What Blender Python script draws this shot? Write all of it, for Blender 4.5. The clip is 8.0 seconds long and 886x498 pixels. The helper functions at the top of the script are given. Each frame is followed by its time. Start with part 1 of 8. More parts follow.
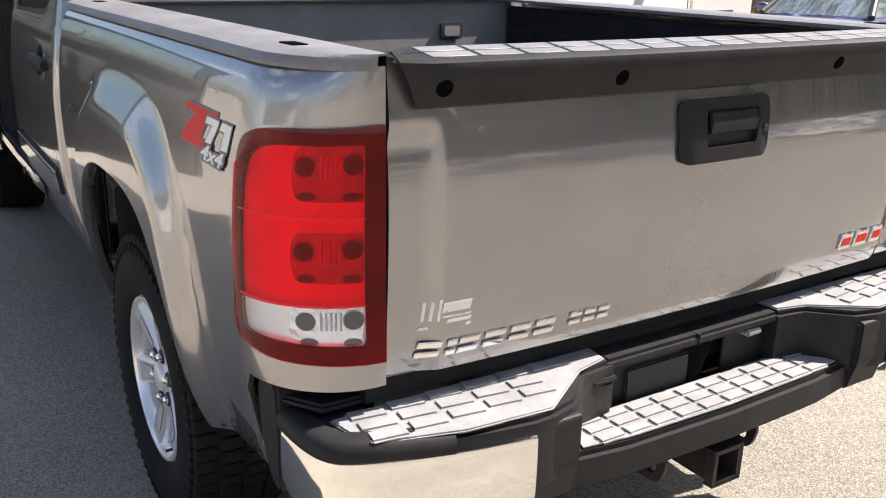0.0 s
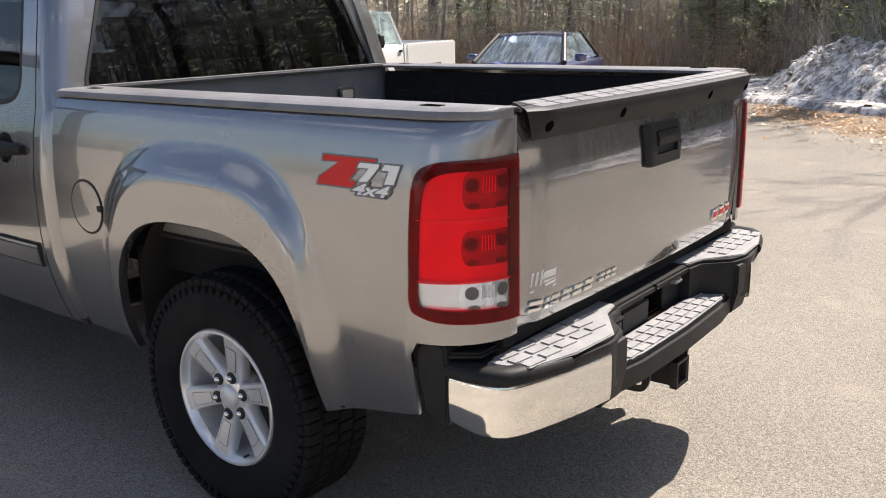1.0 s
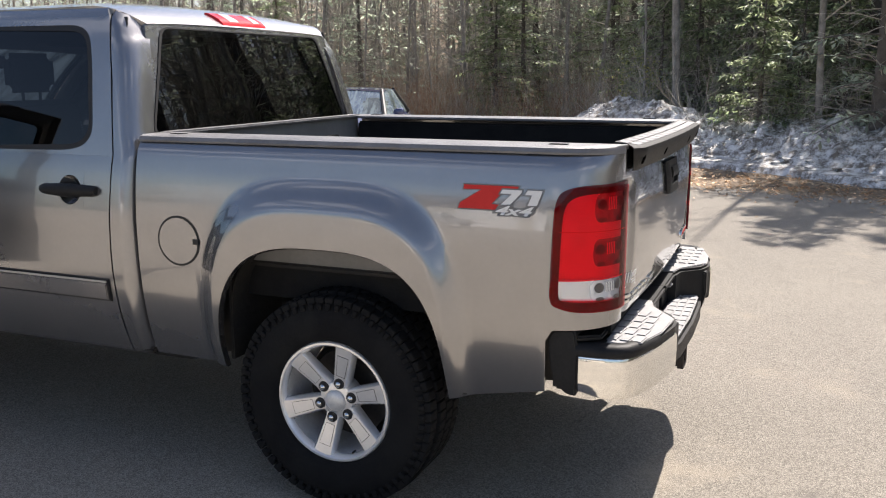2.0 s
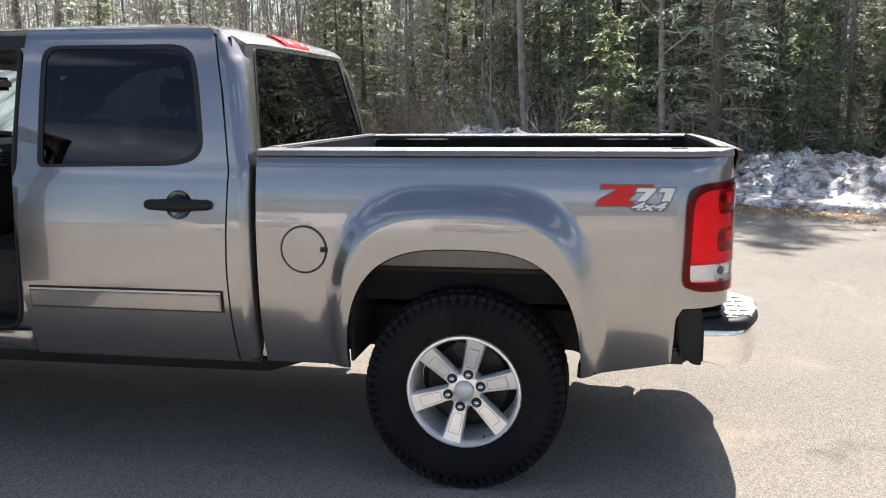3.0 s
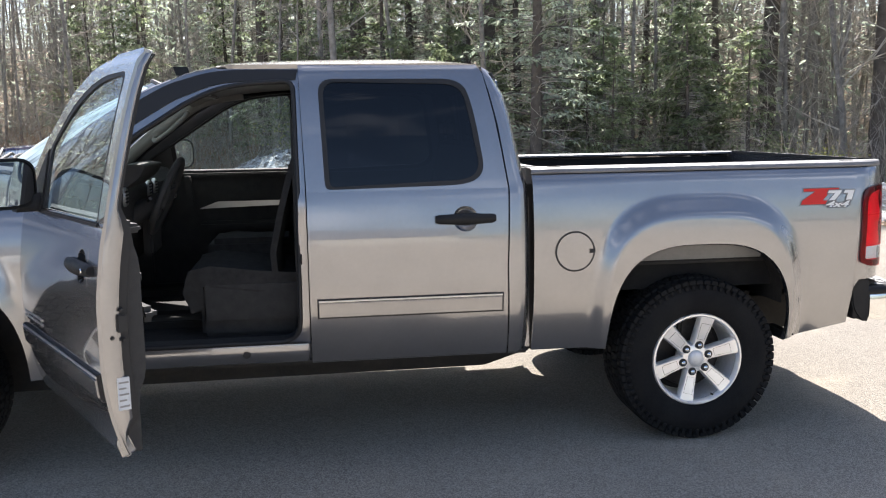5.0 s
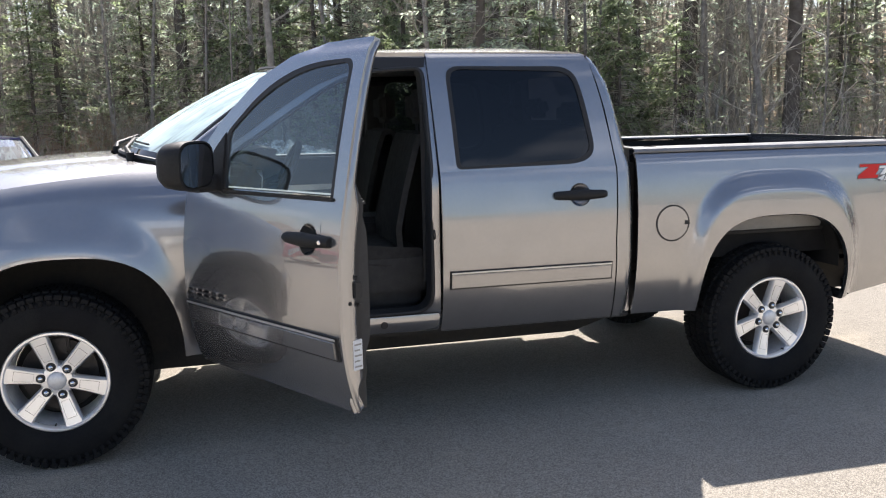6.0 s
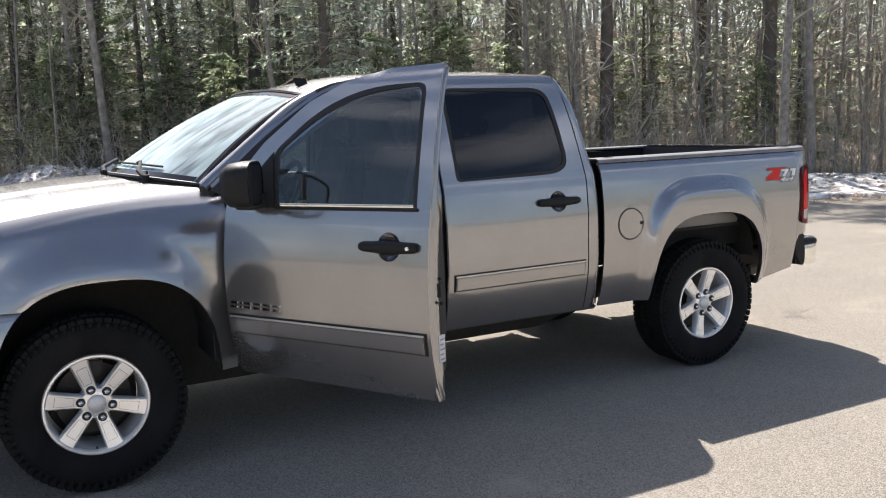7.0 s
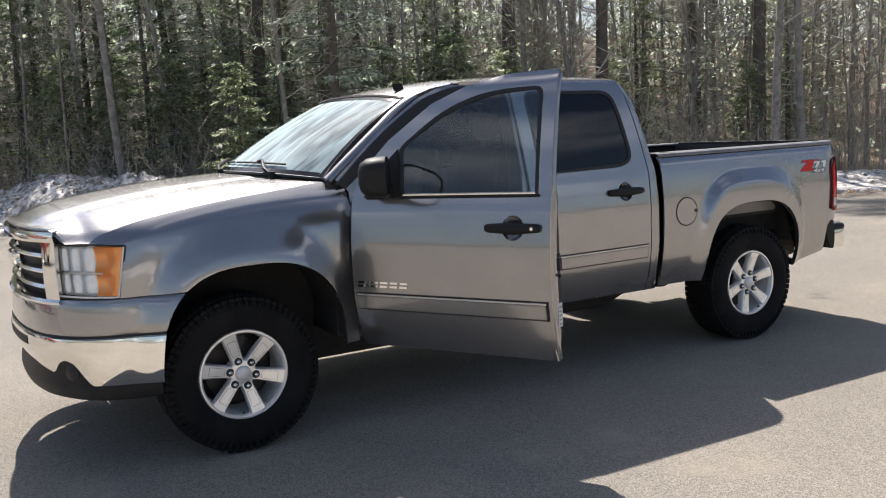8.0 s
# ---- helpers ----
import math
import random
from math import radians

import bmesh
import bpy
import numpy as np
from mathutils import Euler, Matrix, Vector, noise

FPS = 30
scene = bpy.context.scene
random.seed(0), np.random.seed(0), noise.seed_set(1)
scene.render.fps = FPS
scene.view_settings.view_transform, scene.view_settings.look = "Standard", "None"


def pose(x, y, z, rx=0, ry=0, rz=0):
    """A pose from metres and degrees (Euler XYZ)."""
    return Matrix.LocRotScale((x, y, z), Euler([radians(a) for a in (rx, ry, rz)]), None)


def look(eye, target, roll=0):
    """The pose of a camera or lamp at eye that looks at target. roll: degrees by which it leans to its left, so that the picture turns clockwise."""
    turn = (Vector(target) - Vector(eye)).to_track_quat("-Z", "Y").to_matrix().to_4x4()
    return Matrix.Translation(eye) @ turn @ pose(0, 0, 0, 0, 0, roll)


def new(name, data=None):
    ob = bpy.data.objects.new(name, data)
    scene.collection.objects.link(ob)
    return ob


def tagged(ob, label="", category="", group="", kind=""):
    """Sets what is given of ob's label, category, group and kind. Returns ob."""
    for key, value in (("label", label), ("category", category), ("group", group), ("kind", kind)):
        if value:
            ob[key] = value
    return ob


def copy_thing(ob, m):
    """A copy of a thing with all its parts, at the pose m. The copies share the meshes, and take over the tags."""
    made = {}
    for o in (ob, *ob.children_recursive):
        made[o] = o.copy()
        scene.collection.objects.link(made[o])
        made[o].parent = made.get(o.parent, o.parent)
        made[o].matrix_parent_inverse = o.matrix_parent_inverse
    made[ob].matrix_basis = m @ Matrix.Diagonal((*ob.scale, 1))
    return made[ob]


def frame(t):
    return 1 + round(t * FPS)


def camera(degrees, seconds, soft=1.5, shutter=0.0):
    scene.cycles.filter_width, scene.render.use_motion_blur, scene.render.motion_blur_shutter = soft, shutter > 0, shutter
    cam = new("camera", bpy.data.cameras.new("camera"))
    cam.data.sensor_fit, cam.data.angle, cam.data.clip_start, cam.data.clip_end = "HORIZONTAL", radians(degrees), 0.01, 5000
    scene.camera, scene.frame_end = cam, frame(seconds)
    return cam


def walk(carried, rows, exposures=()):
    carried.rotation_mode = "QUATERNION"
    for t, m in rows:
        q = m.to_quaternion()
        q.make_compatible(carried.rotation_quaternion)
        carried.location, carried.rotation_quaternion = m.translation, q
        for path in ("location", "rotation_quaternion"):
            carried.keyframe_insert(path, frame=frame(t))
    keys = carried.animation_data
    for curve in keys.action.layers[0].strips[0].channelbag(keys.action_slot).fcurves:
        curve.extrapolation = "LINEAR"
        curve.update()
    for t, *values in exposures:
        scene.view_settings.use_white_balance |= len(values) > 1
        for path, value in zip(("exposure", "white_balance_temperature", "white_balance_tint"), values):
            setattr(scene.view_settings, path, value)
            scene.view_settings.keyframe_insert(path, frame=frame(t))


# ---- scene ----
cam = camera(53.1, 8.0, soft=1.1)
PATH = [
    (0, (2.251, -1.452, 1.499), (0.648, -0.431, 0.879), 1.1),
    (0.5, (2.326, -2.042, 1.543), (0.911, -0.741, 0.989), -0.5),
    (1, (2.181, -2.573, 1.563), (0.987, -1.049, 1.062), -1.3),
    (1.5, (1.931, -3.098, 1.588), (0.962, -1.406, 1.143), -0.6),
    (1.7, (1.801, -3.316, 1.586), (0.915, -1.574, 1.162), -0.5),
    (2.8, (0.732, -4.169, 1.547), (0.315, -2.24, 1.224), 0.0),
    (3, (0.52, -4.259, 1.524), (0.17, -2.316, 1.203), -0.4),
    (3.5, (-0.044, -4.51, 1.531), (-0.247, -2.544, 1.222), -0.9),
    (4, (-0.62, -4.7, 1.552), (-0.645, -2.723, 1.25), -0.6),
    (4.5, (-1.208, -4.817, 1.563), (-1.063, -2.843, 1.275), -0.6),
    (5, (-1.817, -4.955, 1.565), (-1.541, -2.993, 1.287), -0.9),
    (5.2, (-2.045, -4.978, 1.55), (-1.732, -3.024, 1.264), -1.1),
    (6.3, (-3.292, -5.082, 1.558), (-2.642, -3.214, 1.257), -1.4),
    (6.5, (-3.505, -5.067, 1.543), (-2.74, -3.242, 1.254), -1.8),
    (7, (-4.058, -5.056, 1.581), (-3.132, -3.305, 1.306), -2.1),
    (7.5, (-4.552, -5.14, 1.572), (-3.593, -3.408, 1.29), -2.5),
    (8, (-4.883, -5.246, 1.569), (-3.913, -3.516, 1.306), -2.9),
]
EXPOSURES = [(0.0, 1.45, 6680, 15), (0.5, 1.23, 6680, 15), (1.0, 1.13, 6720, 15), (1.7, 1.04, 6650, 15), (2.8, 1.26, 6470, 14), (3.6, 1.38, 6400, 14), (4.0, 1.41, 6400, 14), (4.5, 1.70, 6380, 14), (5.2, 1.54, 6360, 14), (6.3, 1.45, 6450, 14), (8.0, 0.85, 6480, 14)]
walk(cam, [(t, look(eye, target, roll)) for t, eye, target, roll in PATH], EXPOSURES)

# ---- world, sun, exposure ----
SUN_DIR = Vector((0.128, 0.805, 1.0)).normalized()
world = bpy.data.worlds.new("sky_world")
scene.world = world
world.use_nodes = True
wn, wl = world.node_tree.nodes, world.node_tree.links
sky = wn.new("ShaderNodeTexSky")
sky.sky_type = "NISHITA"
sky.sun_disc = False
sky.sun_elevation = math.asin(SUN_DIR.z)
sky.sun_rotation = math.atan2(SUN_DIR.x, SUN_DIR.y)
sky.air_density, sky.dust_density, sky.ozone_density = 1.0, 1.6, 1.4
# thin spring clouds over the blue
wco = wn.new("ShaderNodeTexCoord")
wmap = wn.new("ShaderNodeMapping")
wmap.inputs["Scale"].default_value = (1.0, 1.0, 3.2)
wmap.inputs["Location"].default_value = (0.7, 0.35, 0.2)
wnoise = wn.new("ShaderNodeTexNoise")
wnoise.inputs["Scale"].default_value, wnoise.inputs["Detail"].default_value = 2.6, 7.0
wramp = wn.new("ShaderNodeValToRGB")
wramp.color_ramp.elements[0].position, wramp.color_ramp.elements[1].position = 0.55, 0.80
wmix = wn.new("ShaderNodeMix")
wmix.data_type = "RGBA"
wmix.inputs["B"].default_value = (11.0, 11.3, 12.0, 1.0)
wl.new(wco.outputs["Generated"], wmap.inputs["Vector"])
wl.new(wmap.outputs["Vector"], wnoise.inputs["Vector"])
wl.new(wnoise.outputs["Fac"], wramp.inputs["Fac"])
wl.new(wramp.outputs["Color"], wmix.inputs["Factor"])
wl.new(sky.outputs["Color"], wmix.inputs["A"])
wl.new(wmix.outputs["Result"], wn["Background"].inputs["Color"])
wn["Background"].inputs["Strength"].default_value = 0.070
sun = new("sun", bpy.data.lights.new("sun", "SUN"))
sun.data.energy, sun.data.angle, sun.data.color = 4.9, radians(0.53), (1.0, 0.95, 0.87)
sun.matrix_world = look(SUN_DIR * 40, (0, 0, 0))


# ---- materials ----
def material(name, base, rough=0.6, metal=0.0, vary=None, scale=8.0, bump=0.0, bump_scale=60.0, coat=0.0, spec=0.5, detail=4.0, island=0.0):
    """A principled material with noise at two scales in its colour and a fine bump."""
    m = bpy.data.materials.new(name)
    m.use_nodes = True
    n, l = m.node_tree.nodes, m.node_tree.links
    p = n["Principled BSDF"]
    p.inputs["Base Color"].default_value = (*base, 1)
    p.inputs["Roughness"].default_value, p.inputs["Metallic"].default_value = rough, metal
    p.inputs["Coat Weight"].default_value, p.inputs["Coat Roughness"].default_value = coat, 0.03
    p.inputs["Specular IOR Level"].default_value = spec
    co = n.new("ShaderNodeTexCoord")
    if vary:
        a = n.new("ShaderNodeTexNoise")
        a.inputs["Scale"].default_value, a.inputs["Detail"].default_value = scale, detail
        b = n.new("ShaderNodeTexNoise")
        b.inputs["Scale"].default_value, b.inputs["Detail"].default_value = scale * 9, 2.0
        add = n.new("ShaderNodeMath")
        add.operation = "MULTIPLY_ADD"
        add.inputs[1].default_value = 0.45
        ramp = n.new("ShaderNodeMapRange")
        ramp.inputs["From Min"].default_value, ramp.inputs["From Max"].default_value = 0.5, 0.95
        mix = n.new("ShaderNodeMix")
        mix.data_type = "RGBA"
        mix.inputs["A"].default_value, mix.inputs["B"].default_value = (*base, 1), (*vary, 1)
        for node in (a, b):
            l.new(co.outputs["Object"], node.inputs["Vector"])
        l.new(b.outputs["Fac"], add.inputs[0])
        l.new(a.outputs["Fac"], add.inputs[2])
        l.new(add.outputs[0], ramp.inputs["Value"])
        l.new(ramp.outputs["Result"], mix.inputs["Factor"])
        colour = mix.outputs["Result"]
        if island:
            geo = n.new("ShaderNodeNewGeometry")
            hsv = n.new("ShaderNodeHueSaturation")
            rng = n.new("ShaderNodeMapRange")
            rng.inputs["To Min"].default_value, rng.inputs["To Max"].default_value = 1 - island, 1 + island
            l.new(geo.outputs["Random Per Island"], rng.inputs["Value"])
            l.new(rng.outputs["Result"], hsv.inputs["Value"])
            l.new(colour, hsv.inputs["Color"])
            colour = hsv.outputs["Color"]
        l.new(colour, p.inputs["Base Color"])
    if bump:
        c = n.new("ShaderNodeTexNoise")
        c.inputs["Scale"].default_value, c.inputs["Detail"].default_value = bump_scale, 3.0
        bp = n.new("ShaderNodeBump")
        bp.inputs["Strength"].default_value, bp.inputs["Distance"].default_value = bump, 0.01
        l.new(co.outputs["Object"], c.inputs["Vector"])
        l.new(c.outputs["Fac"], bp.inputs["Height"])
        l.new(bp.outputs["Normal"], p.inputs["Normal"])
    return m


def car_paint(name, base, flake, metal=0.75, rough=0.30):
    """Clear-coated metallic paint: flakes break up its base, a thin dusty film dulls it unevenly."""
    m = material(name, base, rough, metal, flake, 6.0, coat=1.0)
    n, l = m.node_tree.nodes, m.node_tree.links
    p = n["Principled BSDF"]
    co = n.new("ShaderNodeTexCoord")
    f = n.new("ShaderNodeTexNoise")
    f.inputs["Scale"].default_value, f.inputs["Detail"].default_value = 900.0, 1.0
    bp = n.new("ShaderNodeBump")
    bp.inputs["Strength"].default_value, bp.inputs["Distance"].default_value = 0.006, 0.002
    d = n.new("ShaderNodeTexNoise")
    d.inputs["Scale"].default_value, d.inputs["Detail"].default_value = 2.5, 6.0
    r = n.new("ShaderNodeMapRange")
    r.inputs["From Min"].default_value, r.inputs["From Max"].default_value = 0.35, 0.7
    r.inputs["To Min"].default_value, r.inputs["To Max"].default_value = 0.0, 0.02
    for node in (f, d):
        l.new(co.outputs["Object"], node.inputs["Vector"])
    l.new(f.outputs["Fac"], bp.inputs["Height"])
    # slight waviness of the pressed sheet
    w = n.new("ShaderNodeTexNoise")
    w.inputs["Scale"].default_value, w.inputs["Detail"].default_value = 3.2, 1.0
    wb = n.new("ShaderNodeBump")
    wb.inputs["Strength"].default_value, wb.inputs["Distance"].default_value = 1.0, 0.0014
    l.new(co.outputs["Object"], w.inputs["Vector"])
    l.new(w.outputs["Fac"], wb.inputs["Height"])
    l.new(wb.outputs["Normal"], bp.inputs["Normal"])
    l.new(bp.outputs["Normal"], p.inputs["Normal"])
    l.new(wb.outputs["Normal"], p.inputs["Coat Normal"])
    l.new(d.outputs["Fac"], r.inputs["Value"])
    l.new(r.outputs["Result"], p.inputs["Coat Roughness"])
    p.inputs["Coat IOR"].default_value = 1.8
    # coarse flakes scatter part of the light widely
    if metal > 0.5:
        p2, mix = n.new("ShaderNodeBsdfPrincipled"), n.new("ShaderNodeMixShader")
        p2.inputs["Roughness"].default_value, p2.inputs["Metallic"].default_value = rough + 0.32, metal
        p2.inputs["Coat Weight"].default_value, p2.inputs["Coat Roughness"].default_value, p2.inputs["Coat IOR"].default_value = 1.0, 0.01, 1.8
        l.new(p.inputs["Base Color"].links[0].from_socket, p2.inputs["Base Color"])
        l.new(bp.outputs["Normal"], p2.inputs["Normal"])
        l.new(wb.outputs["Normal"], p2.inputs["Coat Normal"])
        mix.inputs[0].default_value = 0.32
        l.new(p.outputs[0], mix.inputs[1])
        l.new(p2.outputs[0], mix.inputs[2])
        l.new(mix.outputs[0], n["Material Output"].inputs["Surface"])
    return m


def pane_glass(name, tint, gloss=(1, 1, 1), ior=1.5, dust_sheen=0.0):
    """Tinted sheet glass: clear through, mirror-like at a slant, with a dusty film that paints sky glare."""
    m = bpy.data.materials.new(name)
    m.use_nodes = True
    n, l = m.node_tree.nodes, m.node_tree.links
    n.remove(n["Principled BSDF"])
    t, g, f, mix = n.new("ShaderNodeBsdfTransparent"), n.new("ShaderNodeBsdfGlossy"), n.new("ShaderNodeFresnel"), n.new("ShaderNodeMixShader")
    t.inputs["Color"].default_value, g.inputs["Color"].default_value = (*tint, 1), (*gloss, 1)
    g.inputs["Roughness"].default_value, f.inputs["IOR"].default_value = 0.0, ior
    l.new(f.outputs[0], mix.inputs[0])
    l.new(t.outputs[0], mix.inputs[1])
    l.new(g.outputs[0], mix.inputs[2])
    last = mix
    # pale cyan streaked film: bright sky reflections put into the colour
    if dust_sheen:
        co, tex, rng = n.new("ShaderNodeTexCoord"), n.new("ShaderNodeTexNoise"), n.new("ShaderNodeMapRange")
        film, last = n.new("ShaderNodeBsdfDiffuse"), n.new("ShaderNodeMixShader")
        tex.inputs["Scale"].default_value, tex.inputs["Detail"].default_value, tex.inputs["Distortion"].default_value = 3.5, 7.0, 1.2
        rng.inputs["From Min"].default_value, rng.inputs["From Max"].default_value = 0.36, 0.66
        rng.inputs["To Min"].default_value, rng.inputs["To Max"].default_value = dust_sheen * 0.4, dust_sheen * 1.4
        film.inputs["Color"].default_value = (0.62, 0.76, 0.78, 1)
        inside, both = n.new("ShaderNodeBsdfTranslucent"), n.new("ShaderNodeAddShader")
        inside.inputs["Color"].default_value = (0.22, 0.27, 0.27, 1)
        l.new(film.outputs[0], both.inputs[0])
        l.new(inside.outputs[0], both.inputs[1])
        streak = n.new("ShaderNodeMapping")
        streak.inputs["Scale"].default_value = (0.55, 3.2, 0.55)
        l.new(co.outputs["Object"], streak.inputs["Vector"])
        l.new(streak.outputs["Vector"], tex.inputs["Vector"])
        l.new(tex.outputs["Fac"], rng.inputs["Value"])
        l.new(rng.outputs["Result"], last.inputs[0])
        l.new(mix.outputs[0], last.inputs[1])
        l.new(both.outputs[0], last.inputs[2])
    l.new(last.outputs[0], n["Material Output"].inputs["Surface"])
    return m


PAINT = car_paint("steel_grey_metallic", (0.275, 0.272, 0.278), (0.300, 0.296, 0.301), 0.92, 0.20)
BED_GREY = material("dusty_grey_inner_paint", (0.20, 0.195, 0.19), 0.45, 0.1, (0.25, 0.243, 0.235), 7, 0.1, 200)
WHITE_PAINT = car_paint("white_paint", (0.80, 0.80, 0.78), (0.76, 0.76, 0.74), 0.0, 0.4)
RED_PAINT = car_paint("bright_red_paint", (0.50, 0.02, 0.02), (0.42, 0.02, 0.02), 0.0, 0.35)
SIDING = material("tan_siding", (0.48, 0.45, 0.38), 0.6, 0, (0.42, 0.39, 0.33), 2.0, 0.1, 60)
SHINGLE = material("dark_shingles", (0.07, 0.07, 0.075), 0.9, 0, (0.11, 0.105, 0.10), 3.0, 0.4, 30)
BLUE_PAINT = car_paint("dark_blue_metallic", (0.035, 0.045, 0.13), (0.05, 0.06, 0.16), 0.6, 0.3)
BLACK_PLASTIC = material("black_plastic", (0.016, 0.016, 0.017), 0.5, 0, (0.026, 0.026, 0.026), 12, 0.12, 500, spec=0.16)
GREY_CAP = material("weathered_black_plastic", (0.130, 0.130, 0.134), 0.42, 0, (0.19, 0.19, 0.195), 10, 0.25, 450)
# pads are black plastic; their grey in the sun is put into the base
TREAD_GREY = material("pale_grey_plastic", (0.22, 0.22, 0.225), 0.42, 0, (0.31, 0.31, 0.31), 14, 0.25, 300)
RUBBER = material("tyre_rubber", (0.009, 0.009, 0.010), 0.85, 0, (0.016, 0.016, 0.016), 9, 0.2, 160, spec=0.16)
BORDER = material("black_glass_edge", (0.012, 0.013, 0.014), 0.06, spec=0.5)
SEAL = material("rubber_seal", (0.012, 0.012, 0.013), 0.6)
DARK = material("underbody_black", (0.012, 0.012, 0.012), 0.85, 0, (0.03, 0.026, 0.022), 5, 0.3, 40)
CHROME = material("chrome", (0.82, 0.82, 0.80), 0.06, 1.0, (0.78, 0.77, 0.74), 7)
ALLOY = material("machined_alloy", (0.95, 0.945, 0.94), 0.26, 0.62, (0.86, 0.86, 0.855), 12, 0.05, 200)
ALLOY_PAINT = material("silver_wheel_paint", (0.80, 0.80, 0.80), 0.38, 0.35, (0.60, 0.60, 0.60), 14)
STEEL = material("rusty_steel", (0.20, 0.17, 0.15), 0.6, 0.7, (0.16, 0.09, 0.06), 14, 0.3, 90)
BLACK_STEEL = material("black_steel", (0.02, 0.02, 0.02), 0.45, 0.3, (0.05, 0.04, 0.035), 10, 0.2, 80)
RED_LENS = material("red_lens", (0.85, 0.012, 0.020), 0.25, 0, (0.70, 0.008, 0.016), 9, coat=0.3, spec=0.2)
RED_COVER = pane_glass("clear_red_cover", (1.0, 0.040, 0.080), (1.0, 0.85, 0.85), 1.28)
LAMP_WHITE = material("pale_lamp_backing", (0.97, 0.96, 0.95), 0.42, 0.55, (0.84, 0.83, 0.82), 14)
DEEP_RED = material("deep_red_lens", (0.13, 0.006, 0.014), 0.2, 0, (0.05, 0.002, 0.004), 9, coat=0.4, spec=0.2)
LAMP_DIM = material("dim_lamp_reflector", (0.34, 0.34, 0.35), 0.18, 0.6, (0.52, 0.52, 0.54), 30, 0.4, 60)
DECAL_GREY = material("grey_decal_edge", (0.13, 0.13, 0.13), 0.5, 0, (0.17, 0.17, 0.17), 30, spec=0.3)
SOCKET = material("lamp_socket", (0.085, 0.08, 0.08), 0.35, 0.3, (0.10, 0.09, 0.09), 70)
# near-black for screw holes and pockets: their inner shade is the colour
HOLE = material("hole_black", (0.004, 0.004, 0.004), 1.0, spec=0.0)
LINER = material("black_bed_liner", (0.009, 0.009, 0.010), 0.85, 0, (0.016, 0.016, 0.016), 14, 0.2, 300, spec=0.25)
CLEAR_LENS = material("reversing_lens", (0.82, 0.79, 0.72), 0.12, 0, (0.74, 0.71, 0.66), 12, coat=1.0)
LAMP_SILVER = material("lamp_reflector", (0.88, 0.91, 0.95), 0.22, 0.6, (0.74, 0.78, 0.84), 25, 0.4, 60)
AMBER = material("amber_lens", (1.0, 0.40, 0.06), 0.30, 0.45, (1.0, 0.30, 0.04), 16, 0.1, 120, coat=1.0)
LENS_CLEAR = pane_glass("lamp_cover", (0.93, 0.95, 0.97))
TINT_GLASS = pane_glass("privacy_glass", (0.07, 0.08, 0.10))
DOOR_GLASS = pane_glass("door_glass", (0.55, 0.66, 0.70), ior=1.7, dust_sheen=0.015)
SHIELD_GLASS = pane_glass("windshield_glass", (0.60, 0.72, 0.70), ior=1.9, dust_sheen=0.54)
PARKED_GLASS = pane_glass("parked_car_glass", (0.34, 0.42, 0.44), ior=1.7, dust_sheen=0.16)
CLOTH = material("black_cloth", (0.034, 0.033, 0.032), 0.95, 0, (0.052, 0.050, 0.048), 30, 0.3, 300, spec=0.1)
TRIM_BLACK = material("interior_plastic", (0.033, 0.033, 0.034), 0.65, 0, (0.048, 0.047, 0.046), 20, 0.15, 400, spec=0.25)
TRIM_GREY = material("grey_trim", (0.26, 0.255, 0.245), 0.6, 0, (0.24, 0.23, 0.22), 16, 0.1, 200)
TRIM_SILVER = material("satin_silver_trim", (0.62, 0.62, 0.60), 0.3, 0.8, (0.55, 0.55, 0.54), 20)
MIRROR = material("mirror_silver", (0.9, 0.9, 0.9), 0.0, 1.0)
DECAL_RED = material("red_decal", (0.62, 0.03, 0.025), 0.55, 0, (0.55, 0.025, 0.02), 30, spec=0.3)
DECAL_WHITE = material("white_decal", (0.80, 0.80, 0.78), 0.35, 0, (0.72, 0.72, 0.70), 30, spec=0.3)
PAPER = material("pale_label", (0.62, 0.64, 0.66), 0.6, 0, (0.50, 0.52, 0.54), 60)
BARK_GREY = material("grey_bark", (0.15, 0.138, 0.122), 0.9, 0, (0.36, 0.335, 0.30), 7, 0.9, 30)
BARK_DARK = material("dark_bark", (0.085, 0.072, 0.062), 0.95, 0, (0.16, 0.14, 0.12), 5, 1.0, 24)
TWIG = material("bare_twigs", (0.30, 0.272, 0.235), 0.9, 0, (0.48, 0.445, 0.39), 3, island=0.4)
RED_TWIG = material("russet_brush", (0.26, 0.145, 0.09), 0.9, 0, (0.36, 0.235, 0.15), 2, island=0.4)
NEEDLES = material("conifer_needles", (0.150, 0.182, 0.128), 0.5, 0, (0.265, 0.300, 0.228), 1.6, island=0.45)
NEEDLES_PALE = material("sunlit_young_needles", (0.090, 0.118, 0.060), 0.5, 0, (0.17, 0.195, 0.105), 1.6, island=0.5)
YELLOW_LEAF = material("yellow_green_leaves", (0.22, 0.22, 0.05), 0.7, 0, (0.15, 0.17, 0.05), 3, island=0.4)
DEAD_WOOD = material("pale_dead_wood", (0.36, 0.31, 0.25), 0.9, 0, (0.26, 0.22, 0.18), 9, 0.4, 60)
LEAF_LITTER = material("dry_leaves", (0.26, 0.17, 0.10), 0.9, 0, (0.34, 0.24, 0.15), 3, island=0.45)


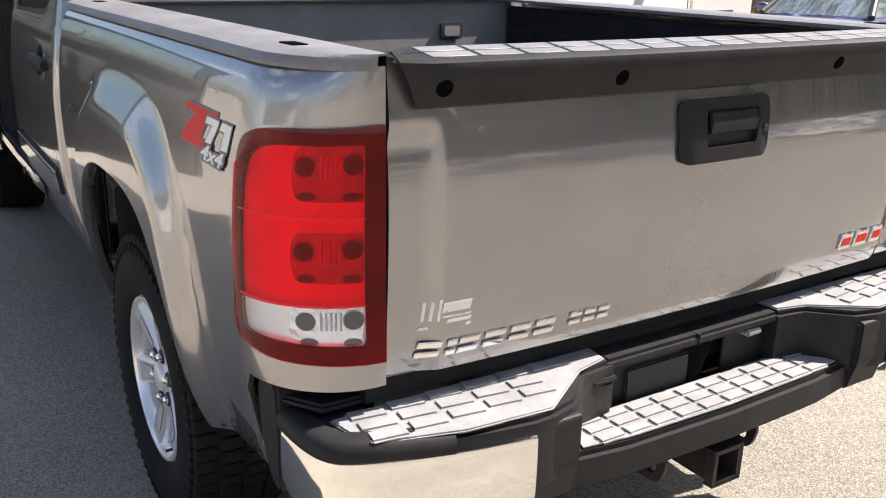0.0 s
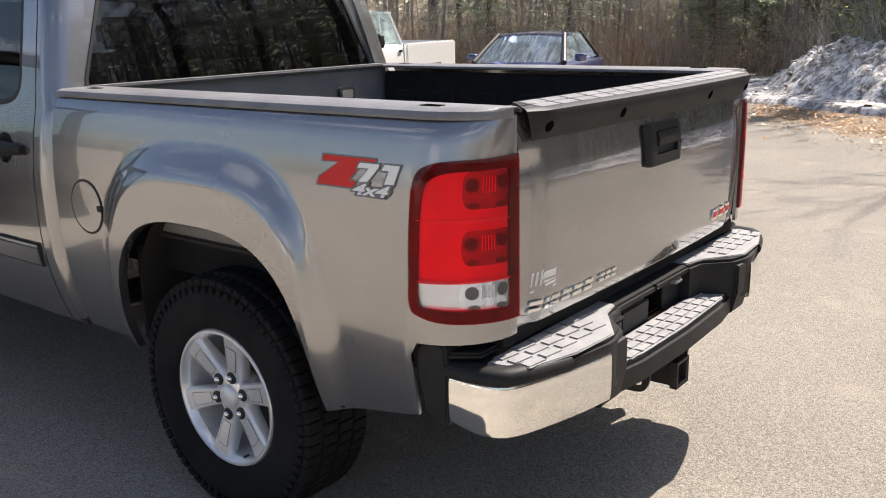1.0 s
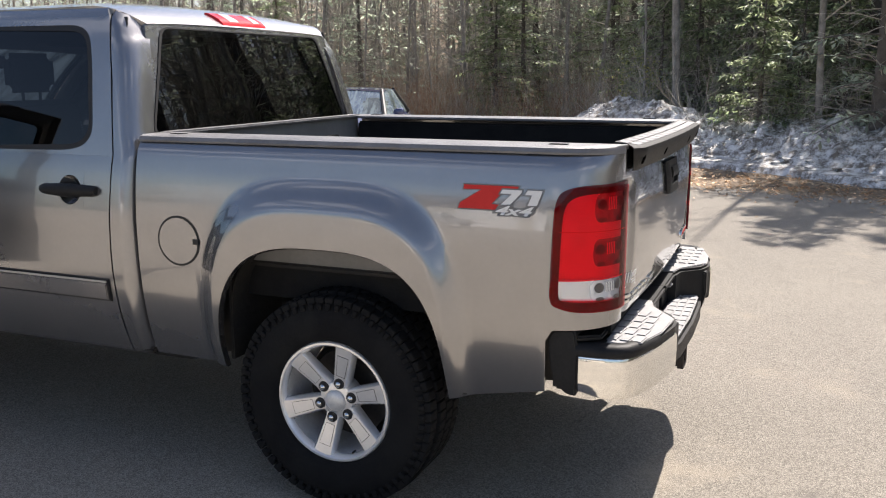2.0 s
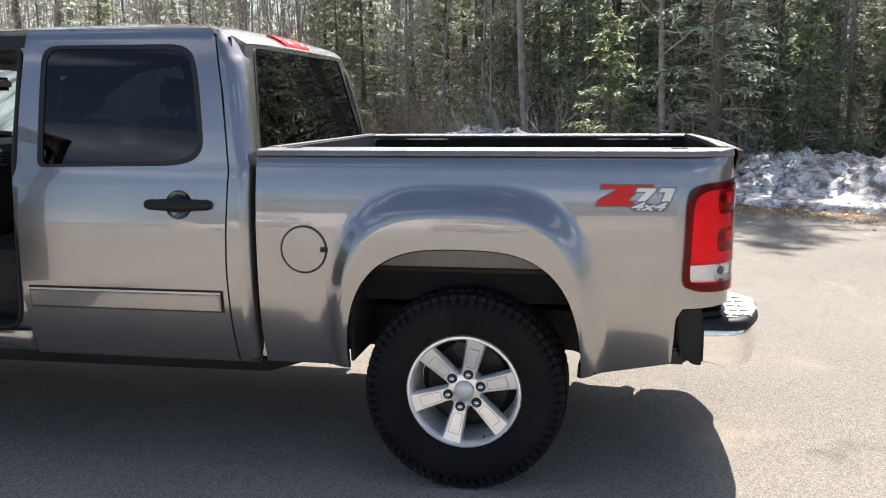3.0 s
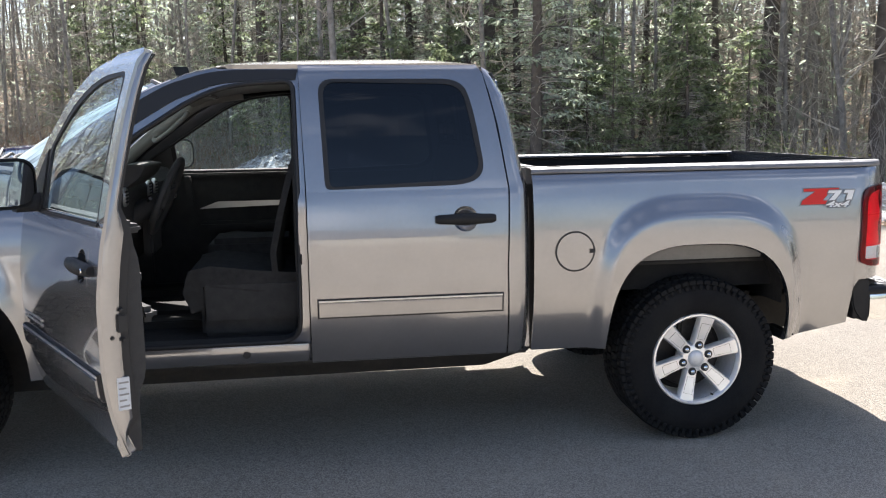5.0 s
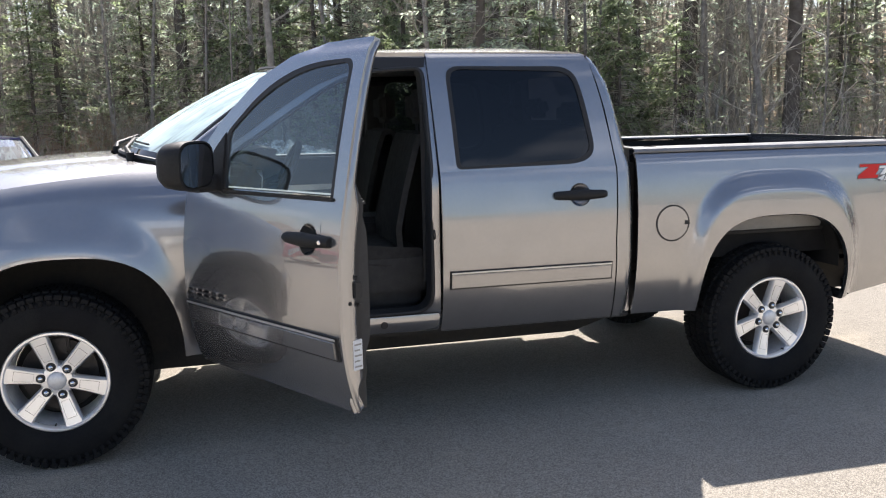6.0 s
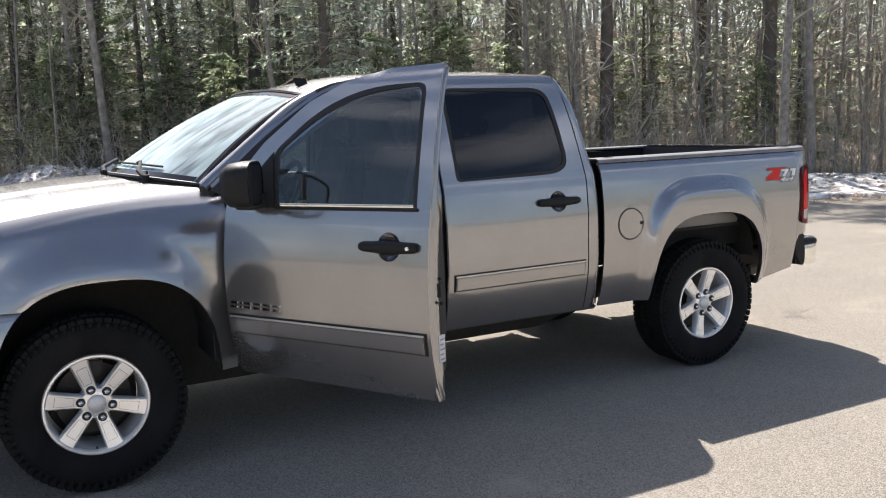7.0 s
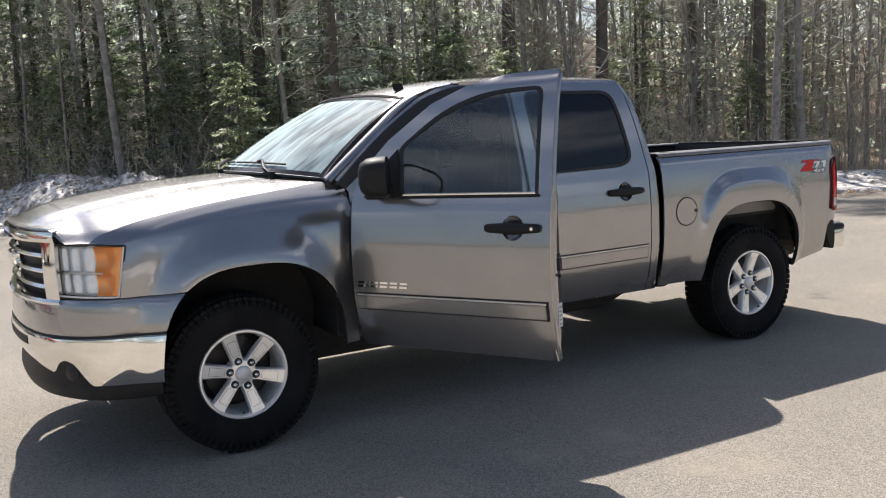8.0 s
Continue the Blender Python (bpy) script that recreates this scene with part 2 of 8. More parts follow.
def let_light_through(m, share):
    """Leaves and needles pass part of the light."""
    n, l = m.node_tree.nodes, m.node_tree.links
    p = n["Principled BSDF"]
    t, mix = n.new("ShaderNodeBsdfTranslucent"), n.new("ShaderNodeMixShader")
    boost = n.new("ShaderNodeHueSaturation")
    boost.inputs["Value"].default_value, boost.inputs["Saturation"].default_value = 2.6, 0.85
    l.new(p.inputs["Base Color"].links[0].from_socket, boost.inputs["Color"])
    l.new(boost.outputs["Color"], t.inputs["Color"])
    mix.inputs[0].default_value = share
    l.new(p.outputs[0], mix.inputs[1])
    l.new(t.outputs[0], mix.inputs[2])
    l.new(mix.outputs[0], n["Material Output"].inputs["Surface"])


for leaf in (NEEDLES, NEEDLES_PALE, YELLOW_LEAF, LEAF_LITTER):
    let_light_through(leaf, 0.66)


def snow_material():
    m = material("dirty_snow", (0.84, 0.835, 0.825), 0.65, 0, (0.62, 0.595, 0.56), 4.0, 0.6, 22)
    n, l = m.node_tree.nodes, m.node_tree.links
    p = n["Principled BSDF"]
    mix0 = p.inputs["Base Color"].links[0].from_socket
    co = n.new("ShaderNodeTexCoord")
    a = n.new("ShaderNodeTexNoise")
    a.inputs["Scale"].default_value, a.inputs["Detail"].default_value, a.inputs["Roughness"].default_value = 5.5, 10.0, 0.80
    r = n.new("ShaderNodeValToRGB")
    r.color_ramp.elements[0].position, r.color_ramp.elements[1].position = 0.44, 0.56
    mix = n.new("ShaderNodeMix")
    mix.data_type = "RGBA"
    mix.inputs["B"].default_value = (0.17, 0.145, 0.12, 1)
    l.new(co.outputs["Object"], a.inputs["Vector"])
    l.new(a.outputs["Fac"], r.inputs["Fac"])
    l.new(r.outputs["Color"], mix.inputs["Factor"])
    l.new(mix0, mix.inputs["A"])
    l.new(mix.outputs["Result"], p.inputs["Base Color"])
    return m


SNOW = snow_material()


def lot_edge(x):
    """Where the paved lot ends, on the side of the woods."""
    return float(np.interp(x, (-40, -14, -6, -4, -2.6, 0, 4, 8, 11, 16, 22), (16, 16, 16.5, 16.5, 11.4, 9.3, 8.0, 6.6, 5.4, 2.0, -6.0)))


def ground_material():
    """Worn, sandy asphalt over the lot; leaf litter past its edge."""
    m = bpy.data.materials.new("worn_asphalt_and_forest_floor")
    m.use_nodes = True
    n, l = m.node_tree.nodes, m.node_tree.links
    p = n["Principled BSDF"]
    co = n.new("ShaderNodeTexCoord")

    def tex(scale, detail=4.0, rough=0.6):
        t = n.new("ShaderNodeTexNoise")
        t.inputs["Scale"].default_value, t.inputs["Detail"].default_value, t.inputs["Roughness"].default_value = scale, detail, rough
        l.new(co.outputs["Object"], t.inputs["Vector"])
        return t.outputs["Fac"]

    def ramp(fac, a, b):
        r = n.new("ShaderNodeMapRange")
        r.inputs["From Min"].default_value, r.inputs["From Max"].default_value = a, b
        l.new(fac, r.inputs["Value"])
        return r.outputs["Result"]

    def mix(fac, a, b):
        k = n.new("ShaderNodeMix")
        k.data_type = "RGBA"
        l.new(fac, k.inputs["Factor"])
        for sock, v in (("A", a), ("B", b)):
            if isinstance(v, tuple):
                k.inputs[sock].default_value = (*v, 1)
            else:
                l.new(v, k.inputs[sock])
        return k.outputs["Result"]

    vor = n.new("ShaderNodeTexVoronoi")
    vor.inputs["Scale"].default_value = 210.0
    l.new(co.outputs["Object"], vor.inputs["Vector"])
    stone = n.new("ShaderNodeSeparateColor")
    l.new(vor.outputs["Color"], stone.inputs["Color"])
    tone = mix(ramp(tex(0.35, 5), 0.35, 0.68), (0.226, 0.203, 0.169), (0.328, 0.293, 0.240))
    grit = mix(ramp(stone.outputs["Red"], 0.15, 0.95), (0.06, 0.057, 0.052), (0.57, 0.522, 0.445))
    k = n.new("ShaderNodeMix")
    k.data_type = "RGBA"
    k.inputs["Factor"].default_value = 0.42
    l.new(tone, k.inputs["A"])
    l.new(grit, k.inputs["B"])
    sandy = mix(ramp(tex(1.3, 8, 0.7), 0.56, 0.78), k.outputs["Result"], (0.40, 0.345, 0.27))
    stained = mix(ramp(tex(0.9, 6, 0.65), 0.64, 0.80), sandy, (0.12, 0.11, 0.10))
    litter = mix(ramp(tex(7.0, 8, 0.75), 0.38, 0.62), (0.17, 0.125, 0.085), (0.36, 0.275, 0.19))
    # the edge of the paving: vertex attribute, 1 on the forest floor
    at = n.new("ShaderNodeAttribute")
    at.attribute_name = "floor"
    wob = n.new("ShaderNodeMath")
    wob.operation = "MULTIPLY_ADD"
    wob.inputs[1].default_value = 0.5
    l.new(tex(2.2, 6, 0.7), wob.inputs[0])
    l.new(at.outputs["Fac"], wob.inputs[2])
    l.new(mix(ramp(wob.outputs[0], 0.68, 0.84), stained, litter), p.inputs["Base Color"])
    p.inputs["Roughness"].default_value = 0.85
    p.inputs["Specular IOR Level"].default_value = 0.2
    p.inputs["Diffuse Roughness"].default_value = 0.35
    bp = n.new("ShaderNodeBump")
    bp.inputs["Strength"].default_value, bp.inputs["Distance"].default_value = 0.6, 0.004
    l.new(vor.outputs["Distance"], bp.inputs["Height"])
    l.new(bp.outputs["Normal"], p.inputs["Normal"])
    return m


GROUND = ground_material()


# ---- building blocks ----
def thing(name, label, category, group="", kind="", m=None):
    ob = new(name)
    ob.empty_display_size = 0.1
    if m is not None:
        ob.matrix_basis = m
    return tagged(ob, label, category, group, kind)


def finish(name, bm, mat, smooth=40):
    me = bpy.data.meshes.new(name)
    bm.to_mesh(me)
    bm.free()
    me.materials.append(mat)
    if smooth:
        me.polygons.foreach_set("use_smooth", [True] * len(me.polygons))
        me.set_sharp_from_angle(angle=radians(smooth))
    return me


def part(name, bm, mat, parent, label="", smooth=40):
    ob = new(name, finish(name, bm, mat, smooth))
    # thing > part > sub-part, no deeper
    if parent.parent is not None and parent.parent.parent is not None:
        parent = parent.parent
    ob.parent = parent
    return tagged(ob, label)


def grid(rows, close=False, bm=None):
    """A sheet of quads through rows of points."""
    bm = bm or bmesh.new()
    vs = [[bm.verts.new(p) for p in row] for row in rows]
    for a, b in zip(vs, vs[1:]):
        n = len(a)
        for i in range(n if close else n - 1):
            quad = (a[i], a[(i + 1) % n], b[(i + 1) % n], b[i])
            if len({v.co.to_tuple(6) for v in quad}) > 2:
                try:
                    bm.faces.new(quad)
                except ValueError:
                    pass
    return bm


def face_to(bm, way):
    """Turns an open sheet so that its faces look along way."""
    bm.normal_update()
    if sum((f.normal.dot(Vector(way)) * f.calc_area() for f in bm.faces), 0.0) < 0:
        bmesh.ops.reverse_faces(bm, faces=bm.faces[:])
    bm.normal_update()
    return bm


def thicken(bm, way, depth):
    """A sheet that looks along way gets a body behind it."""
    face_to(bm, way)
    bmesh.ops.remove_doubles(bm, verts=bm.verts[:], dist=1e-5)
    bm.normal_update()
    front = bm.faces[:]
    rim = [e for e in bm.edges if len(e.link_faces) == 1]
    back = {v: bm.verts.new(v.co - v.normal * depth) for v in bm.verts[:] if v.link_faces}
    for f in front:
        bm.faces.new([back[v] for v in reversed(f.verts)])
    for e in rim:
        f = e.link_faces[0]
        loop = next(q for q in f.loops if q.edge == e)
        a, b = loop.vert, loop.link_loop_next.vert
        bm.faces.new((b, a, back[a], back[b]))
    return bm


def box(x0, x1, y0, y1, z0, z1, bevel=0.0, bm=None, seg=2, m=None):
    bm = bm or bmesh.new()
    made = bmesh.ops.create_cube(bm, size=1.0)["verts"]
    for v in made:
        v.co = Vector(((x0 + x1) / 2 + v.co.x * (x1 - x0), (y0 + y1) / 2 + v.co.y * (y1 - y0), (z0 + z1) / 2 + v.co.z * (z1 - z0)))
    if bevel:
        es = list({e for v in made for e in v.link_edges})
        out = bmesh.ops.bevel(bm, geom=es, offset=bevel, segments=seg, affect="EDGES", clamp_overlap=True)
        made = list({v for f in out["faces"] for v in f.verts} | {v for v in made if v.is_valid})
    if m is not None:
        for v in made:
            v.co = m @ v.co
    return bm


def prism(poly, place, d0, d1, bevel=0.0, bm=None, seg=2):
    """A plate: the outline poly, pushed from d0 to d1; place(a, b, d) gives a point."""
    bm = bm or bmesh.new()
    lo, hi = [bm.verts.new(place(a, b, d0)) for a, b in poly], [bm.verts.new(place(a, b, d1)) for a, b in poly]
    n = len(poly)
    fs = [bm.faces.new(lo[::-1]), bm.faces.new(hi)]
    fs += [bm.faces.new((lo[i], lo[(i + 1) % n], hi[(i + 1) % n], hi[i])) for i in range(n)]
    bmesh.ops.recalc_face_normals(bm, faces=fs)
    if bevel:
        es = list({e for f in fs[:2] for e in f.edges})
        bmesh.ops.bevel(bm, geom=es, offset=bevel, segments=seg, affect="EDGES", clamp_overlap=True)
    return bm


def tube(pts, radii, n=8, bm=None, cap=True):
    """A round bar through pts; one radius, or one for each point."""
    bm = bm or bmesh.new()
    pts = [Vector(p) for p in pts]
    radii = [radii] * len(pts) if isinstance(radii, (int, float)) else radii
    rows, side = [], None
    for i, p in enumerate(pts):
        way = (pts[min(i + 1, len(pts) - 1)] - pts[max(i - 1, 0)]).normalized()
        side = way.orthogonal().normalized() if side is None else (side - way * side.dot(way)).normalized()
        up = way.cross(side)
        rows.append([p + (side * math.cos(k * math.tau / n) + up * math.sin(k * math.tau / n)) * radii[i] for k in range(n)])
    vs = [[bm.verts.new(q) for q in row] for row in rows]
    for a, b in zip(vs, vs[1:]):
        for i in range(n):
            bm.faces.new((a[i], a[(i + 1) % n], b[(i + 1) % n], b[i]))
    if cap:
        bm.faces.new(vs[0][::-1])
        bm.faces.new(vs[-1])
    return bm


def ring_tube(pts, r, n=8, bm=None):
    """A round bar through pts that closes on itself."""
    bm = bm or bmesh.new()
    pts = [Vector(p) for p in pts]
    count, rows, side = len(pts), [], None
    for i, p in enumerate(pts):
        way = (pts[(i + 1) % count] - pts[i - 1]).normalized()
        side = way.orthogonal().normalized() if side is None else (side - way * side.dot(way)).normalized()
        up = way.cross(side)
        rows.append([bm.verts.new(p + (side * math.cos(k * math.tau / n) + up * math.sin(k * math.tau / n)) * r) for k in range(n)])
    for i in range(count):
        a, b = rows[i], rows[(i + 1) % count]
        shift = min(range(n), key=lambda s: (a[0].co - b[s].co).length)
        for k in range(n):
            bm.faces.new((a[k], a[(k + 1) % n], b[(k + 1 + shift) % n], b[(k + shift) % n]))
    return bm


def lathe(profile, n=48, bm=None):
    """Rows of (radius, y) turned round the y axis."""
    bm = bm or bmesh.new()
    return grid([[Vector((r * math.cos(k * math.tau / n), y, r * math.sin(k * math.tau / n))) for k in range(n)] for r, y in profile], True, bm)


def curve_through(xs, ys):
    """A smooth line through points: y for any x."""
    xs, ys = np.array(xs, float), np.array(ys, float)
    slope = np.diff(ys) / np.diff(xs)
    tang = np.concatenate(([slope[0]], (slope[:-1] + slope[1:]) / 2, [slope[-1]]))
    for i in range(len(slope)):
        if i and slope[i - 1] * slope[i] <= 0:
            tang[i] = 0

    def at(x):
        x = min(max(x, xs[0]), xs[-1])
        i = min(int(np.searchsorted(xs, x, "right")) - 1, len(xs) - 2)
        h = xs[i + 1] - xs[i]
        u = (x - xs[i]) / h
        return float((2 * u**3 - 3 * u**2 + 1) * ys[i] + (u**3 - 2 * u**2 + u) * h * tang[i] + (3 * u**2 - 2 * u**3) * ys[i + 1] + (u**3 - u**2) * h * tang[i + 1])

    return at


def smooth_line(pts, n=12):
    """A Catmull-Rom line through 2D or 3D points."""
    pts = [Vector(p) for p in pts]
    out = []
    for i in range(len(pts) - 1):
        a, b, c, d = pts[max(i - 1, 0)], pts[i], pts[i + 1], pts[min(i + 2, len(pts) - 1)]
        for k in range(n):
            u = k / n
            out.append(0.5 * (2 * b + (c - a) * u + (2 * a - 5 * b + 4 * c - d) * u * u + (3 * b - a - 3 * c + d) * u**3))
    return out + [pts[-1]]


def rounded(poly, r, n=5):
    """A polygon with its corners rounded by about r (one number, or one for each corner)."""
    out, count = [], len(poly)
    for i in range(count):
        p, a, b = Vector(poly[i]), Vector(poly[i - 1]), Vector(poly[(i + 1) % count])
        rr = r[i] if isinstance(r, (list, tuple)) else r
        if rr <= 0:
            out.append(p)
            continue
        s, e = p + (a - p).normalized() * min(rr, (a - p).length * 0.48), p + (b - p).normalized() * min(rr, (b - p).length * 0.48)
        for k in range(n + 1):
            u = k / n
            out.append((1 - u) ** 2 * s + 2 * u * (1 - u) * p + u * u * e)
    return out


def meet(centre, way, poly):
    """Where a ray from inside a polygon crosses its outline."""
    best = None
    for i in range(len(poly)):
        a, b = Vector(poly[i - 1]), Vector(poly[i])
        e = b - a
        den = way.x * e.y - way.y * e.x
        if abs(den) < 1e-12:
            continue
        d = a - centre
        t, u = (d.x * e.y - d.y * e.x) / den, (d.x * way.y - d.y * way.x) / den
        if t > 0 and -1e-6 <= u <= 1 + 1e-6 and (best is None or t > best):
            best = t
    return centre + way * best


def hoop(outer, inner, place, steps=4, n=96, bm=None):
    """A sheet between two outlines, one inside the other."""
    c = sum((Vector(p) for p in inner), Vector((0, 0))) / len(inner)
    angles = {k * math.tau / n - math.pi for k in range(n)}
    angles |= {math.atan2(p[1] - c.y, p[0] - c.x) for p in list(outer) + list(inner)}
    angles = sorted(angles)
    rows = []
    for s in range(steps + 1):
        row = []
        for a in angles:
            w = Vector((math.cos(a), math.sin(a)))
            p = meet(c, w, outer).lerp(meet(c, w, inner), s / steps)
            row.append(place(p.x, p.y))
        rows.append(row)
    return grid(rows, True, bm)


def filled(poly, place, steps=8, n=64):
    """A curved sheet that fills an outline."""
    c = sum((Vector(p) for p in poly), Vector((0, 0))) / len(poly)
    angles = sorted({k * math.tau / n - math.pi for k in range(n)} | {math.atan2(p[1] - c.y, p[0] - c.x) for p in poly})
    rows = []
    for s in range(steps + 1):
        row = []
        for a in angles:
            p = c.lerp(meet(c, Vector((math.cos(a), math.sin(a))), poly), max(s / steps, 0.001))
            row.append(place(p.x, p.y))
        rows.append(row)
    return grid(rows, True)


def step01(a, b, x):
    u = min(max((x - a) / (b - a), 0.0), 1.0)
    return u * u * (3 - 2 * u)

# ---- ground ----
def ground_height(x, y):
    past = y - lot_edge(x)
    return -0.13 * step01(2.0, 9.0, y) * step01(-2.0, -5.0, x) + 0.10 * step01(0.3, 3.0, past) + 8.5 * step01(8.0, 62.0, past)


def build_ground():
    xs = np.unique(np.concatenate((np.linspace(-600, -60, 10), np.linspace(-60, -16, 23), np.linspace(-16, 20, 73), np.linspace(20, 70, 26), np.linspace(70, 600, 10))))
    ys = np.unique(np.concatenate((np.linspace(-600, -60, 10), np.linspace(-60, -8, 14), np.linspace(-8, 20, 71), np.linspace(20, 90, 36), np.linspace(90, 600, 10))))
    bm = bmesh.new()
    layer = bm.verts.layers.float.new("floor")
    vs = [[bm.verts.new((x, y, ground_height(x, y))) for x in xs] for y in ys]
    for row, y in zip(vs, ys):
        for v, x in zip(row, xs):
            v[layer] = min(max(0.5 + (y - lot_edge(x)) * 0.5, 0.0), 1.0)
    for a, b in zip(vs, vs[1:]):
        for i in range(len(xs) - 1):
            bm.faces.new((a[i], a[i + 1], b[i + 1], b[i]))
    ob = new("ground", finish("ground", bm, GROUND))
    tagged(ob, "pale worn asphalt lot meeting leaf-covered forest floor", "ground", kind="structure")


build_ground()

# ---- the pickup truck: driver's side -y, nose towards -x, rear axle over the origin ----
truck = thing("pickup_truck", "metallic grey crew-cab pickup with chrome bumpers and its driver door open", "pickup truck")

BED_W = curve_through((0.44, 0.50, 0.60, 0.72, 0.85, 1.00, 1.15, 1.25, 1.31, 1.345), (0.872, 0.898, 0.930, 0.952, 0.963, 0.966, 0.957, 0.942, 0.925, 0.897))
LOW_W = curve_through((0.40, 0.46, 0.55, 0.65, 0.75, 0.85, 1.00, 1.15, 1.24, 1.29), (0.862, 0.890, 0.926, 0.954, 0.970, 0.977, 0.977, 0.964, 0.949, 0.937))
TOP_W = curve_through((1.27, 1.30, 1.55, 1.78, 1.83, 1.86), (0.940, 0.934, 0.875, 0.806, 0.782, 0.745))
FENDER_W = curve_through((0.40, 0.50, 0.70, 0.90, 1.05, 1.15, 1.23, 1.30, 1.36), (0.93, 0.945, 0.965, 0.972, 0.965, 0.948, 0.915, 0.862, 0.800))


def cab_w(z):
    return LOW_W(z) if z < 1.272 else TOP_W(z)


def arch(cx, half, z0, rise, n, x):
    u = abs(x - cx) / half
    return z0 + rise * (1 - u**n) ** (1 / n) if u < 1 else -1.0


def bulge(x, z, cx, half, z0, rise, n, out, soft):
    """How far a wheel-arch flare stands out of the side."""
    r = ((abs(x - cx) / half) ** n + (max(z - z0, 0) / rise) ** n) ** (1 / n)
    return out * step01(0, soft, (1 - r) * 0.5 * (half + rise))


def rear_flare(x, z):
    return bulge(x, z, -0.01, 0.555, 0.40, 0.83, 3.4, 0.042, 0.105)


def front_flare(x, z):
    return bulge(x, z, -3.60, 0.590, 0.40, 0.78, 2.6, 0.042, 0.19)


def bed_point(s, z, out=0.0):
    """Plan line of the bedside: straight to x = 0.80, then round the corner to the tailgate. s runs on past 0.80 as a quarter turn to 1.8."""
    w = BED_W(z) + out
    if s <= 0.80:
        return Vector((s, w + rear_flare(s, z), z))
    a = min((s - 0.80), 1.0) * math.pi / 2
    return Vector((0.80 + (0.205 + out) * math.sin(a), w - (w - 0.772) * (1 - math.cos(a)), z))


def side(v, sg):
    return Vector((v.x, sg * v.y, v.z))


def bedside(sg, parent):
    n = 3.0
    cx, half, z0, rise = -0.005, 0.462, 0.42, 0.565
    xs = {-0.826 + 0.37 * k / 16 for k in range(17)} | {0.79} | {0.457 + 0.343 * k / 14 for k in range(15)} | {0.80 + k / 14 for k in range(15)}
    xs |= {cx - half * math.copysign(abs(math.cos(a)) ** (2 / n), math.cos(a)) for a in [math.pi * (k + 0.5) / 60 for k in range(60)]}
    rows, edge = [], []
    for x in sorted(xs):
        low = float(np.interp(x, (-0.83, -0.46, 0.46, 0.79, 0.802, 1.8), (0.484, 0.482, 0.482, 0.550, 0.772, 0.782)))
        za = arch(cx, half, z0, rise, n, x)
        zb = max(low, za)
        if za > 0:
            edge.append((x, zb))
        rows.append([side(bed_point(x, zb + (1.338 - zb) * k / 56), sg) for k in range(57)])
    bm = thicken(grid(rows), (0, sg, 0), 0.012)
    panel = part("bedside", bm, PAINT, parent)
    # rolled lip of the arch and the inner skin seen above the tyre
    lip = grid([[side(bed_point(x, z), sg) + Vector((0, -sg * d, -e)) for d, e in ((0.002, 0.0), (0.012, 0.006), (0.032, 0.004))] for x, z in edge])
    part("arch_lip", face_to(lip, (0, 0, -1)), PAINT, parent)
    inner = grid([[Vector((x, sg * y, z)) for y, z in ((0.842, 0.886), (0.852, 0.910), (0.870, 0.96), (0.885, 1.00))] for x in np.linspace(-0.40, 0.36, 9)])
    part("inner_skin", thicken(inner, (0, sg, -0.6), 0.004), BED_GREY, parent)
    part("skin_seam", box(-0.41, 0.38, min(sg * 0.852, sg * 0.825), max(sg * 0.852, sg * 0.825), 0.868, 0.888, 0.006), DARK, parent)
    # black tub over the tyre
    tub = []
    for k in range(25):
        a = math.pi * k / 24
        x, z = -0.455 * math.copysign(abs(math.cos(a)) ** 0.75, math.cos(a)), 0.66 + 0.345 * abs(math.sin(a)) ** 0.75
        tub.append([Vector((x, sg * y, z)) for y in (0.90, 0.75, 0.56)])
    liner = grid(tub)
    grid([[Vector((-0.455 + 0.91 * i / 8, sg * 0.56, z)) for z in (0.60, 0.70, 0.80, 0.90, 1.0)] for i in range(9)], bm=liner)
    part("wheel_liner", thicken(liner, (0, sg, -0.5), 0.006), DARK, parent)
    part("splash_panel", box(-0.468, -0.452, min(sg * 0.52, sg * 0.90), max(sg * 0.52, sg * 0.90), 0.500, 0.83, 0.004), DARK, parent)
    flap = prism([(0.440, 0.482), (0.455, 0.476), (0.515, 0.500), (0.50, 0.520), (0.452, 0.520)], lambda a, b, d: Vector((a, sg * d, b)), 0.74, 0.92, 0.004)
    part("lip_tab", flap, BLACK_PLASTIC, parent)
    return panel


def fuel_door(parent):
    cx, cz, r = -0.630, 0.966, 0.088
    poly = [(cx + r * math.cos(a), cz + r * math.sin(a)) for a in np.linspace(0, math.tau, 48, endpoint=False)]
    wide = [(cx + (r + 0.008) * math.cos(a), cz + (r + 0.008) * math.sin(a)) for a in np.linspace(0, math.tau, 48, endpoint=False)]
    gap = hoop(wide, poly, lambda x, z: Vector((x, -bed_point(x, z, 0.0018).y, z)), 1)
    door = part("fuel_door", thicken(filled(poly, lambda x, z: Vector((x, -bed_point(x, z, 0.003).y, z)), 3), (0, -1, 0), 0.004), PAINT, parent, "round fuel door")
    part("fuel_door_gap", face_to(gap, (0, -1, 0)), SEAL, door)
    part("finger_notch", box(cx + r - 0.024, cx + r + 0.010, -BED_W(cz) - 0.006, -BED_W(cz) + 0.004, cz - 0.014, cz + 0.016, 0.005), SEAL, door)


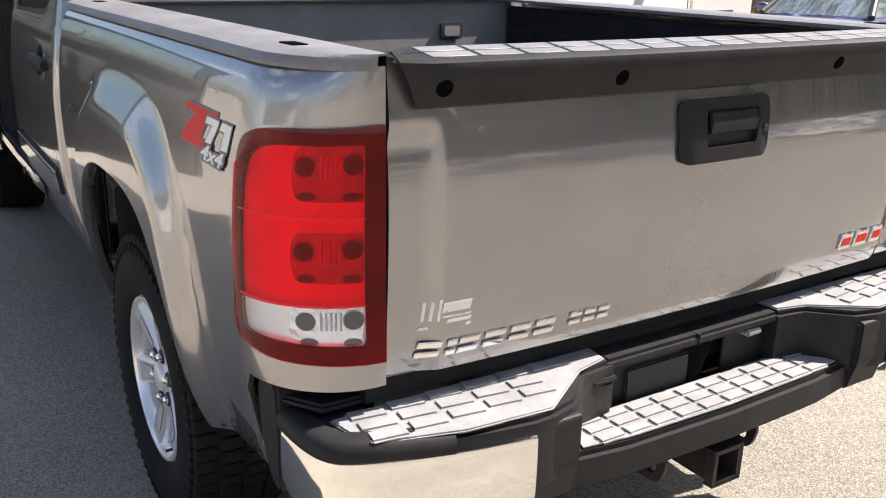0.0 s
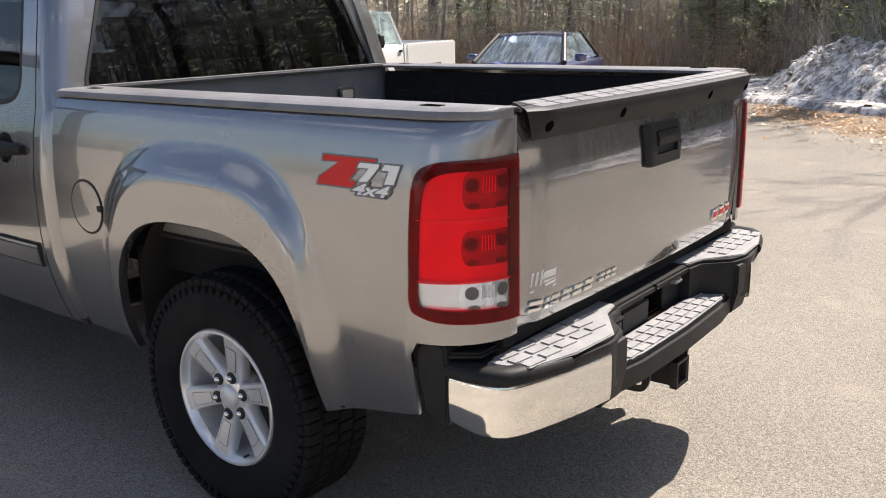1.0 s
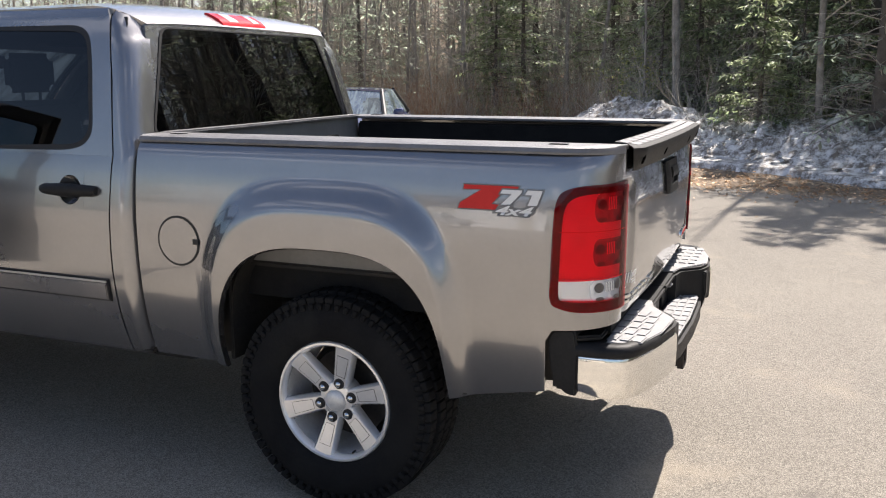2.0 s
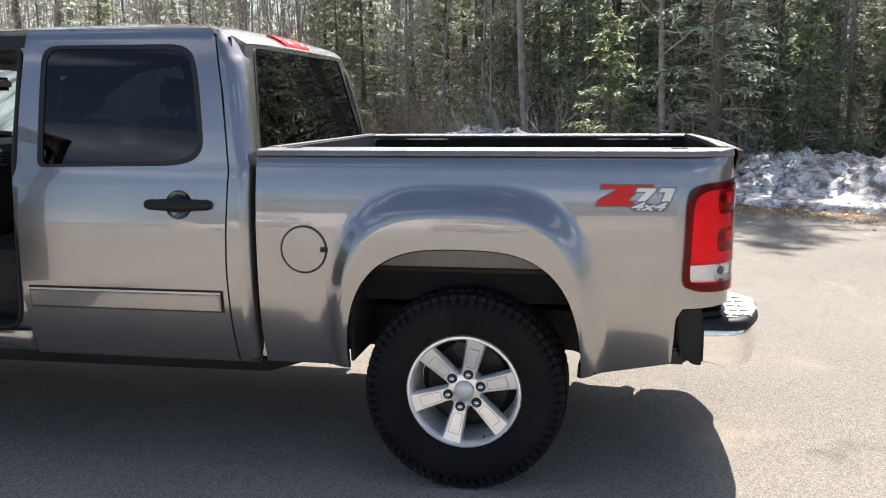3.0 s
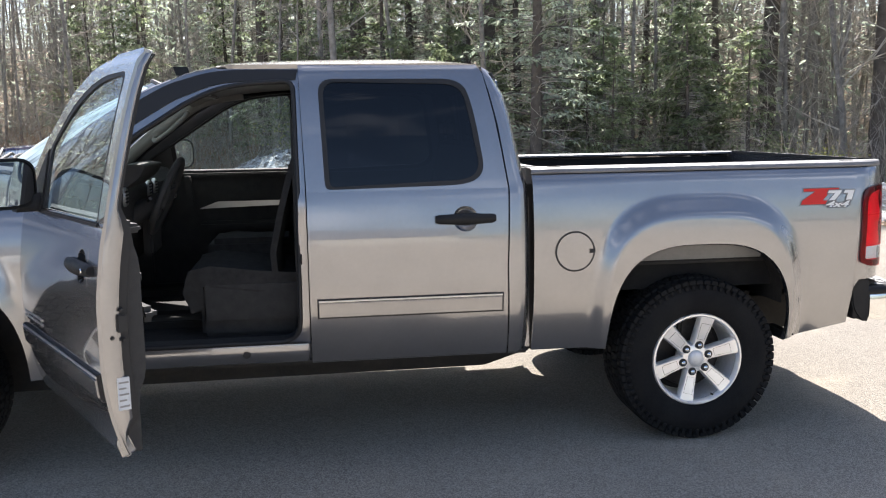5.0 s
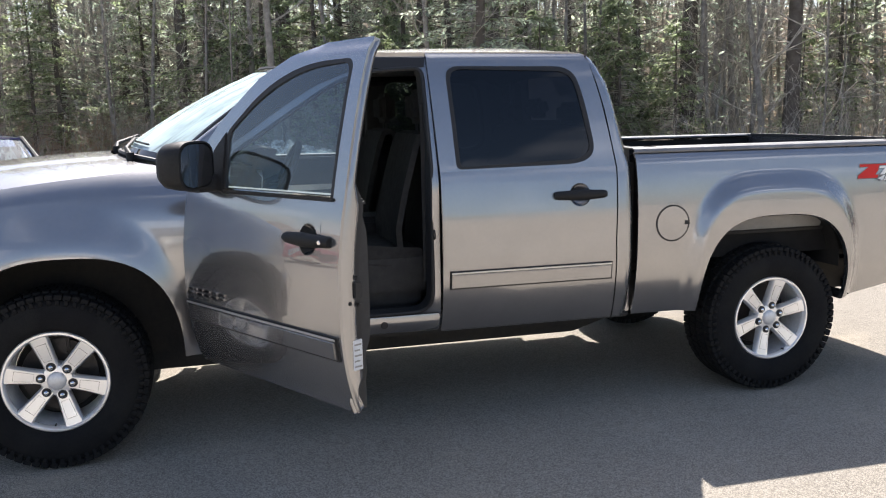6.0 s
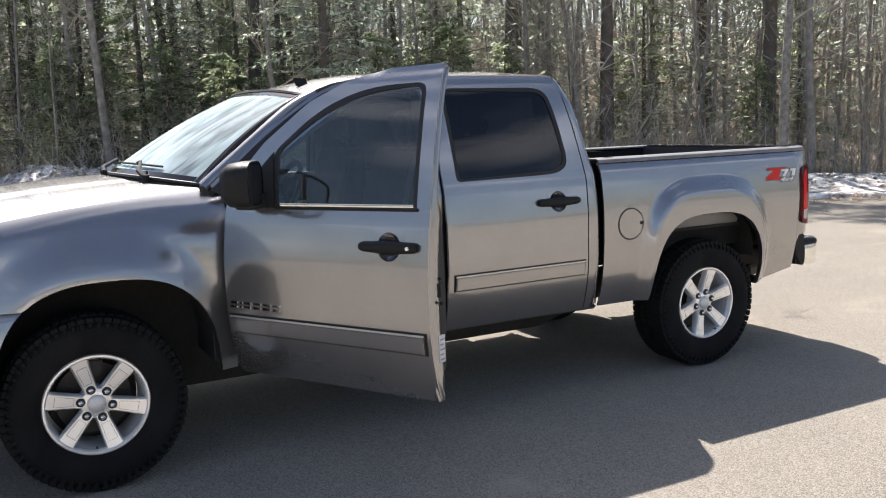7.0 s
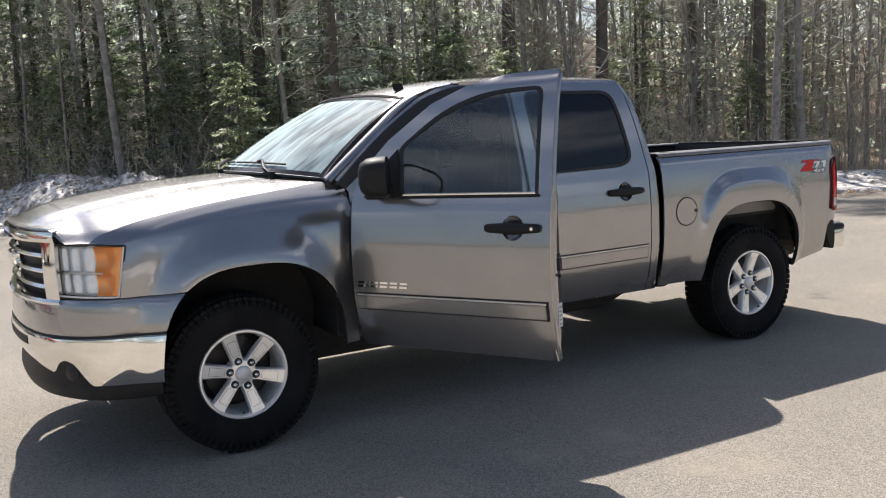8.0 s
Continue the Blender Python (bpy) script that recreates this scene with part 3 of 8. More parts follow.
def bed(parent):
    """Cargo box: floor, walls, rail caps."""
    floor = box(-0.78, 0.98, -0.80, 0.80, 0.74, 0.78)
    floor = part("bed_floor", floor, LINER, parent)
    for k in range(14):
        y = -0.74 + k * 1.48 / 13
        part("floor_rib", box(-0.77, 0.97, y - 0.028, y + 0.028, 0.775, 0.790, 0.006, None, 1), LINER, floor)
    for sg in (-1, 1):
        wall = box(-0.78, 0.98, min(sg * 0.76, sg * 0.80), max(sg * 0.76, sg * 0.80), 0.77, 1.325, 0.01)
        wall = part("bed_wall", wall, LINER, parent)
        for k in range(7):
            x = -0.70 + 0.24 * k
            part("wall_rib", box(x, x + 0.12, min(sg * 0.748, sg * 0.77), max(sg * 0.748, sg * 0.77), 0.82, 1.24, 0.008, None, 1), LINER, wall)
        # plastic cap on the rail; its two stake pockets are black blocks, coloured for their shade
        cuts = [-0.70, 0.80]
        outline = ((0.917, 1.331), (0.920, 1.338), (0.912, 1.351), (0.893, 1.357), (0.770, 1.358), (0.752, 1.352), (0.751, 1.342))
        xs = sorted({-0.828, *[c + d for c in cuts for d in (-0.045, 0.045)], *np.linspace(-0.82, 0.78, 22), *[0.80 + 0.206 * math.sin(a) for a in np.linspace(0, 1.571, 14)]})
        cap = bmesh.new()
        grid([[Vector((x, sg * (y - (y - 0.772) * (1 - math.sqrt(max(0.0, 1 - max(0.0, (x - 0.80) / 0.207) ** 2))) * (1 if y > 0.80 else 0)), z)) for y, z in outline] for x in xs], bm=cap)
        part("rail_cap", thicken(cap, (0, 0, 1), 0.004), GREY_CAP, parent, "grey plastic bed rail cap")
        for c in cuts:
            part("stake_pocket", box(c - 0.034, c + 0.034, min(sg * 0.822, sg * 0.858), max(sg * 0.822, sg * 0.858), 1.345, 1.3595, 0.004), HOLE, parent)
    front = grid([[Vector((-0.800 + 0.012 * (1 - abs(2 * j / 12 - 1)), -0.80 + 1.6 * i / 24, 0.77 + 0.585 * j / 12)) for j in range(13)] for i in range(25)])
    part("headboard", thicken(front, (1, 0, 0), 0.03), BED_GREY, parent)
    part("headboard_cap", box(-0.835, -0.775, -0.80, 0.80, 1.345, 1.361, 0.007), GREY_CAP, parent)
    for y in (-0.50, 0.50):
        rim = prism(rounded([(y - 0.052, 1.20), (y + 0.052, 1.20), (y + 0.052, 1.265), (y - 0.052, 1.265)], 0.016), lambda a, b, d: Vector((d, a, b)), -0.79, -0.777, 0.003)
        t = part("tie_down", rim, TRIM_BLACK, parent)
        part("tie_down_recess", prism(rounded([(y - 0.036, 1.213), (y + 0.036, 1.213), (y + 0.036, 1.252), (y - 0.036, 1.252)], 0.01), lambda a, b, d: Vector((d, a, b)), -0.778, -0.7755), TRIM_GREY, t)


GATE_X = curve_through((0.77, 0.80, 0.88, 1.00, 1.10, 1.18, 1.24, 1.30, 1.36), (0.988, 1.000, 1.008, 1.014, 1.016, 1.013, 1.005, 0.998, 0.994))


def gate_point(y, z, out=0.0):
    inset = 0.014 * step01(0.655, 0.70, abs(y))
    return Vector((GATE_X(z) - inset * step01(1.25, 1.20, z) + 0.020 * (1 - (y / 0.77) ** 2) + out, y, z))


def cap_x(y):
    return 1.015 + 0.020 * (1 - (y / 0.77) ** 2)


def tailgate(parent):
    ys = sorted({*np.linspace(-0.765, 0.765, 31), *[s * v for s in (-1, 1) for v in (0.655, 0.665, 0.675, 0.685, 0.70)]})
    skin = grid([[gate_point(y, 0.782 + 0.575 * k / 44) for k in range(45)] for y in ys])
    gate = part("tailgate", thicken(skin, (1, 0, 0), 0.045), PAINT, parent, "closed tailgate")
    # black moulded cap along its top edge
    half = lambda z: 0.725 + 0.035 * step01(1.27, 1.36, z)
    prof = ((0.004, 1.268), (0.014, 1.272), (0.030, 1.312), (0.036, 1.334), (0.033, 1.344), (0.022, 1.349), (-0.066, 1.361), (-0.068, 1.345))
    rows = []
    for i in range(33):
        u = -1 + 2 * i / 32
        rows.append([Vector((cap_x(u * 0.75) + o * min(1.0, (1 - abs(u)) * 14 + 0.25), u * half(z), z)) for o, z in prof])
    cap = part("spoiler_cap", thicken(grid(rows), (1, 0, 0.5), 0.004), BLACK_PLASTIC, gate, "black plastic tailgate spoiler cap")
    for i in range(15):
        y = -0.70 + i * 0.0935
        for r in range(2):
            o = -0.042 + r * 0.038
            m = Matrix.Translation((cap_x(y) + o, y, 1.349 + (0.022 - o) * 0.136)) @ Matrix.Rotation(math.atan(0.136), 4, "Y")
            part("grip_rib", box(-0.016, 0.016, 0.0, 0.086, -0.002, 0.0018, 0.001, None, 1, m), GREY_CAP, cap)
    for y in (-0.685, -0.315, 0.315, 0.685):
        hole = lathe([(0.0, 0.0), (0.008, 0.0), (0.014, -0.001), (0.016, -0.004), (0.016, -0.02)], 20)
        bmesh.ops.transform(hole, matrix=Matrix.Translation((cap_x(y) + 0.0285, y, 1.302)) @ Matrix.Rotation(radians(90), 4, "Z") @ Matrix.Rotation(radians(20), 4, "X") @ Matrix.Rotation(radians(180), 4, "Z"), verts=hole.verts)
        part("screw_plug", hole, HOLE, cap)
    # latch handle in its bezel
    place = lambda a, b, d: gate_point(a, b, d)
    out = rounded([(-0.130, 1.118), (0.132, 1.118), (0.137, 1.246), (-0.135, 1.246)], 0.026)
    hole = rounded([(-0.062, 1.149), (0.086, 1.149), (0.090, 1.223), (-0.066, 1.223)], 0.010)
    bez = hoop(out, hole, lambda a, b: gate_point(a, b, 0.016 - 0.010 * step01(0.10, 0.135, abs(a))), 4)
    handle = part("tailgate_handle", thicken(bez, (1, 0, 0), 0.02), BLACK_PLASTIC, gate, "black tailgate latch handle")
    part("handle_recess", face_to(filled(hole, lambda a, b: gate_point(a, b, 0.002), 2), (1, 0, 0)), SEAL, handle)
    paddle = grid([[gate_point(y, z, d) for z, d in ((1.174, 0.010), (1.178, 0.019), (1.198, 0.023), (1.217, 0.020), (1.221, 0.012))] for y in np.linspace(-0.056, 0.080, 7)])
    part("pull_paddle", thicken(paddle, (1, 0, 0), 0.008), BLACK_PLASTIC, handle)
    lock = lathe([(0.0, 0.0), (0.007, 0.0), (0.009, 0.004)], 16)
    bmesh.ops.transform(lock, matrix=Matrix.Translation(gate_point(0.112, 1.175, 0.018)) @ Matrix.Rotation(radians(90), 4, "Z"), verts=lock.verts)
    part("key_lock", lock, SEAL, handle)

    def emblem(y0, y1, z0, z1, shares, mat, slant=0.008):
        """Raised marks: slanted chrome blocks of uneven width with a face of their own."""
        w = (y1 - y0) / sum(shares)
        y = y0
        for share in shares:
            a, b = y, y + w * share * 0.78
            y += w * share
            if mat is CHROME:
                # two slim strokes, one over the other
                for f0, f1 in ((0.0, 0.36), (0.62, 1.0)):
                    p0, p1 = z0 + (z1 - z0) * f0, z0 + (z1 - z0) * f1
                    stroke = [(a + slant * f0, p0), (b + slant * f0, p0), (b + slant * f1, p1), (a + slant * f1, p1)]
                    part("emblem_block", prism(rounded(stroke, 0.002, 2), place, 0.0006, 0.0065, 0.0022), CHROME, gate)
                continue
            poly = rounded([(a, z0), (b, z0), (b + slant, z1), (a + slant, z1)], 0.004, 2)
            block = part("emblem_block", prism(poly, place, 0.0006, 0.0065, 0.0022), CHROME, gate)
            k = (z1 - z0) * 0.25
            face = [(a + 0.007, z0 + k), (b - 0.005, z0 + k), (b - 0.005 + slant * 0.6, z1 - k), (a + 0.007 + slant * 0.6, z1 - k)]
            part("emblem_face", prism(face, place, 0.006, 0.0072), mat, block, smooth=0)

    emblem(-0.712, -0.402, 0.815, 0.845, (1.0, 0.45, 1.0, 1.05, 1.05, 1.05), CHROME)
    emblem(-0.375, -0.268, 0.820, 0.846, (1, 1, 1), CHROME, 0.005)
    emblem(0.478, 0.668, 0.838, 0.878, (1.0, 1.15, 0.95), DECAL_RED)
    # small white dealer sticker: plain bars
    for a, b, z0, z1 in ((-0.700, -0.694, 0.884, 0.922), (-0.686, -0.680, 0.884, 0.922), (-0.672, -0.667, 0.884, 0.926), (-0.664, -0.606, 0.900, 0.918), (-0.664, -0.606, 0.8895, 0.8925), (-0.655, -0.606, 0.879, 0.885), (-0.706, -0.606, 0.868, 0.873)):
        part("sticker_bar", prism([(a, z0), (b, z0), (b + 0.004, z1), (a + 0.004, z1)], place, 0.0006, 0.0012), DECAL_WHITE, gate)


def taillight(sg, parent):
    """Lamp that wraps the rear corner; a runs along the side and then round it. Pale backing, reflector bowls and sockets behind tinted covers."""
    zb, zt = 0.836, 1.246
    outline = rounded([(0.842, zb + 0.026), (1.05, zb), (1.785, zb - 0.004), (1.785, zt), (1.04, zt - 0.008), (0.872, zt - 0.040)], [0.05, 0.2, 0, 0, 0.2, 0.07])
    inner = rounded([(0.925, 0.876), (1.08, 0.868), (1.67, 0.866), (1.67, 1.216), (1.10, 1.212), (0.955, 1.178)], [0.04, 0.15, 0.02, 0.02, 0.18, 0.06])
    way = (0.7, sg, 0)

    def at(a, z, d=0.0):
        return side(bed_point(max(a, 0.80), z, 0.010 + d), sg)

    lamp = part("taillight", thicken(hoop(outline, inner, lambda a, z: at(a, z, -0.001), 4), way, 0.012), DEEP_RED, parent, "red taillight with clear reversing section")
    rev = lambda a: 0.948 - 0.004 * step01(1.0, 0.9, a)
    body = [[at(a, 0.866 + (1.224 - 0.052 * step01(1.10, 0.90, a) - 0.866) * k / 12, -0.0075) for k in range(13)] for a in np.linspace(0.915, 1.70, 26)]
    part("lamp_backing", thicken(grid(body), way, 0.004), LAMP_WHITE, lamp)
    # reflector bowls with two sockets each
    for z0, z1 in ((1.122, 1.214), (0.982, 1.070), (0.868, 0.940)):
        a0 = 1.27 if z0 > 0.9 else 1.24
        poly = rounded([(a0, z0), (1.665, z0), (1.665, z1), (a0, z1)], [0.07, 0.01, 0.01, 0.07])
        mid = (z0 + z1) / 2
        dish = filled(poly, lambda a, z: at(a, z, -0.0056 - 0.0006 * math.cos(a * 60) - 0.0010 * math.cos((z - mid) * 40)), 5)
        bowl = part("reflector", face_to(dish, way), LAMP_DIM if z0 > 0.9 else LAMP_SILVER, lamp)
        for a, f, rad in ((1.345, 0.62, 0.0165), (1.605, 0.68, 0.0175), (1.36, 0.10, 0.0150), (1.60, 0.10, 0.0150)):
            zc = z0 + (z1 - z0) * f
            disc = [(a + rad / 0.30 * math.cos(t), zc + rad * math.sin(t) * (0.45 if f < 0.2 else 1.0)) for t in np.linspace(0, math.tau, 24, endpoint=False)]
            part("bulb_socket", thicken(filled(disc, lambda p, z: at(p, z, -0.0036), 2), way, 0.002), SOCKET, bowl)
            if f > 0.65:
                part("socket_ring", ring_tube([at(p, z, -0.0030) for p, z in disc], 0.0007, 6), LAMP_SILVER, bowl)
        for k in range(5):
            a = 1.425 + 0.026 * k
            flute = grid([[at(a + e, z0 + (z1 - z0) * q, h) for e, h in ((0, -0.0048), (0.007, -0.0034), (0.014, -0.0048))] for q in (0.42, 0.6, 0.86)])
            part("flute", face_to(flute, way), LAMP_WHITE, bowl)
    # covers
    cover = part("red_cover", face_to(grid([[at(a, rev(a) + (zt - 0.012 - 0.066 * step01(1.08, 0.86, a) - rev(a)) * k / 10, 0.0016) for k in range(11)] for a in np.linspace(0.872, 1.782, 32)]), way), RED_COVER, lamp, "glossy red lamp cover")
    low = part("red_cover", face_to(hoop([(p[0], min(p[1], rev(p[0]))) for p in outline], [(0.930, 0.878), (1.668, 0.870), (1.668, 0.941), (0.930, 0.939)], lambda a, z: at(a, z, 0.0016), 3), way), RED_COVER, lamp)
    clear = part("reversing_cover", face_to(grid([[at(a, 0.872 + 0.068 * k / 4, 0.0012) for k in range(5)] for a in np.linspace(0.928, 1.668, 22)]), way), LENS_CLEAR, lamp, "clear reversing lamp cover")
    for ob in (cover, low, clear):
        ob.visible_shadow = False
    part("lens_rib", thicken(grid([[at(a, z, 0.0024) for z in (1.0945, 1.0965)] for a in np.linspace(0.93, 1.67, 22)]), way, 0.002), RED_LENS, lamp)
    part("lens_rib", thicken(grid([[at(a, z, 0.0024) for z in (0.942, 0.9455)] for a in np.linspace(0.93, 1.67, 22)]), way, 0.002), RED_LENS, lamp)


def z_decal(parent):
    """The off-road decal on the bedside: slanted red and white figures with black edges."""
    x0, x1, z0, z1 = 0.499, 0.785, 1.139, 1.230
    W, H = x1 - x0, z1 - z0

    def place(a, b, d):
        return side(bed_point(x0 + a * W, z0 + b * H, d), -1)

    def grow(poly, d):
        """The outline moved outwards by d metres."""
        pts = [Vector((a * W, b * H)) for a, b in poly]
        turn = sum(p.x * q.y - q.x * p.y for p, q in zip(pts, pts[1:] + pts[:1]))
        out = []
        for i, p in enumerate(pts):
            e, f = (p - pts[i - 1]).normalized(), (pts[(i + 1) % len(pts)] - p).normalized()
            n1, n2 = (Vector((v.y, -v.x)) * (1 if turn > 0 else -1) for v in (e, f))
            m = (n1 + n2) / max(0.5, 1 + n1.dot(n2))
            q = p + m * d
            out.append((q.x / W, q.y / H))
        return out

    red = [(0.065, 0.99), (0.71, 0.99), (0.70, 0.885), (0.56, 0.885), (0.40, 0.35), (0.485, 0.335), (0.45, 0.155), (0.005, 0.155), (0.025, 0.35), (0.275, 0.84), (0.06, 0.84)]
    seven = [(0.525, 0.87), (0.755, 0.87), (0.745, 0.77), (0.62, 0.35), (0.515, 0.35), (0.635, 0.73), (0.50, 0.73)]
    one = [(0.82, 0.88), (0.99, 0.88), (0.93, 0.35), (0.825, 0.35), (0.87, 0.72), (0.785, 0.72)]
    shapes = [(red, DECAL_RED), (seven, DECAL_WHITE), (one, DECAL_WHITE)]

    def letter(text, height, a, b, mat, shear, bold=0.012, lift=0.0032):
        c = bpy.data.curves.new("caption", "FONT")
        c.body, c.size, c.shear, c.extrude = text, height / H, shear, 0.0
        c.offset = bold
        ob = new("caption", c)
        me = bpy.data.meshes.new_from_object(ob.evaluated_get(bpy.context.evaluated_depsgraph_get()))
        bpy.data.objects.remove(ob)
        bm = bmesh.new()
        bm.from_mesh(me)
        for v in bm.verts:
            v.co = place(a + v.co.x * 1.95 * H / W, b + v.co.y, lift)
        return part("caption", face_to(bm, (0, -1, 0)), mat, decal, smooth=0)

    decal = None
    for k, (poly, mat) in enumerate(shapes):
        shadow = part("decal" if decal is None else "decal_edge", prism(grow(poly, 0.0045), place, 0.0008 + 0.0006 * k, 0.0013 + 0.0006 * k), DECAL_GREY, decal or parent, "red and white off-road decal" if decal is None else "", 0)
        decal = decal or shadow
        part("decal_figure", prism(poly, place, 0.0013 + 0.0006 * k, 0.0017 + 0.0006 * k), mat, decal, smooth=0)
    letter("4x4", 0.040, 0.44, 0.0, DECAL_GREY, 0.35, 0.06, 0.0036)
    letter("4x4", 0.040, 0.44, 0.0, DECAL_WHITE, 0.35, 0.012, 0.0040)


def rear_bumper(parent):
    bumper = part("rear_bumper", bmesh.new(), BLACK_PLASTIC, parent, "chrome and black plastic step bumper")
    half_plan = [(0.82, 0.926), (0.95, 0.925), (1.030, 0.910), (1.068, 0.872), (1.102, 0.780), (1.132, 0.66), (1.152, 0.545)]
    line = smooth_line([Vector((x, y)) for x, y in half_plan], 6)
    bm = bmesh.new()
    for sg in (-1, 1):
        outer = [(p.x, sg * p.y) for p in line] + [(1.150, sg * 0.50), (1.132, sg * 0.43), (1.05, sg * 0.345), (1.04, sg * 0.26), (0.965, sg * 0.26), (0.965, sg * 0.78), (0.82, sg * 0.80)]
        prism(outer if sg > 0 else outer[::-1], lambda a, b, d: Vector((a, b, d)), 0.565, 0.722, 0.010, bm)
        # drop from the block to the low step
        prism(rounded([(1.0, 0.505), (1.130, 0.520), (1.150, 0.60), (1.150, 0.70), (1.0, 0.70)], 0.01), lambda a, b, d: Vector((a, sg * d, b)), 0.43, 0.55, 0.006, bm)
    # upper bar, low step, recess
    prism([(0.965, -0.27), (1.035, -0.27), (1.035, 0.27), (0.965, 0.27)], lambda a, b, d: Vector((a, b, d)), 0.695, 0.722, 0.008, bm)
    step = [(1.0, -0.44), (1.126, -0.44), (1.146, -0.30), (1.154, 0.0), (1.146, 0.30), (1.126, 0.44), (1.0, 0.44)]
    prism(step, lambda a, b, d: Vector((a, b, d)), 0.515, 0.596, 0.012, bm)
    bm.to_mesh(bumper.data)
    bm.free()
    bumper.data.polygons.foreach_set("use_smooth", [True] * len(bumper.data.polygons))
    bumper.data.set_sharp_from_angle(angle=radians(40))
    for sg in (-1, 1):
        # chrome face
        run = [p for p in line if p.x > 0.885]
        prof = ((-0.012, 0.548), (0.004, 0.554), (0.008, 0.572), (0.009, 0.625), (0.008, 0.678), (0.005, 0.688), (-0.012, 0.691))
        rows = []
        for i, p in enumerate(run):
            t = (run[min(i + 1, len(run) - 1)] - run[max(i - 1, 0)]).normalized()
            nrm = Vector((t.y, -t.x)) * (-1 if t.y < 0 else 1)
            nrm = Vector((abs(t.y), abs(t.x)))
            rows.append([Vector((p.x + nrm.x * o, sg * (p.y + nrm.y * o), z + 0.02 * step01(1.0, 0.88, p.x) * (1 if z < 0.6 else 0))) for o, z in prof])
        part("chrome_face", thicken(grid(rows), (1, sg, 0), 0.006), CHROME, bumper, "polished chrome bumper face")
        # step pad and its ribs
        pad_line = [(0.970, 0.74), (0.970, 0.268), (1.026, 0.272), (1.046, 0.355), (1.142, 0.50), (1.130, 0.68), (1.098, 0.795), (1.048, 0.858), (0.98, 0.872)]
        poly = [(x, sg * y) for x, y in pad_line]
        pad = part("step_pad", prism(poly if sg > 0 else poly[::-1], lambda a, b, d: Vector((a, b, d)), 0.7205, 0.7275, 0.003), TREAD_GREY, bumper, "ribbed sunlit-grey step pad")
        for c in range(7):
            y = 0.288 + c * 0.080
            for r in range(4):
                x = 0.976 + r * 0.040
                far = 1.02 + 0.9 * max(0, y - 0.33) if y < 0.46 else 1.138 - 0.32 * max(0, y - 0.66)
                if x + 0.046 < far:
                    m = Matrix.Translation((x + 0.019, sg * (y + 0.038), 0.7278)) @ Matrix.Rotation(radians(7 * sg), 4, "Z")
                    part("pad_rib", box(-0.018, 0.018, -0.0365, 0.0365, -0.006, 0.0040, 0.004, None, 2, m), TREAD_GREY, pad)
    pad = part("low_step_pad", prism([(1.018, -0.36), (1.118, -0.40), (1.134, -0.28), (1.142, 0.0), (1.134, 0.28), (1.118, 0.40), (1.018, 0.36)], lambda a, b, d: Vector((a, b, d)), 0.594, 0.600, 0.003), TREAD_GREY, bumper, "ribbed sunlit-grey low step")
    for c in range(10):
        y = -0.355 + c * 0.0715
        for r in range(3):
            x = 1.041 + r * 0.035 + 0.010 * (1 - (y / 0.4) ** 2) - 0.02
            part("pad_rib", box(x, x + 0.033, y, y + 0.066, 0.594, 0.6050, 0.004, None, 2), TREAD_GREY, pad)
    # plate recess: black back plate with an opening, lamp pods, brackets
    back = bmesh.new()
    for y0, y1 in ((-0.40, -0.02), (0.12, 0.40)):
        box(0.995, 1.004, y0, y1, 0.59, 0.70, 0.003, back, 1)
    recess = part("plate_recess", back, BLACK_PLASTIC, bumper, "empty black number plate recess")
    part("plug_socket", box(1.0, 1.045, -0.315, -0.255, 0.612, 0.680, 0.006), BLACK_STEEL, recess)
    part("socket_lid", box(1.0, 1.050, -0.318, -0.252, 0.680, 0.690, 0.003), BLACK_PLASTIC, recess)
    part("plate_bracket", box(1.003, 1.012, -0.19, 0.0, 0.585, 0.672, 0.004), SEAL, recess)
    for y in (-0.105, 0.075):
        part("plate_bolt", box(1.003, 1.011, y - 0.008, y + 0.008, 0.682, 0.697, 0.003), STEEL, recess)
    part("plate_lamp", box(1.0, 1.035, 0.165, 0.215, 0.678, 0.694, 0.005), TREAD_GREY, recess)
    part("recess_plug", box(1.06, 1.075, 0.372, 0.392, 0.63, 0.67, 0.004), SEAL, recess)
    part("bar_split", box(0.962, 1.038, -0.0015, 0.0015, 0.70, 0.7235), SEAL, bumper)
    # end caps between body and chrome, and the black lip round the corner
    for sg in (-1, 1):
        cap = prism(rounded([(0.800, 0.735), (0.818, 0.772), (0.895, 0.776), (0.905, 0.68), (0.900, 0.553), (0.862, 0.556), (0.815, 0.615)], [0.02, 0.03, 0.02, 0.02, 0.01, 0.02, 0.04]), lambda a, b, d: Vector((a, sg * d, b)), 0.74, 0.937, 0.012, seg=3)
        part("end_cap", cap, BLACK_PLASTIC, bumper)
        rows = []
        run = [p for p in line if p.x > 0.86 and p.y > 0.70]
        for i, p in enumerate(run):
            t = (run[min(i + 1, len(run) - 1)] - run[max(i - 1, 0)]).normalized()
            low = 0.004 * step01(0.86, 0.70, p.y)
            rows.append([Vector((p.x + abs(t.y) * o, sg * (p.y + abs(t.x) * o), z - low)) for o, z in ((0.004, 0.688), (0.010, 0.693), (0.012, 0.706), (0.007, 0.721), (-0.006, 0.729), (-0.030, 0.731), (-0.045, 0.722))])
        part("corner_lip", thicken(grid(rows), (1, sg, 1), 0.006), BLACK_PLASTIC, bumper)
        shelf = prism([(0.80, 0.60), (0.97, 0.60), (0.97, 0.88), (0.90, 0.925), (0.80, 0.930)], lambda a, b, d: Vector((a, sg * b, d)), 0.735, 0.752, 0.006)
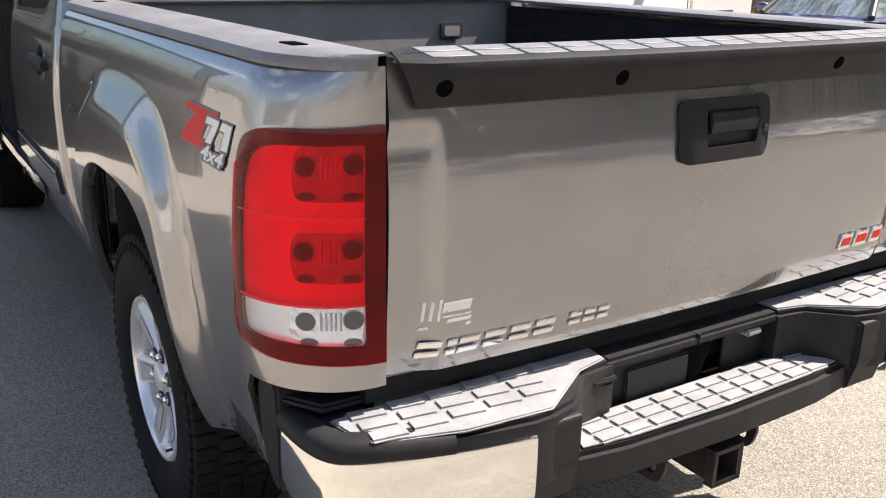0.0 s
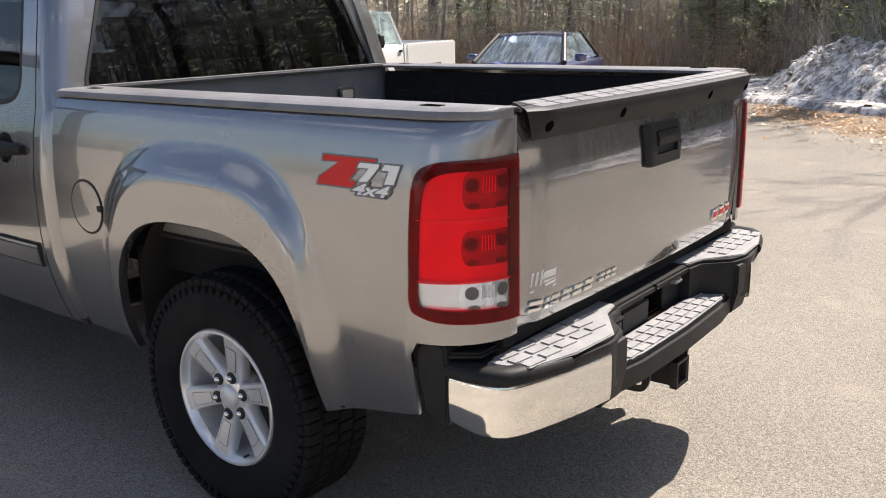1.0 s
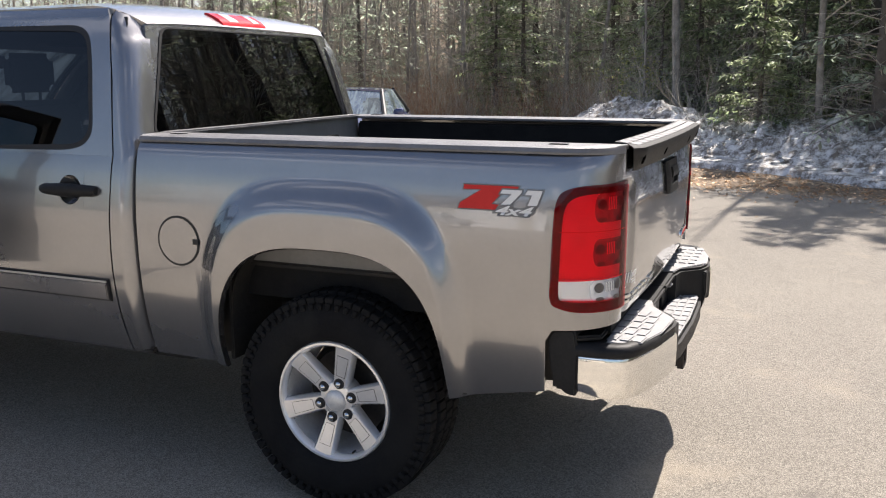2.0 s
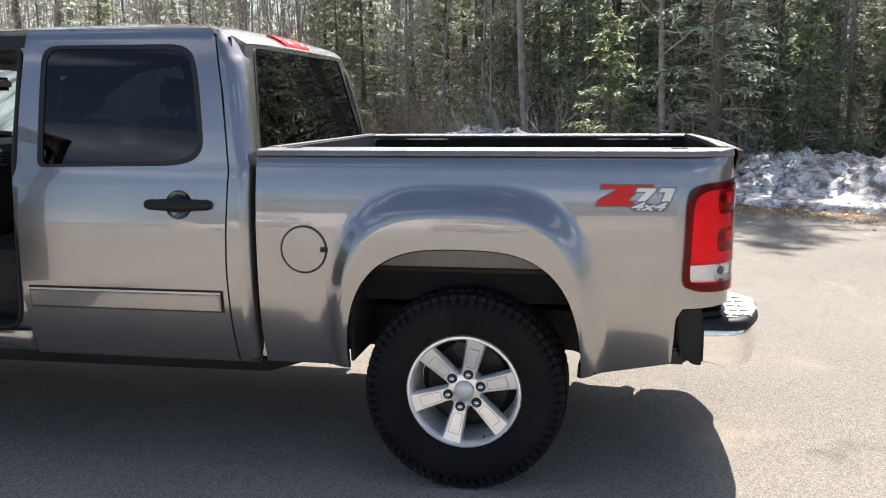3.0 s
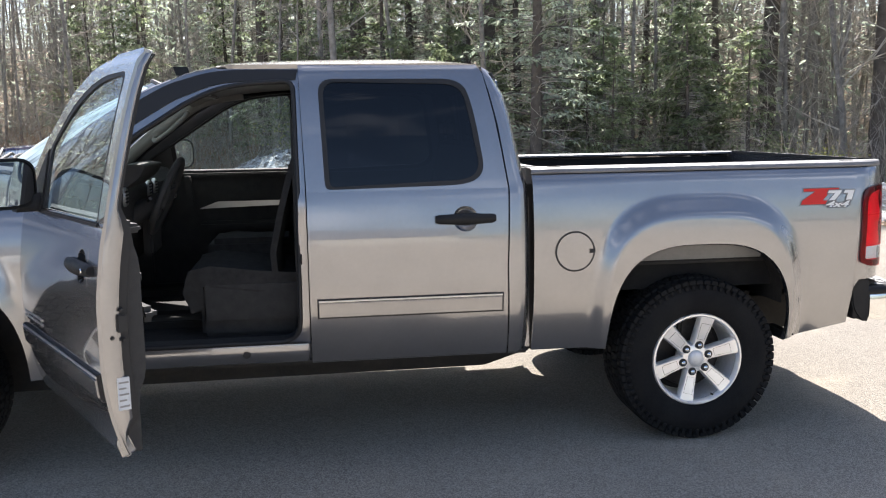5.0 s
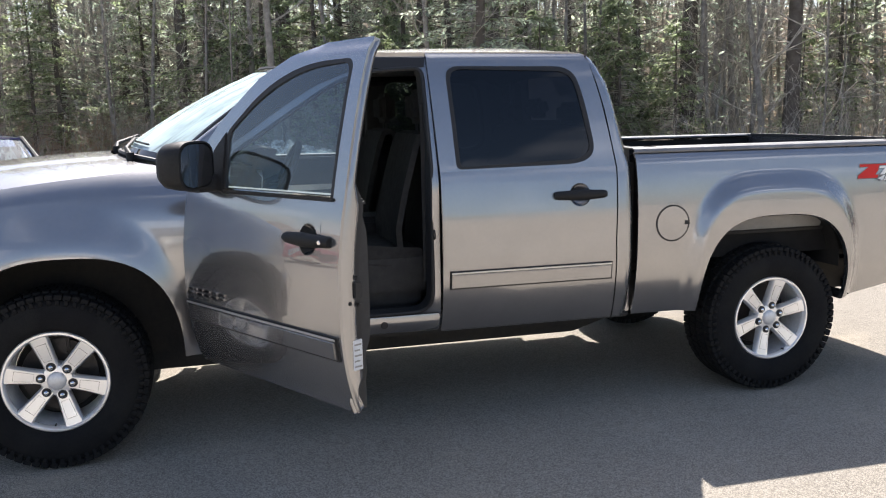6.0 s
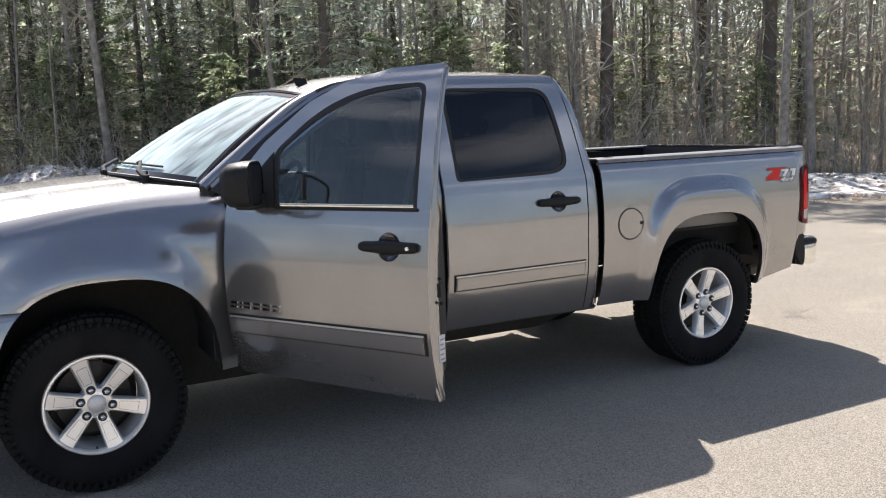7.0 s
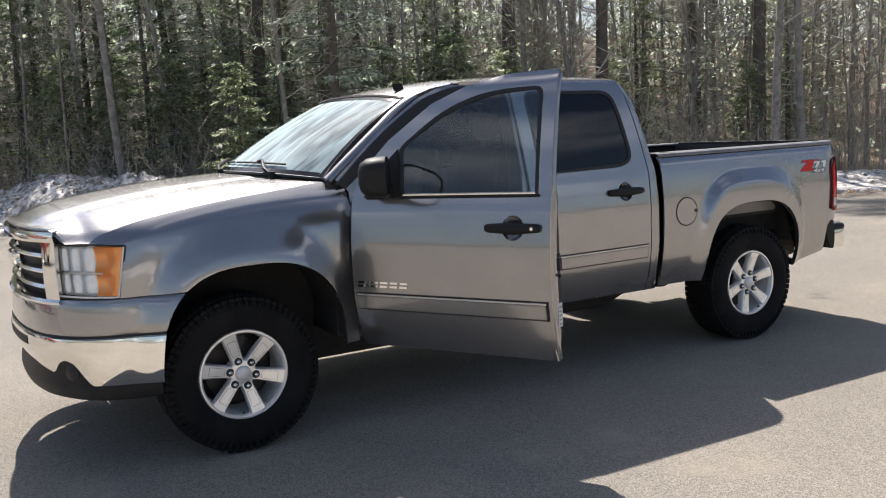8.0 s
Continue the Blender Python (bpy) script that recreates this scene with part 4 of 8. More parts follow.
        part("top_filler", shelf, BLACK_PLASTIC, bumper)


def hitch(parent):
    bm = bmesh.new()
    s, t = 0.040, 0.007
    for y0, y1, z0, z1 in ((-s, s, s - t, s), (-s, s, -s, -s + t), (-s, -s + t, -s + t, s - t), (s - t, s, -s + t, s - t)):
        box(0.70, 1.120, 0.042 + y0, 0.042 + y1, 0.425 + z0, 0.425 + z1, 0.0015, bm, 1)
    receiver = part("hitch_receiver", bm, BLACK_STEEL, parent, "black square tow hitch receiver")
    collar = bmesh.new()
    for y0, y1, z0, z1 in ((-0.047, 0.047, 0.040, 0.047), (-0.047, 0.047, -0.047, -0.040), (-0.047, -0.040, -0.04, 0.04), (0.040, 0.047, -0.04, 0.04)):
        box(1.095, 1.122, 0.042 + y0, 0.042 + y1, 0.425 + z0, 0.425 + z1, 0.002, collar, 1)
    part("receiver_collar", collar, BLACK_STEEL, receiver)
    part("cross_tube", box(0.80, 0.88, -0.55, 0.60, 0.44, 0.51, 0.01), BLACK_STEEL, receiver)
    for y in (-0.11, 0.19):
        plate = hoop(rounded([(0.86, 0.38), (1.06, 0.39), (1.08, 0.46), (0.98, 0.52), (0.86, 0.52)], 0.03), [(1.03 + 0.018 * math.cos(a), 0.43 + 0.022 * math.sin(a)) for a in np.linspace(0, math.tau, 16, endpoint=False)], lambda a, b, y=y: Vector((a, y, b)), 2)
        part("chain_plate", thicken(plate, (0, -1, 0), 0.010), BLACK_STEEL, receiver)
    part("hitch_gusset", box(0.86, 1.05, -0.002, 0.086, 0.465, 0.56, 0.006), BLACK_STEEL, receiver)


# ---- wheels ----
def wheel_thing(parent, x, sg, turn):
    """Tyre, six-spoke alloy rim, nuts, cap, brake."""
    y_face = 0.945
    M = Matrix.Translation((x, 0, 0.405)) if sg < 0 else Matrix.Translation((x, 0, 0.405)) @ Matrix.Rotation(math.pi, 4, "Z")
    # built for the -y side: outer face looks to -y
    R = 0.405
    prof = [(0.226, -0.925), (0.236, -0.945), (0.260, -0.956), (0.303, -0.963), (0.340, -0.959), (0.365, -0.945), (0.382, -0.925), (0.392, -0.90), (0.397, -0.825), (0.392, -0.75), (0.382, -0.72), (0.365, -0.70), (0.31, -0.685), (0.236, -0.70), (0.226, -0.72)]
    tyre, tread = lathe(prof, 72), bmesh.new()
    N = 64
    for k in range(N):
        rot = Matrix.Rotation(k * math.tau / N, 4, "Y")
        for y0, y1, da in ((-0.950, -0.896, 0.0), (-0.889, -0.835, 0.5), (-0.828, -0.772, 0.0), (-0.765, -0.706, 0.5)):
            r2 = rot @ Matrix.Rotation(da * math.tau / N, 4, "Y")
            rr = R if abs(y0 + 0.83) < 0.08 else R - 0.009
            box(-0.0172, 0.0172, y0, y1, 0.371, rr, 0.004, tread, 1, r2)
        box(-0.009, 0.009, -0.958, -0.942, 0.350, 0.375, 0.003, tread, 1, rot)
    ob = new("wheel", finish("wheel", tyre, RUBBER))
    ob.parent = parent
    ob.matrix_basis = M
    tagged(ob, "dark all-terrain tyre on a six-spoke alloy rim")
    tagged(part("tread", tread, RUBBER, ob), "chunky black tyre tread", kind="stuff")
    barrel = lathe([(0.231, -0.930), (0.231, -0.938), (0.226, -0.944), (0.218, -0.944), (0.211, -0.936), (0.206, -0.915)], 72)
    rim = part("rim", barrel, ALLOY, ob, "machined silver alloy rim")
    part("rim_barrel", lathe([(0.206, -0.915), (0.202, -0.86), (0.200, -0.75), (0.231, -0.72)], 48), ALLOY_PAINT, rim, "silver inner rim barrel")
    part("dust_shield", lathe([(0.02, -0.77), (0.19, -0.77), (0.198, -0.755)], 40), DARK, rim)
    hubdisc = lathe([(0.0, -0.918), (0.050, -0.918), (0.066, -0.914), (0.074, -0.900), (0.074, -0.84), (0.0, -0.84)], 48)
    part("hub", hubdisc, ALLOY, rim)
    cap = lathe([(0.0, -0.936), (0.020, -0.935), (0.034, -0.931), (0.040, -0.924), (0.042, -0.915)], 40)
    part("centre_cap", cap, ALLOY_PAINT, rim, "plain silver centre cap")
    for k in range(6):
        a = radians(turn) + k * math.tau / 6
        rot = Matrix.Rotation(-a, 4, "Y")
        # spoke: flat bar that widens to the rim; local x outward
        spoke = bmesh.new()
        rows = []
        for r, w, yf, th in ((0.050, 0.030, -0.916, 0.05), (0.085, 0.030, -0.918, 0.05), (0.14, 0.034, -0.926, 0.045), (0.19, 0.038, -0.934, 0.040), (0.214, 0.041, -0.938, 0.035)):
            rows.append([rot @ Vector((r, yy, zz)) for yy, zz in ((yf + th, -w), (yf + 0.012, -w - 0.002), (yf, -w + 0.006), (yf, w - 0.006), (yf + 0.012, w + 0.002), (yf + th, w))])
        grid(rows, True, spoke)
        bmesh.ops.recalc_face_normals(spoke, faces=spoke.faces)
        sp = part("spoke", spoke, ALLOY, rim)
        inset = grid([[rot @ Vector((r, yf - 0.0012, zz)) for zz in (-w, 0, w)] for r, w, yf in ((0.098, 0.017, -0.9196), (0.14, 0.020, -0.926), (0.178, 0.022, -0.9321))])
        part("spoke_inset", thicken(inset, (0, -1, 0), 0.003), ALLOY, sp)
        edge = ring_tube([rot @ Vector((r, yf - 0.0006, zz)) for r, zz, yf in ((0.097, -0.0175, -0.9196), (0.14, -0.0205, -0.926), (0.179, -0.0225, -0.9321), (0.179, 0.0225, -0.9321), (0.14, 0.0205, -0.926), (0.097, 0.0175, -0.9196))], 0.0011, 5)
        part("inset_edge", edge, SEAL, sp)
        c = rot
        nut = lathe([(0.0, -0.9345), (0.006, -0.9335), (0.0105, -0.929), (0.012, -0.905)], 12)
        bmesh.ops.transform(nut, matrix=c @ Matrix.Translation((0.068, 0, 0)), verts=nut.verts)
        part("wheel_nut", nut, CHROME, rim)
        # flat dark disc; the hollow's shade is only in its colour
        well = lathe([(0.0, -0.9215), (0.0195, -0.9215), (0.0215, -0.914)], 20)
        bmesh.ops.transform(well, matrix=c @ Matrix.Translation((0.068, 0, 0)), verts=well.verts)
        part("nut_well", well, SEAL, rim)
    valve = tube([(0.0, -0.925, 0.0), (0.0, -0.945, 0.0)], 0.004, 8)
    bmesh.ops.transform(valve, matrix=Matrix.Rotation(-radians(turn - 82), 4, "Y") @ Matrix.Translation((0.198, 0, 0)), verts=valve.verts)
    part("valve", valve, SEAL, rim)
    disc = lathe([(0.02, -0.80), (0.165, -0.80), (0.168, -0.79), (0.165, -0.775), (0.02, -0.775)], 48)
    part("brake_disc", disc, BLACK_STEEL, ob)
    part("brake_caliper", box(-0.05, 0.05, -0.83, -0.74, 0.10, 0.185, 0.012), BLACK_STEEL, ob)


# ---- cab ----
DOOR_GAP = 0.0035
REAR_WIN = rounded([(-1.782, 1.281), (-1.125, 1.290), (-1.048, 1.345), (-1.088, 1.64), (-1.135, 1.776), (-1.802, 1.780)], [0.03, 0.10, 0.06, 0.25, 0.10, 0.07])
FRONT_WIN = rounded([(-2.705, 1.262), (-1.940, 1.238), (-1.950, 1.788), (-2.25, 1.786), (-2.50, 1.705), (-2.735, 1.530)], [0.02, 0.02, 0.05, 0.30, 0.25, 0.04])


def seam_x(z):
    return float(np.interp(z, (0.45, 0.90, 1.27, 1.56, 1.83), (-0.943, -0.953, -0.940, -0.980, -1.038)))


def punched(zs, ends, xc, zc, wfun, sg, cols=22, r=0.058, pad=0.072):
    """A door skin between ends(z), with a round cup let into it at xc, zc."""
    zs = sorted({*[z for z in zs if abs(z - zc) > pad + 0.004], zc - pad, zc + pad})
    rows = []
    for z in zs:
        xa, xb = ends(z)
        na = max(2, int(cols * (xc - pad - xa) / (xb - xa)))
        nb = max(2, cols - na - 1)
        xs = [xa + (xc - pad - xa) * i / na for i in range(na + 1)] + [xc + pad + (xb - xc - pad) * i / nb for i in range(nb + 1)]
        rows.append([Vector((x, sg * wfun(z), z)) for x in xs])
    bm = grid(rows)
    inside = [f for f in bm.faces if abs(f.calc_center_median().x - xc) < pad and abs(f.calc_center_median().z - zc) < pad]
    bmesh.ops.delete(bm, geom=inside, context="FACES_ONLY")
    ring = [(xc + r * math.cos(a), zc + r * math.sin(a)) for a in np.linspace(0, math.tau, 48, endpoint=False)]
    hoop([(xc - pad, zc - pad), (xc + pad, zc - pad), (xc + pad, zc + pad), (xc - pad, zc + pad)], ring, lambda x, z: Vector((x, sg * wfun(z), z)), 2, 48, bm)
    return thicken(bm, (0, sg, 0), 0.018)


def handle_set(parent, x0, x1, z, wfun, sg, lock=False):
    """Black pull bar over a round cup in the door skin."""
    xc, r = (x0 + x1) / 2, 0.058
    poly = [(xc + r * math.cos(a), z + r * math.sin(a)) for a in np.linspace(0, math.tau, 48, endpoint=False)]
    dish = filled(poly, lambda x, q: Vector((x, sg * (wfun(q) - 0.001 - 0.034 * (1 - min(1, math.hypot(x - xc, q - z) / r) ** 3.2)), q)), 8)
    rim = part("handle_cup", face_to(dish, (0, sg, 0)), PAINT, parent)
    rows = []
    for i in range(17):
        u = i / 16
        x = x0 + (x1 - x0) * u
        lift = 0.034 - 0.012 * abs(2 * u - 1) ** 3
        hgt = 0.0225 + 0.006 * math.sin(math.pi * u) ** 3
        hgt *= min(1.0, 0.72 + 6 * min(u, 1 - u))
        rows.append([Vector((x, sg * (wfun(z) + lift - 0.020 + 0.020 * math.cos(a)), z + hgt * math.sin(a) * (1.0 if abs(math.sin(a)) < 0.9 else 0.96))) for a in np.linspace(0, math.tau, 14, endpoint=False)])
    bar = grid(rows, True)
    for row in (bar.verts[:14], bar.verts[-14:]):
        bar.faces.new(row)
    bmesh.ops.recalc_face_normals(bar, faces=bar.faces)
    h = part("pull_bar", bar, BLACK_PLASTIC, rim, "black door handle")
    if lock and sg < 0:
        k = lathe([(0, 0), (0.007, 0), (0.009, 0.004)], 16)
        bmesh.ops.translate(k, vec=(x1 - 0.03, -wfun(z) - 0.0345, z), verts=k.verts)
        part("key_lock", k, CHROME, h)


def moulding(parent, x0, x1, za, zb, wfun, sg):
    """Body-side moulding: dark base, painted face, bright edge."""
    place = lambda a, b, d: Vector((a, sg * (wfun(b) + d), b))
    base = part("side_moulding", prism([(x0, za), (x1, za), (x1, zb), (x0, zb)], place, -0.004, 0.010, 0.003), SEAL, parent, "body-coloured side moulding")
    part("moulding_face", prism([(x0 + 0.008, za + 0.008), (x1 - 0.008, za + 0.008), (x1 - 0.008, zb - 0.016), (x0 + 0.008, zb - 0.016)], place, 0.004, 0.016, 0.004), PAINT, base)
    part("bright_strip", prism([(x0 + 0.006, zb - 0.013), (x1 - 0.006, zb - 0.013), (x1 - 0.006, zb - 0.005), (x0 + 0.006, zb - 0.005)], place, 0.004, 0.015, 0.002), TRIM_SILVER, base)


def window_set(parent, poly, sg, glass, wfun=TOP_W, name="window_glass", seal=0.024):
    """A pane in its black rubber surround."""
    c = sum((Vector(p) for p in poly), Vector((0, 0))) / len(poly)
    inner = [Vector(p) + (c - Vector(p)).normalized() * seal for p in poly]
    rim = hoop(poly, inner, lambda x, z: Vector((x, sg * (wfun(z) - 0.002), z)), 2)
    s = part("window_seal", thicken(rim, (0, sg, 0.2), 0.014), SEAL, parent)
    g = part(name, face_to(filled(poly, lambda x, z: Vector((x, sg * (wfun(z) - 0.007), z)), 6), (0, sg, 0.2)), glass, parent, "tinted window")
    g.visible_shadow = glass is TINT_GLASS
    return s


def rear_door(sg, parent):
    skin = punched([0.478 + (1.272 - 0.478) * k / 44 for k in range(45)], lambda z: (-1.870 + DOOR_GAP, seam_x(z) - DOOR_GAP), -1.149, 1.136, LOW_W, sg)
    door = part("rear_door", skin, PAINT, parent, "closed grey rear door with dark tinted window")
    outer = [(-1.870 + DOOR_GAP, 1.272), (seam_x(1.272) - DOOR_GAP, 1.272)] + [(seam_x(z) - DOOR_GAP, z) for z in (1.45, 1.60, 1.75, 1.80)] + [(-1.065, 1.843), (-1.12, 1.848), (-1.888, 1.852)]
    upper = hoop(outer, REAR_WIN, lambda x, z: Vector((x, sg * TOP_W(z), z)), 5)
    part("window_surround", thicken(upper, (0, sg, 0.2), 0.03), PAINT, door)
    window_set(door, REAR_WIN, sg, TINT_GLASS)
    handle_set(door, -1.289, -1.009, 1.136, LOW_W, sg)
    moulding(door, -1.835, -0.975, 0.698, 0.789, LOW_W, sg)
    part("inner_panel", box(-1.85, -0.96, min(sg * 0.86, sg * 0.90), max(sg * 0.86, sg * 0.90), 0.55, 1.27, 0.01), TRIM_BLACK, door)


def front_door(parent, sg):
    """In closed position; the hinge line is at x = -2.985."""
    ends = lambda z: (-3.006 + DOOR_GAP + 0.10 * max(0, (0.56 - z) / 0.11) ** 2, -1.872 - DOOR_GAP)
    skin = punched([0.515 + (1.287 - 0.515) * k / 48 for k in range(49)], ends, -2.065, 1.142, LOW_W, sg, 26)
    skin = part("door_skin", skin, PAINT, parent, "grey painted door skin")
    outer = [(-3.000, 1.287), (-1.876, 1.287), (-1.884, 1.60), (-1.889, 1.858), (-2.16, 1.856), (-2.36, 1.820), (-2.56, 1.742), (-2.80, 1.575), (-2.955, 1.42)]
    poly = FRONT_WIN
    upper = hoop(outer, [(x, max(z, 1.2895)) for x, z in poly], lambda x, z: Vector((x, sg * TOP_W(min(z, 1.845)), z)), 4)
    part("window_surround", thicken(upper, (0, sg, 0.2), 0.03), PAINT, skin)
    win = [(x, max(z, 1.2895)) for x, z in poly]
    window_set(skin, win, sg, DOOR_GLASS)
    part("belt_strip", box(-2.70, -1.93, min(sg * 0.925, sg * 0.943), max(sg * 0.925, sg * 0.943), 1.279, 1.296, 0.004), BLACK_PLASTIC, skin)
    part("bright_belt_line", box(-2.695, -1.955, min(sg * 0.930, sg * 0.938), max(sg * 0.930, sg * 0.938), 1.297, 1.303, 0.002), CHROME, skin)
    sail = prism([(-2.93, 1.29), (-2.70, 1.29), (-2.735, 1.53), (-2.80, 1.47), (-2.88, 1.36)], lambda a, b, d: Vector((a, sg * (TOP_W(b) + d), b)), -0.01, 0.006, 0.003)
    part("mirror_sail", sail, BLACK_PLASTIC, skin)
    handle_set(skin, -2.205, -1.925, 1.142, LOW_W, sg, True)
    moulding(skin, -2.985, -1.895, 0.714, 0.804, LOW_W, sg)
    # chrome lettering stands as plain blocks
    x = -2.975
    for share in (1.0, 0.45, 1.0, 1.05, 1.05, 1.05):
        a, b = x, x + 0.0575 * share * 0.78
        x += 0.0575 * share
        on = lambda p, q, d: Vector((p, sg * (LOW_W(q) + d), q))
        for z0, z1, o in ((0.834, 0.845, 0.0), (0.853, 0.864, 0.004)):
            part("emblem_block", prism(rounded([(a + o, z0), (b + o, z0), (b + o + 0.002, z1), (a + o + 0.002, z1)], 0.002, 2), on, 0.0005, 0.0065, 0.002), CHROME, skin)
    # painted edge, inner trim, arm rest, latch, label
    edge, rubber = [], []
    for k in range(33):
        z = 0.525 + (1.84 - 0.525) * k / 32
        w = cab_w(min(z, 1.84))
        d = 0.012 + 0.078 * step01(0.57, 0.66, z) if z < 1.25 else 0.09 - 0.052 * step01(1.25, 1.36, z)
        x = -1.8765 if z < 1.29 else -1.8765 - 0.014 * (z - 1.29) / 0.56
        edge.append([Vector((x + 0.010 * math.sin(math.pi * min(q * 1.25, 1.0)) - 0.012 * max(0, q - 0.5), sg * (w - 0.010 - d * q), z)) for q in (0, 0.08, 0.2, 0.35, 0.5, 0.6, 0.68)])
        rubber.append([Vector((x + 0.004 - 0.012 * q, sg * (w - 0.010 - d * q), z)) for q in (0.66, 0.72, 0.86, 1.0)])
    part("door_edge", thicken(grid(edge), (1, 0, 0), 0.03), PAINT, skin)
    part("edge_seal", thicken(grid(rubber), (1, 0, 0), 0.03), SEAL, skin)
    trim = grid([[Vector((x, sg * (LOW_W(0.9) - 0.125 - 0.03 * step01(0.70, 0.80, z) + 0.02 * step01(1.15, 1.25, z)), z)) for z in np.linspace(0.52, 1.30, 20)] for x in np.linspace(-2.95, -1.90, 12)])
    part("inner_trim", thicken(trim, (0, -sg, 0), 0.05), TRIM_BLACK, skin)
    part("sill_trim", box(-2.85, -1.92, min(sg * 0.80, sg * 0.93), max(sg * 0.80, sg * 0.93), 1.255, 1.285, 0.01), TRIM_BLACK, skin)
    part("arm_rest", box(-2.55, -2.00, min(sg * 0.735, sg * 0.80), max(sg * 0.735, sg * 0.80), 0.93, 0.985, 0.02), TRIM_BLACK, skin)
    part("trim_inlay", prism(rounded([(-2.56, 1.062), (-2.02, 1.076), (-2.02, 1.106), (-2.44, 1.106)], 0.012), lambda a, b, d: Vector((a, sg * d, b)), 0.779, 0.787, 0.003), TRIM_SILVER if sg > 0 else TRIM_BLACK, skin)
    part("pull_strap", prism(rounded([(-2.62, 1.08), (-2.58, 1.08), (-2.60, 1.27), (-2.64, 1.27)], 0.01), lambda a, b, d: Vector((a, sg * d, b)), 0.755, 0.79, 0.006), TRIM_BLACK, skin)
    if sg < 0:
        latch = part("latch", box(-1.872, -1.860, -0.918, -0.882, 0.94, 1.0, 0.004), SEAL, skin)
        for dy, dz in ((-0.935, 0.925), (-0.895, 0.915), (-0.900, 1.015)):
            part("latch_screw", box(-1.876, -1.862, dy - 0.007, dy + 0.007, dz - 0.007, dz + 0.007, 0.003), SEAL, latch)
        lab = part("door_label", box(-1.872, -1.8650, -0.930, -0.890, 0.68, 0.79), PAPER, skin, "pale printed sticker", 0)
        for k in range(5):
            part("label_bar", box(-1.8655, -1.8640, -0.926, -0.894 - 0.008 * (k % 2), 0.690 + k * 0.020, 0.696 + k * 0.020), TRIM_GREY, lab, smooth=0)
    return skin


def door_mirror(parent, sg):
    """Folding mirror: black shell, silvered face to the rear."""
    cx, cy, cz = -2.734, 1.076, 1.401
    shell = bmesh.new()
    rows = []
    for d, s in ((0.052, 0.90), (0.050, 0.985), (0.035, 1.0), (0.0, 0.99), (-0.045, 0.92), (-0.075, 0.72), (-0.088, 0.40), (-0.092, 0.05)):
        rows.append([Vector((cx + d, sg * (cy + s * 0.136 * math.copysign(abs(math.cos(a)) ** 0.62, math.cos(a))), cz + s * 0.100 * math.copysign(abs(math.sin(a)) ** 0.55, math.sin(a)))) for a in np.linspace(0, math.tau, 40, endpoint=False)])
    grid(rows, True, shell)
    bmesh.ops.recalc_face_normals(shell, faces=shell.faces)
    body = part("mirror_shell", shell, BLACK_PLASTIC, parent, "black door mirror")
    pane = [(sg * (cy + 0.120 * math.copysign(abs(math.cos(a)) ** 0.66, math.cos(a))), cz + 0.086 * math.copysign(abs(math.sin(a)) ** 0.6, math.sin(a))) for a in np.linspace(0, math.tau, 40, endpoint=False)]
    part("mirror_face", face_to(filled(pane, lambda y, z: Vector((cx + 0.050, y, z)), 2), (1, 0, 0)), MIRROR, body, "silvered mirror glass")
    turn = Matrix.Translation((cx, sg * cy, 0)) @ Matrix.Rotation(radians(-sg * 31), 4, "Z") @ Matrix.Translation((-cx, -sg * cy, 0))
    for ob in [o for o in parent.children if o.name.startswith("mirror_shell") or o.name.startswith("mirror_face")]:
        ob.data.transform(turn)
    part("mirror_arm", prism(rounded([(-2.86, 1.285), (-2.74, 1.285), (-2.75, 1.36), (-2.85, 1.36)], 0.02), lambda a, b, d: Vector((a, sg * d, b)), 0.90, 1.03, 0.012), BLACK_PLASTIC, body)


def roof_edge(x):
    """Height of the roof's side edge; it falls away to the windshield and to the rear window."""
    return float(np.interp(x, (-2.62, -2.50, -2.38, -2.20, -1.13, -1.05, -0.99, -0.948), (1.715, 1.772, 1.816, 1.849, 1.851, 1.840, 1.815, 1.782)))


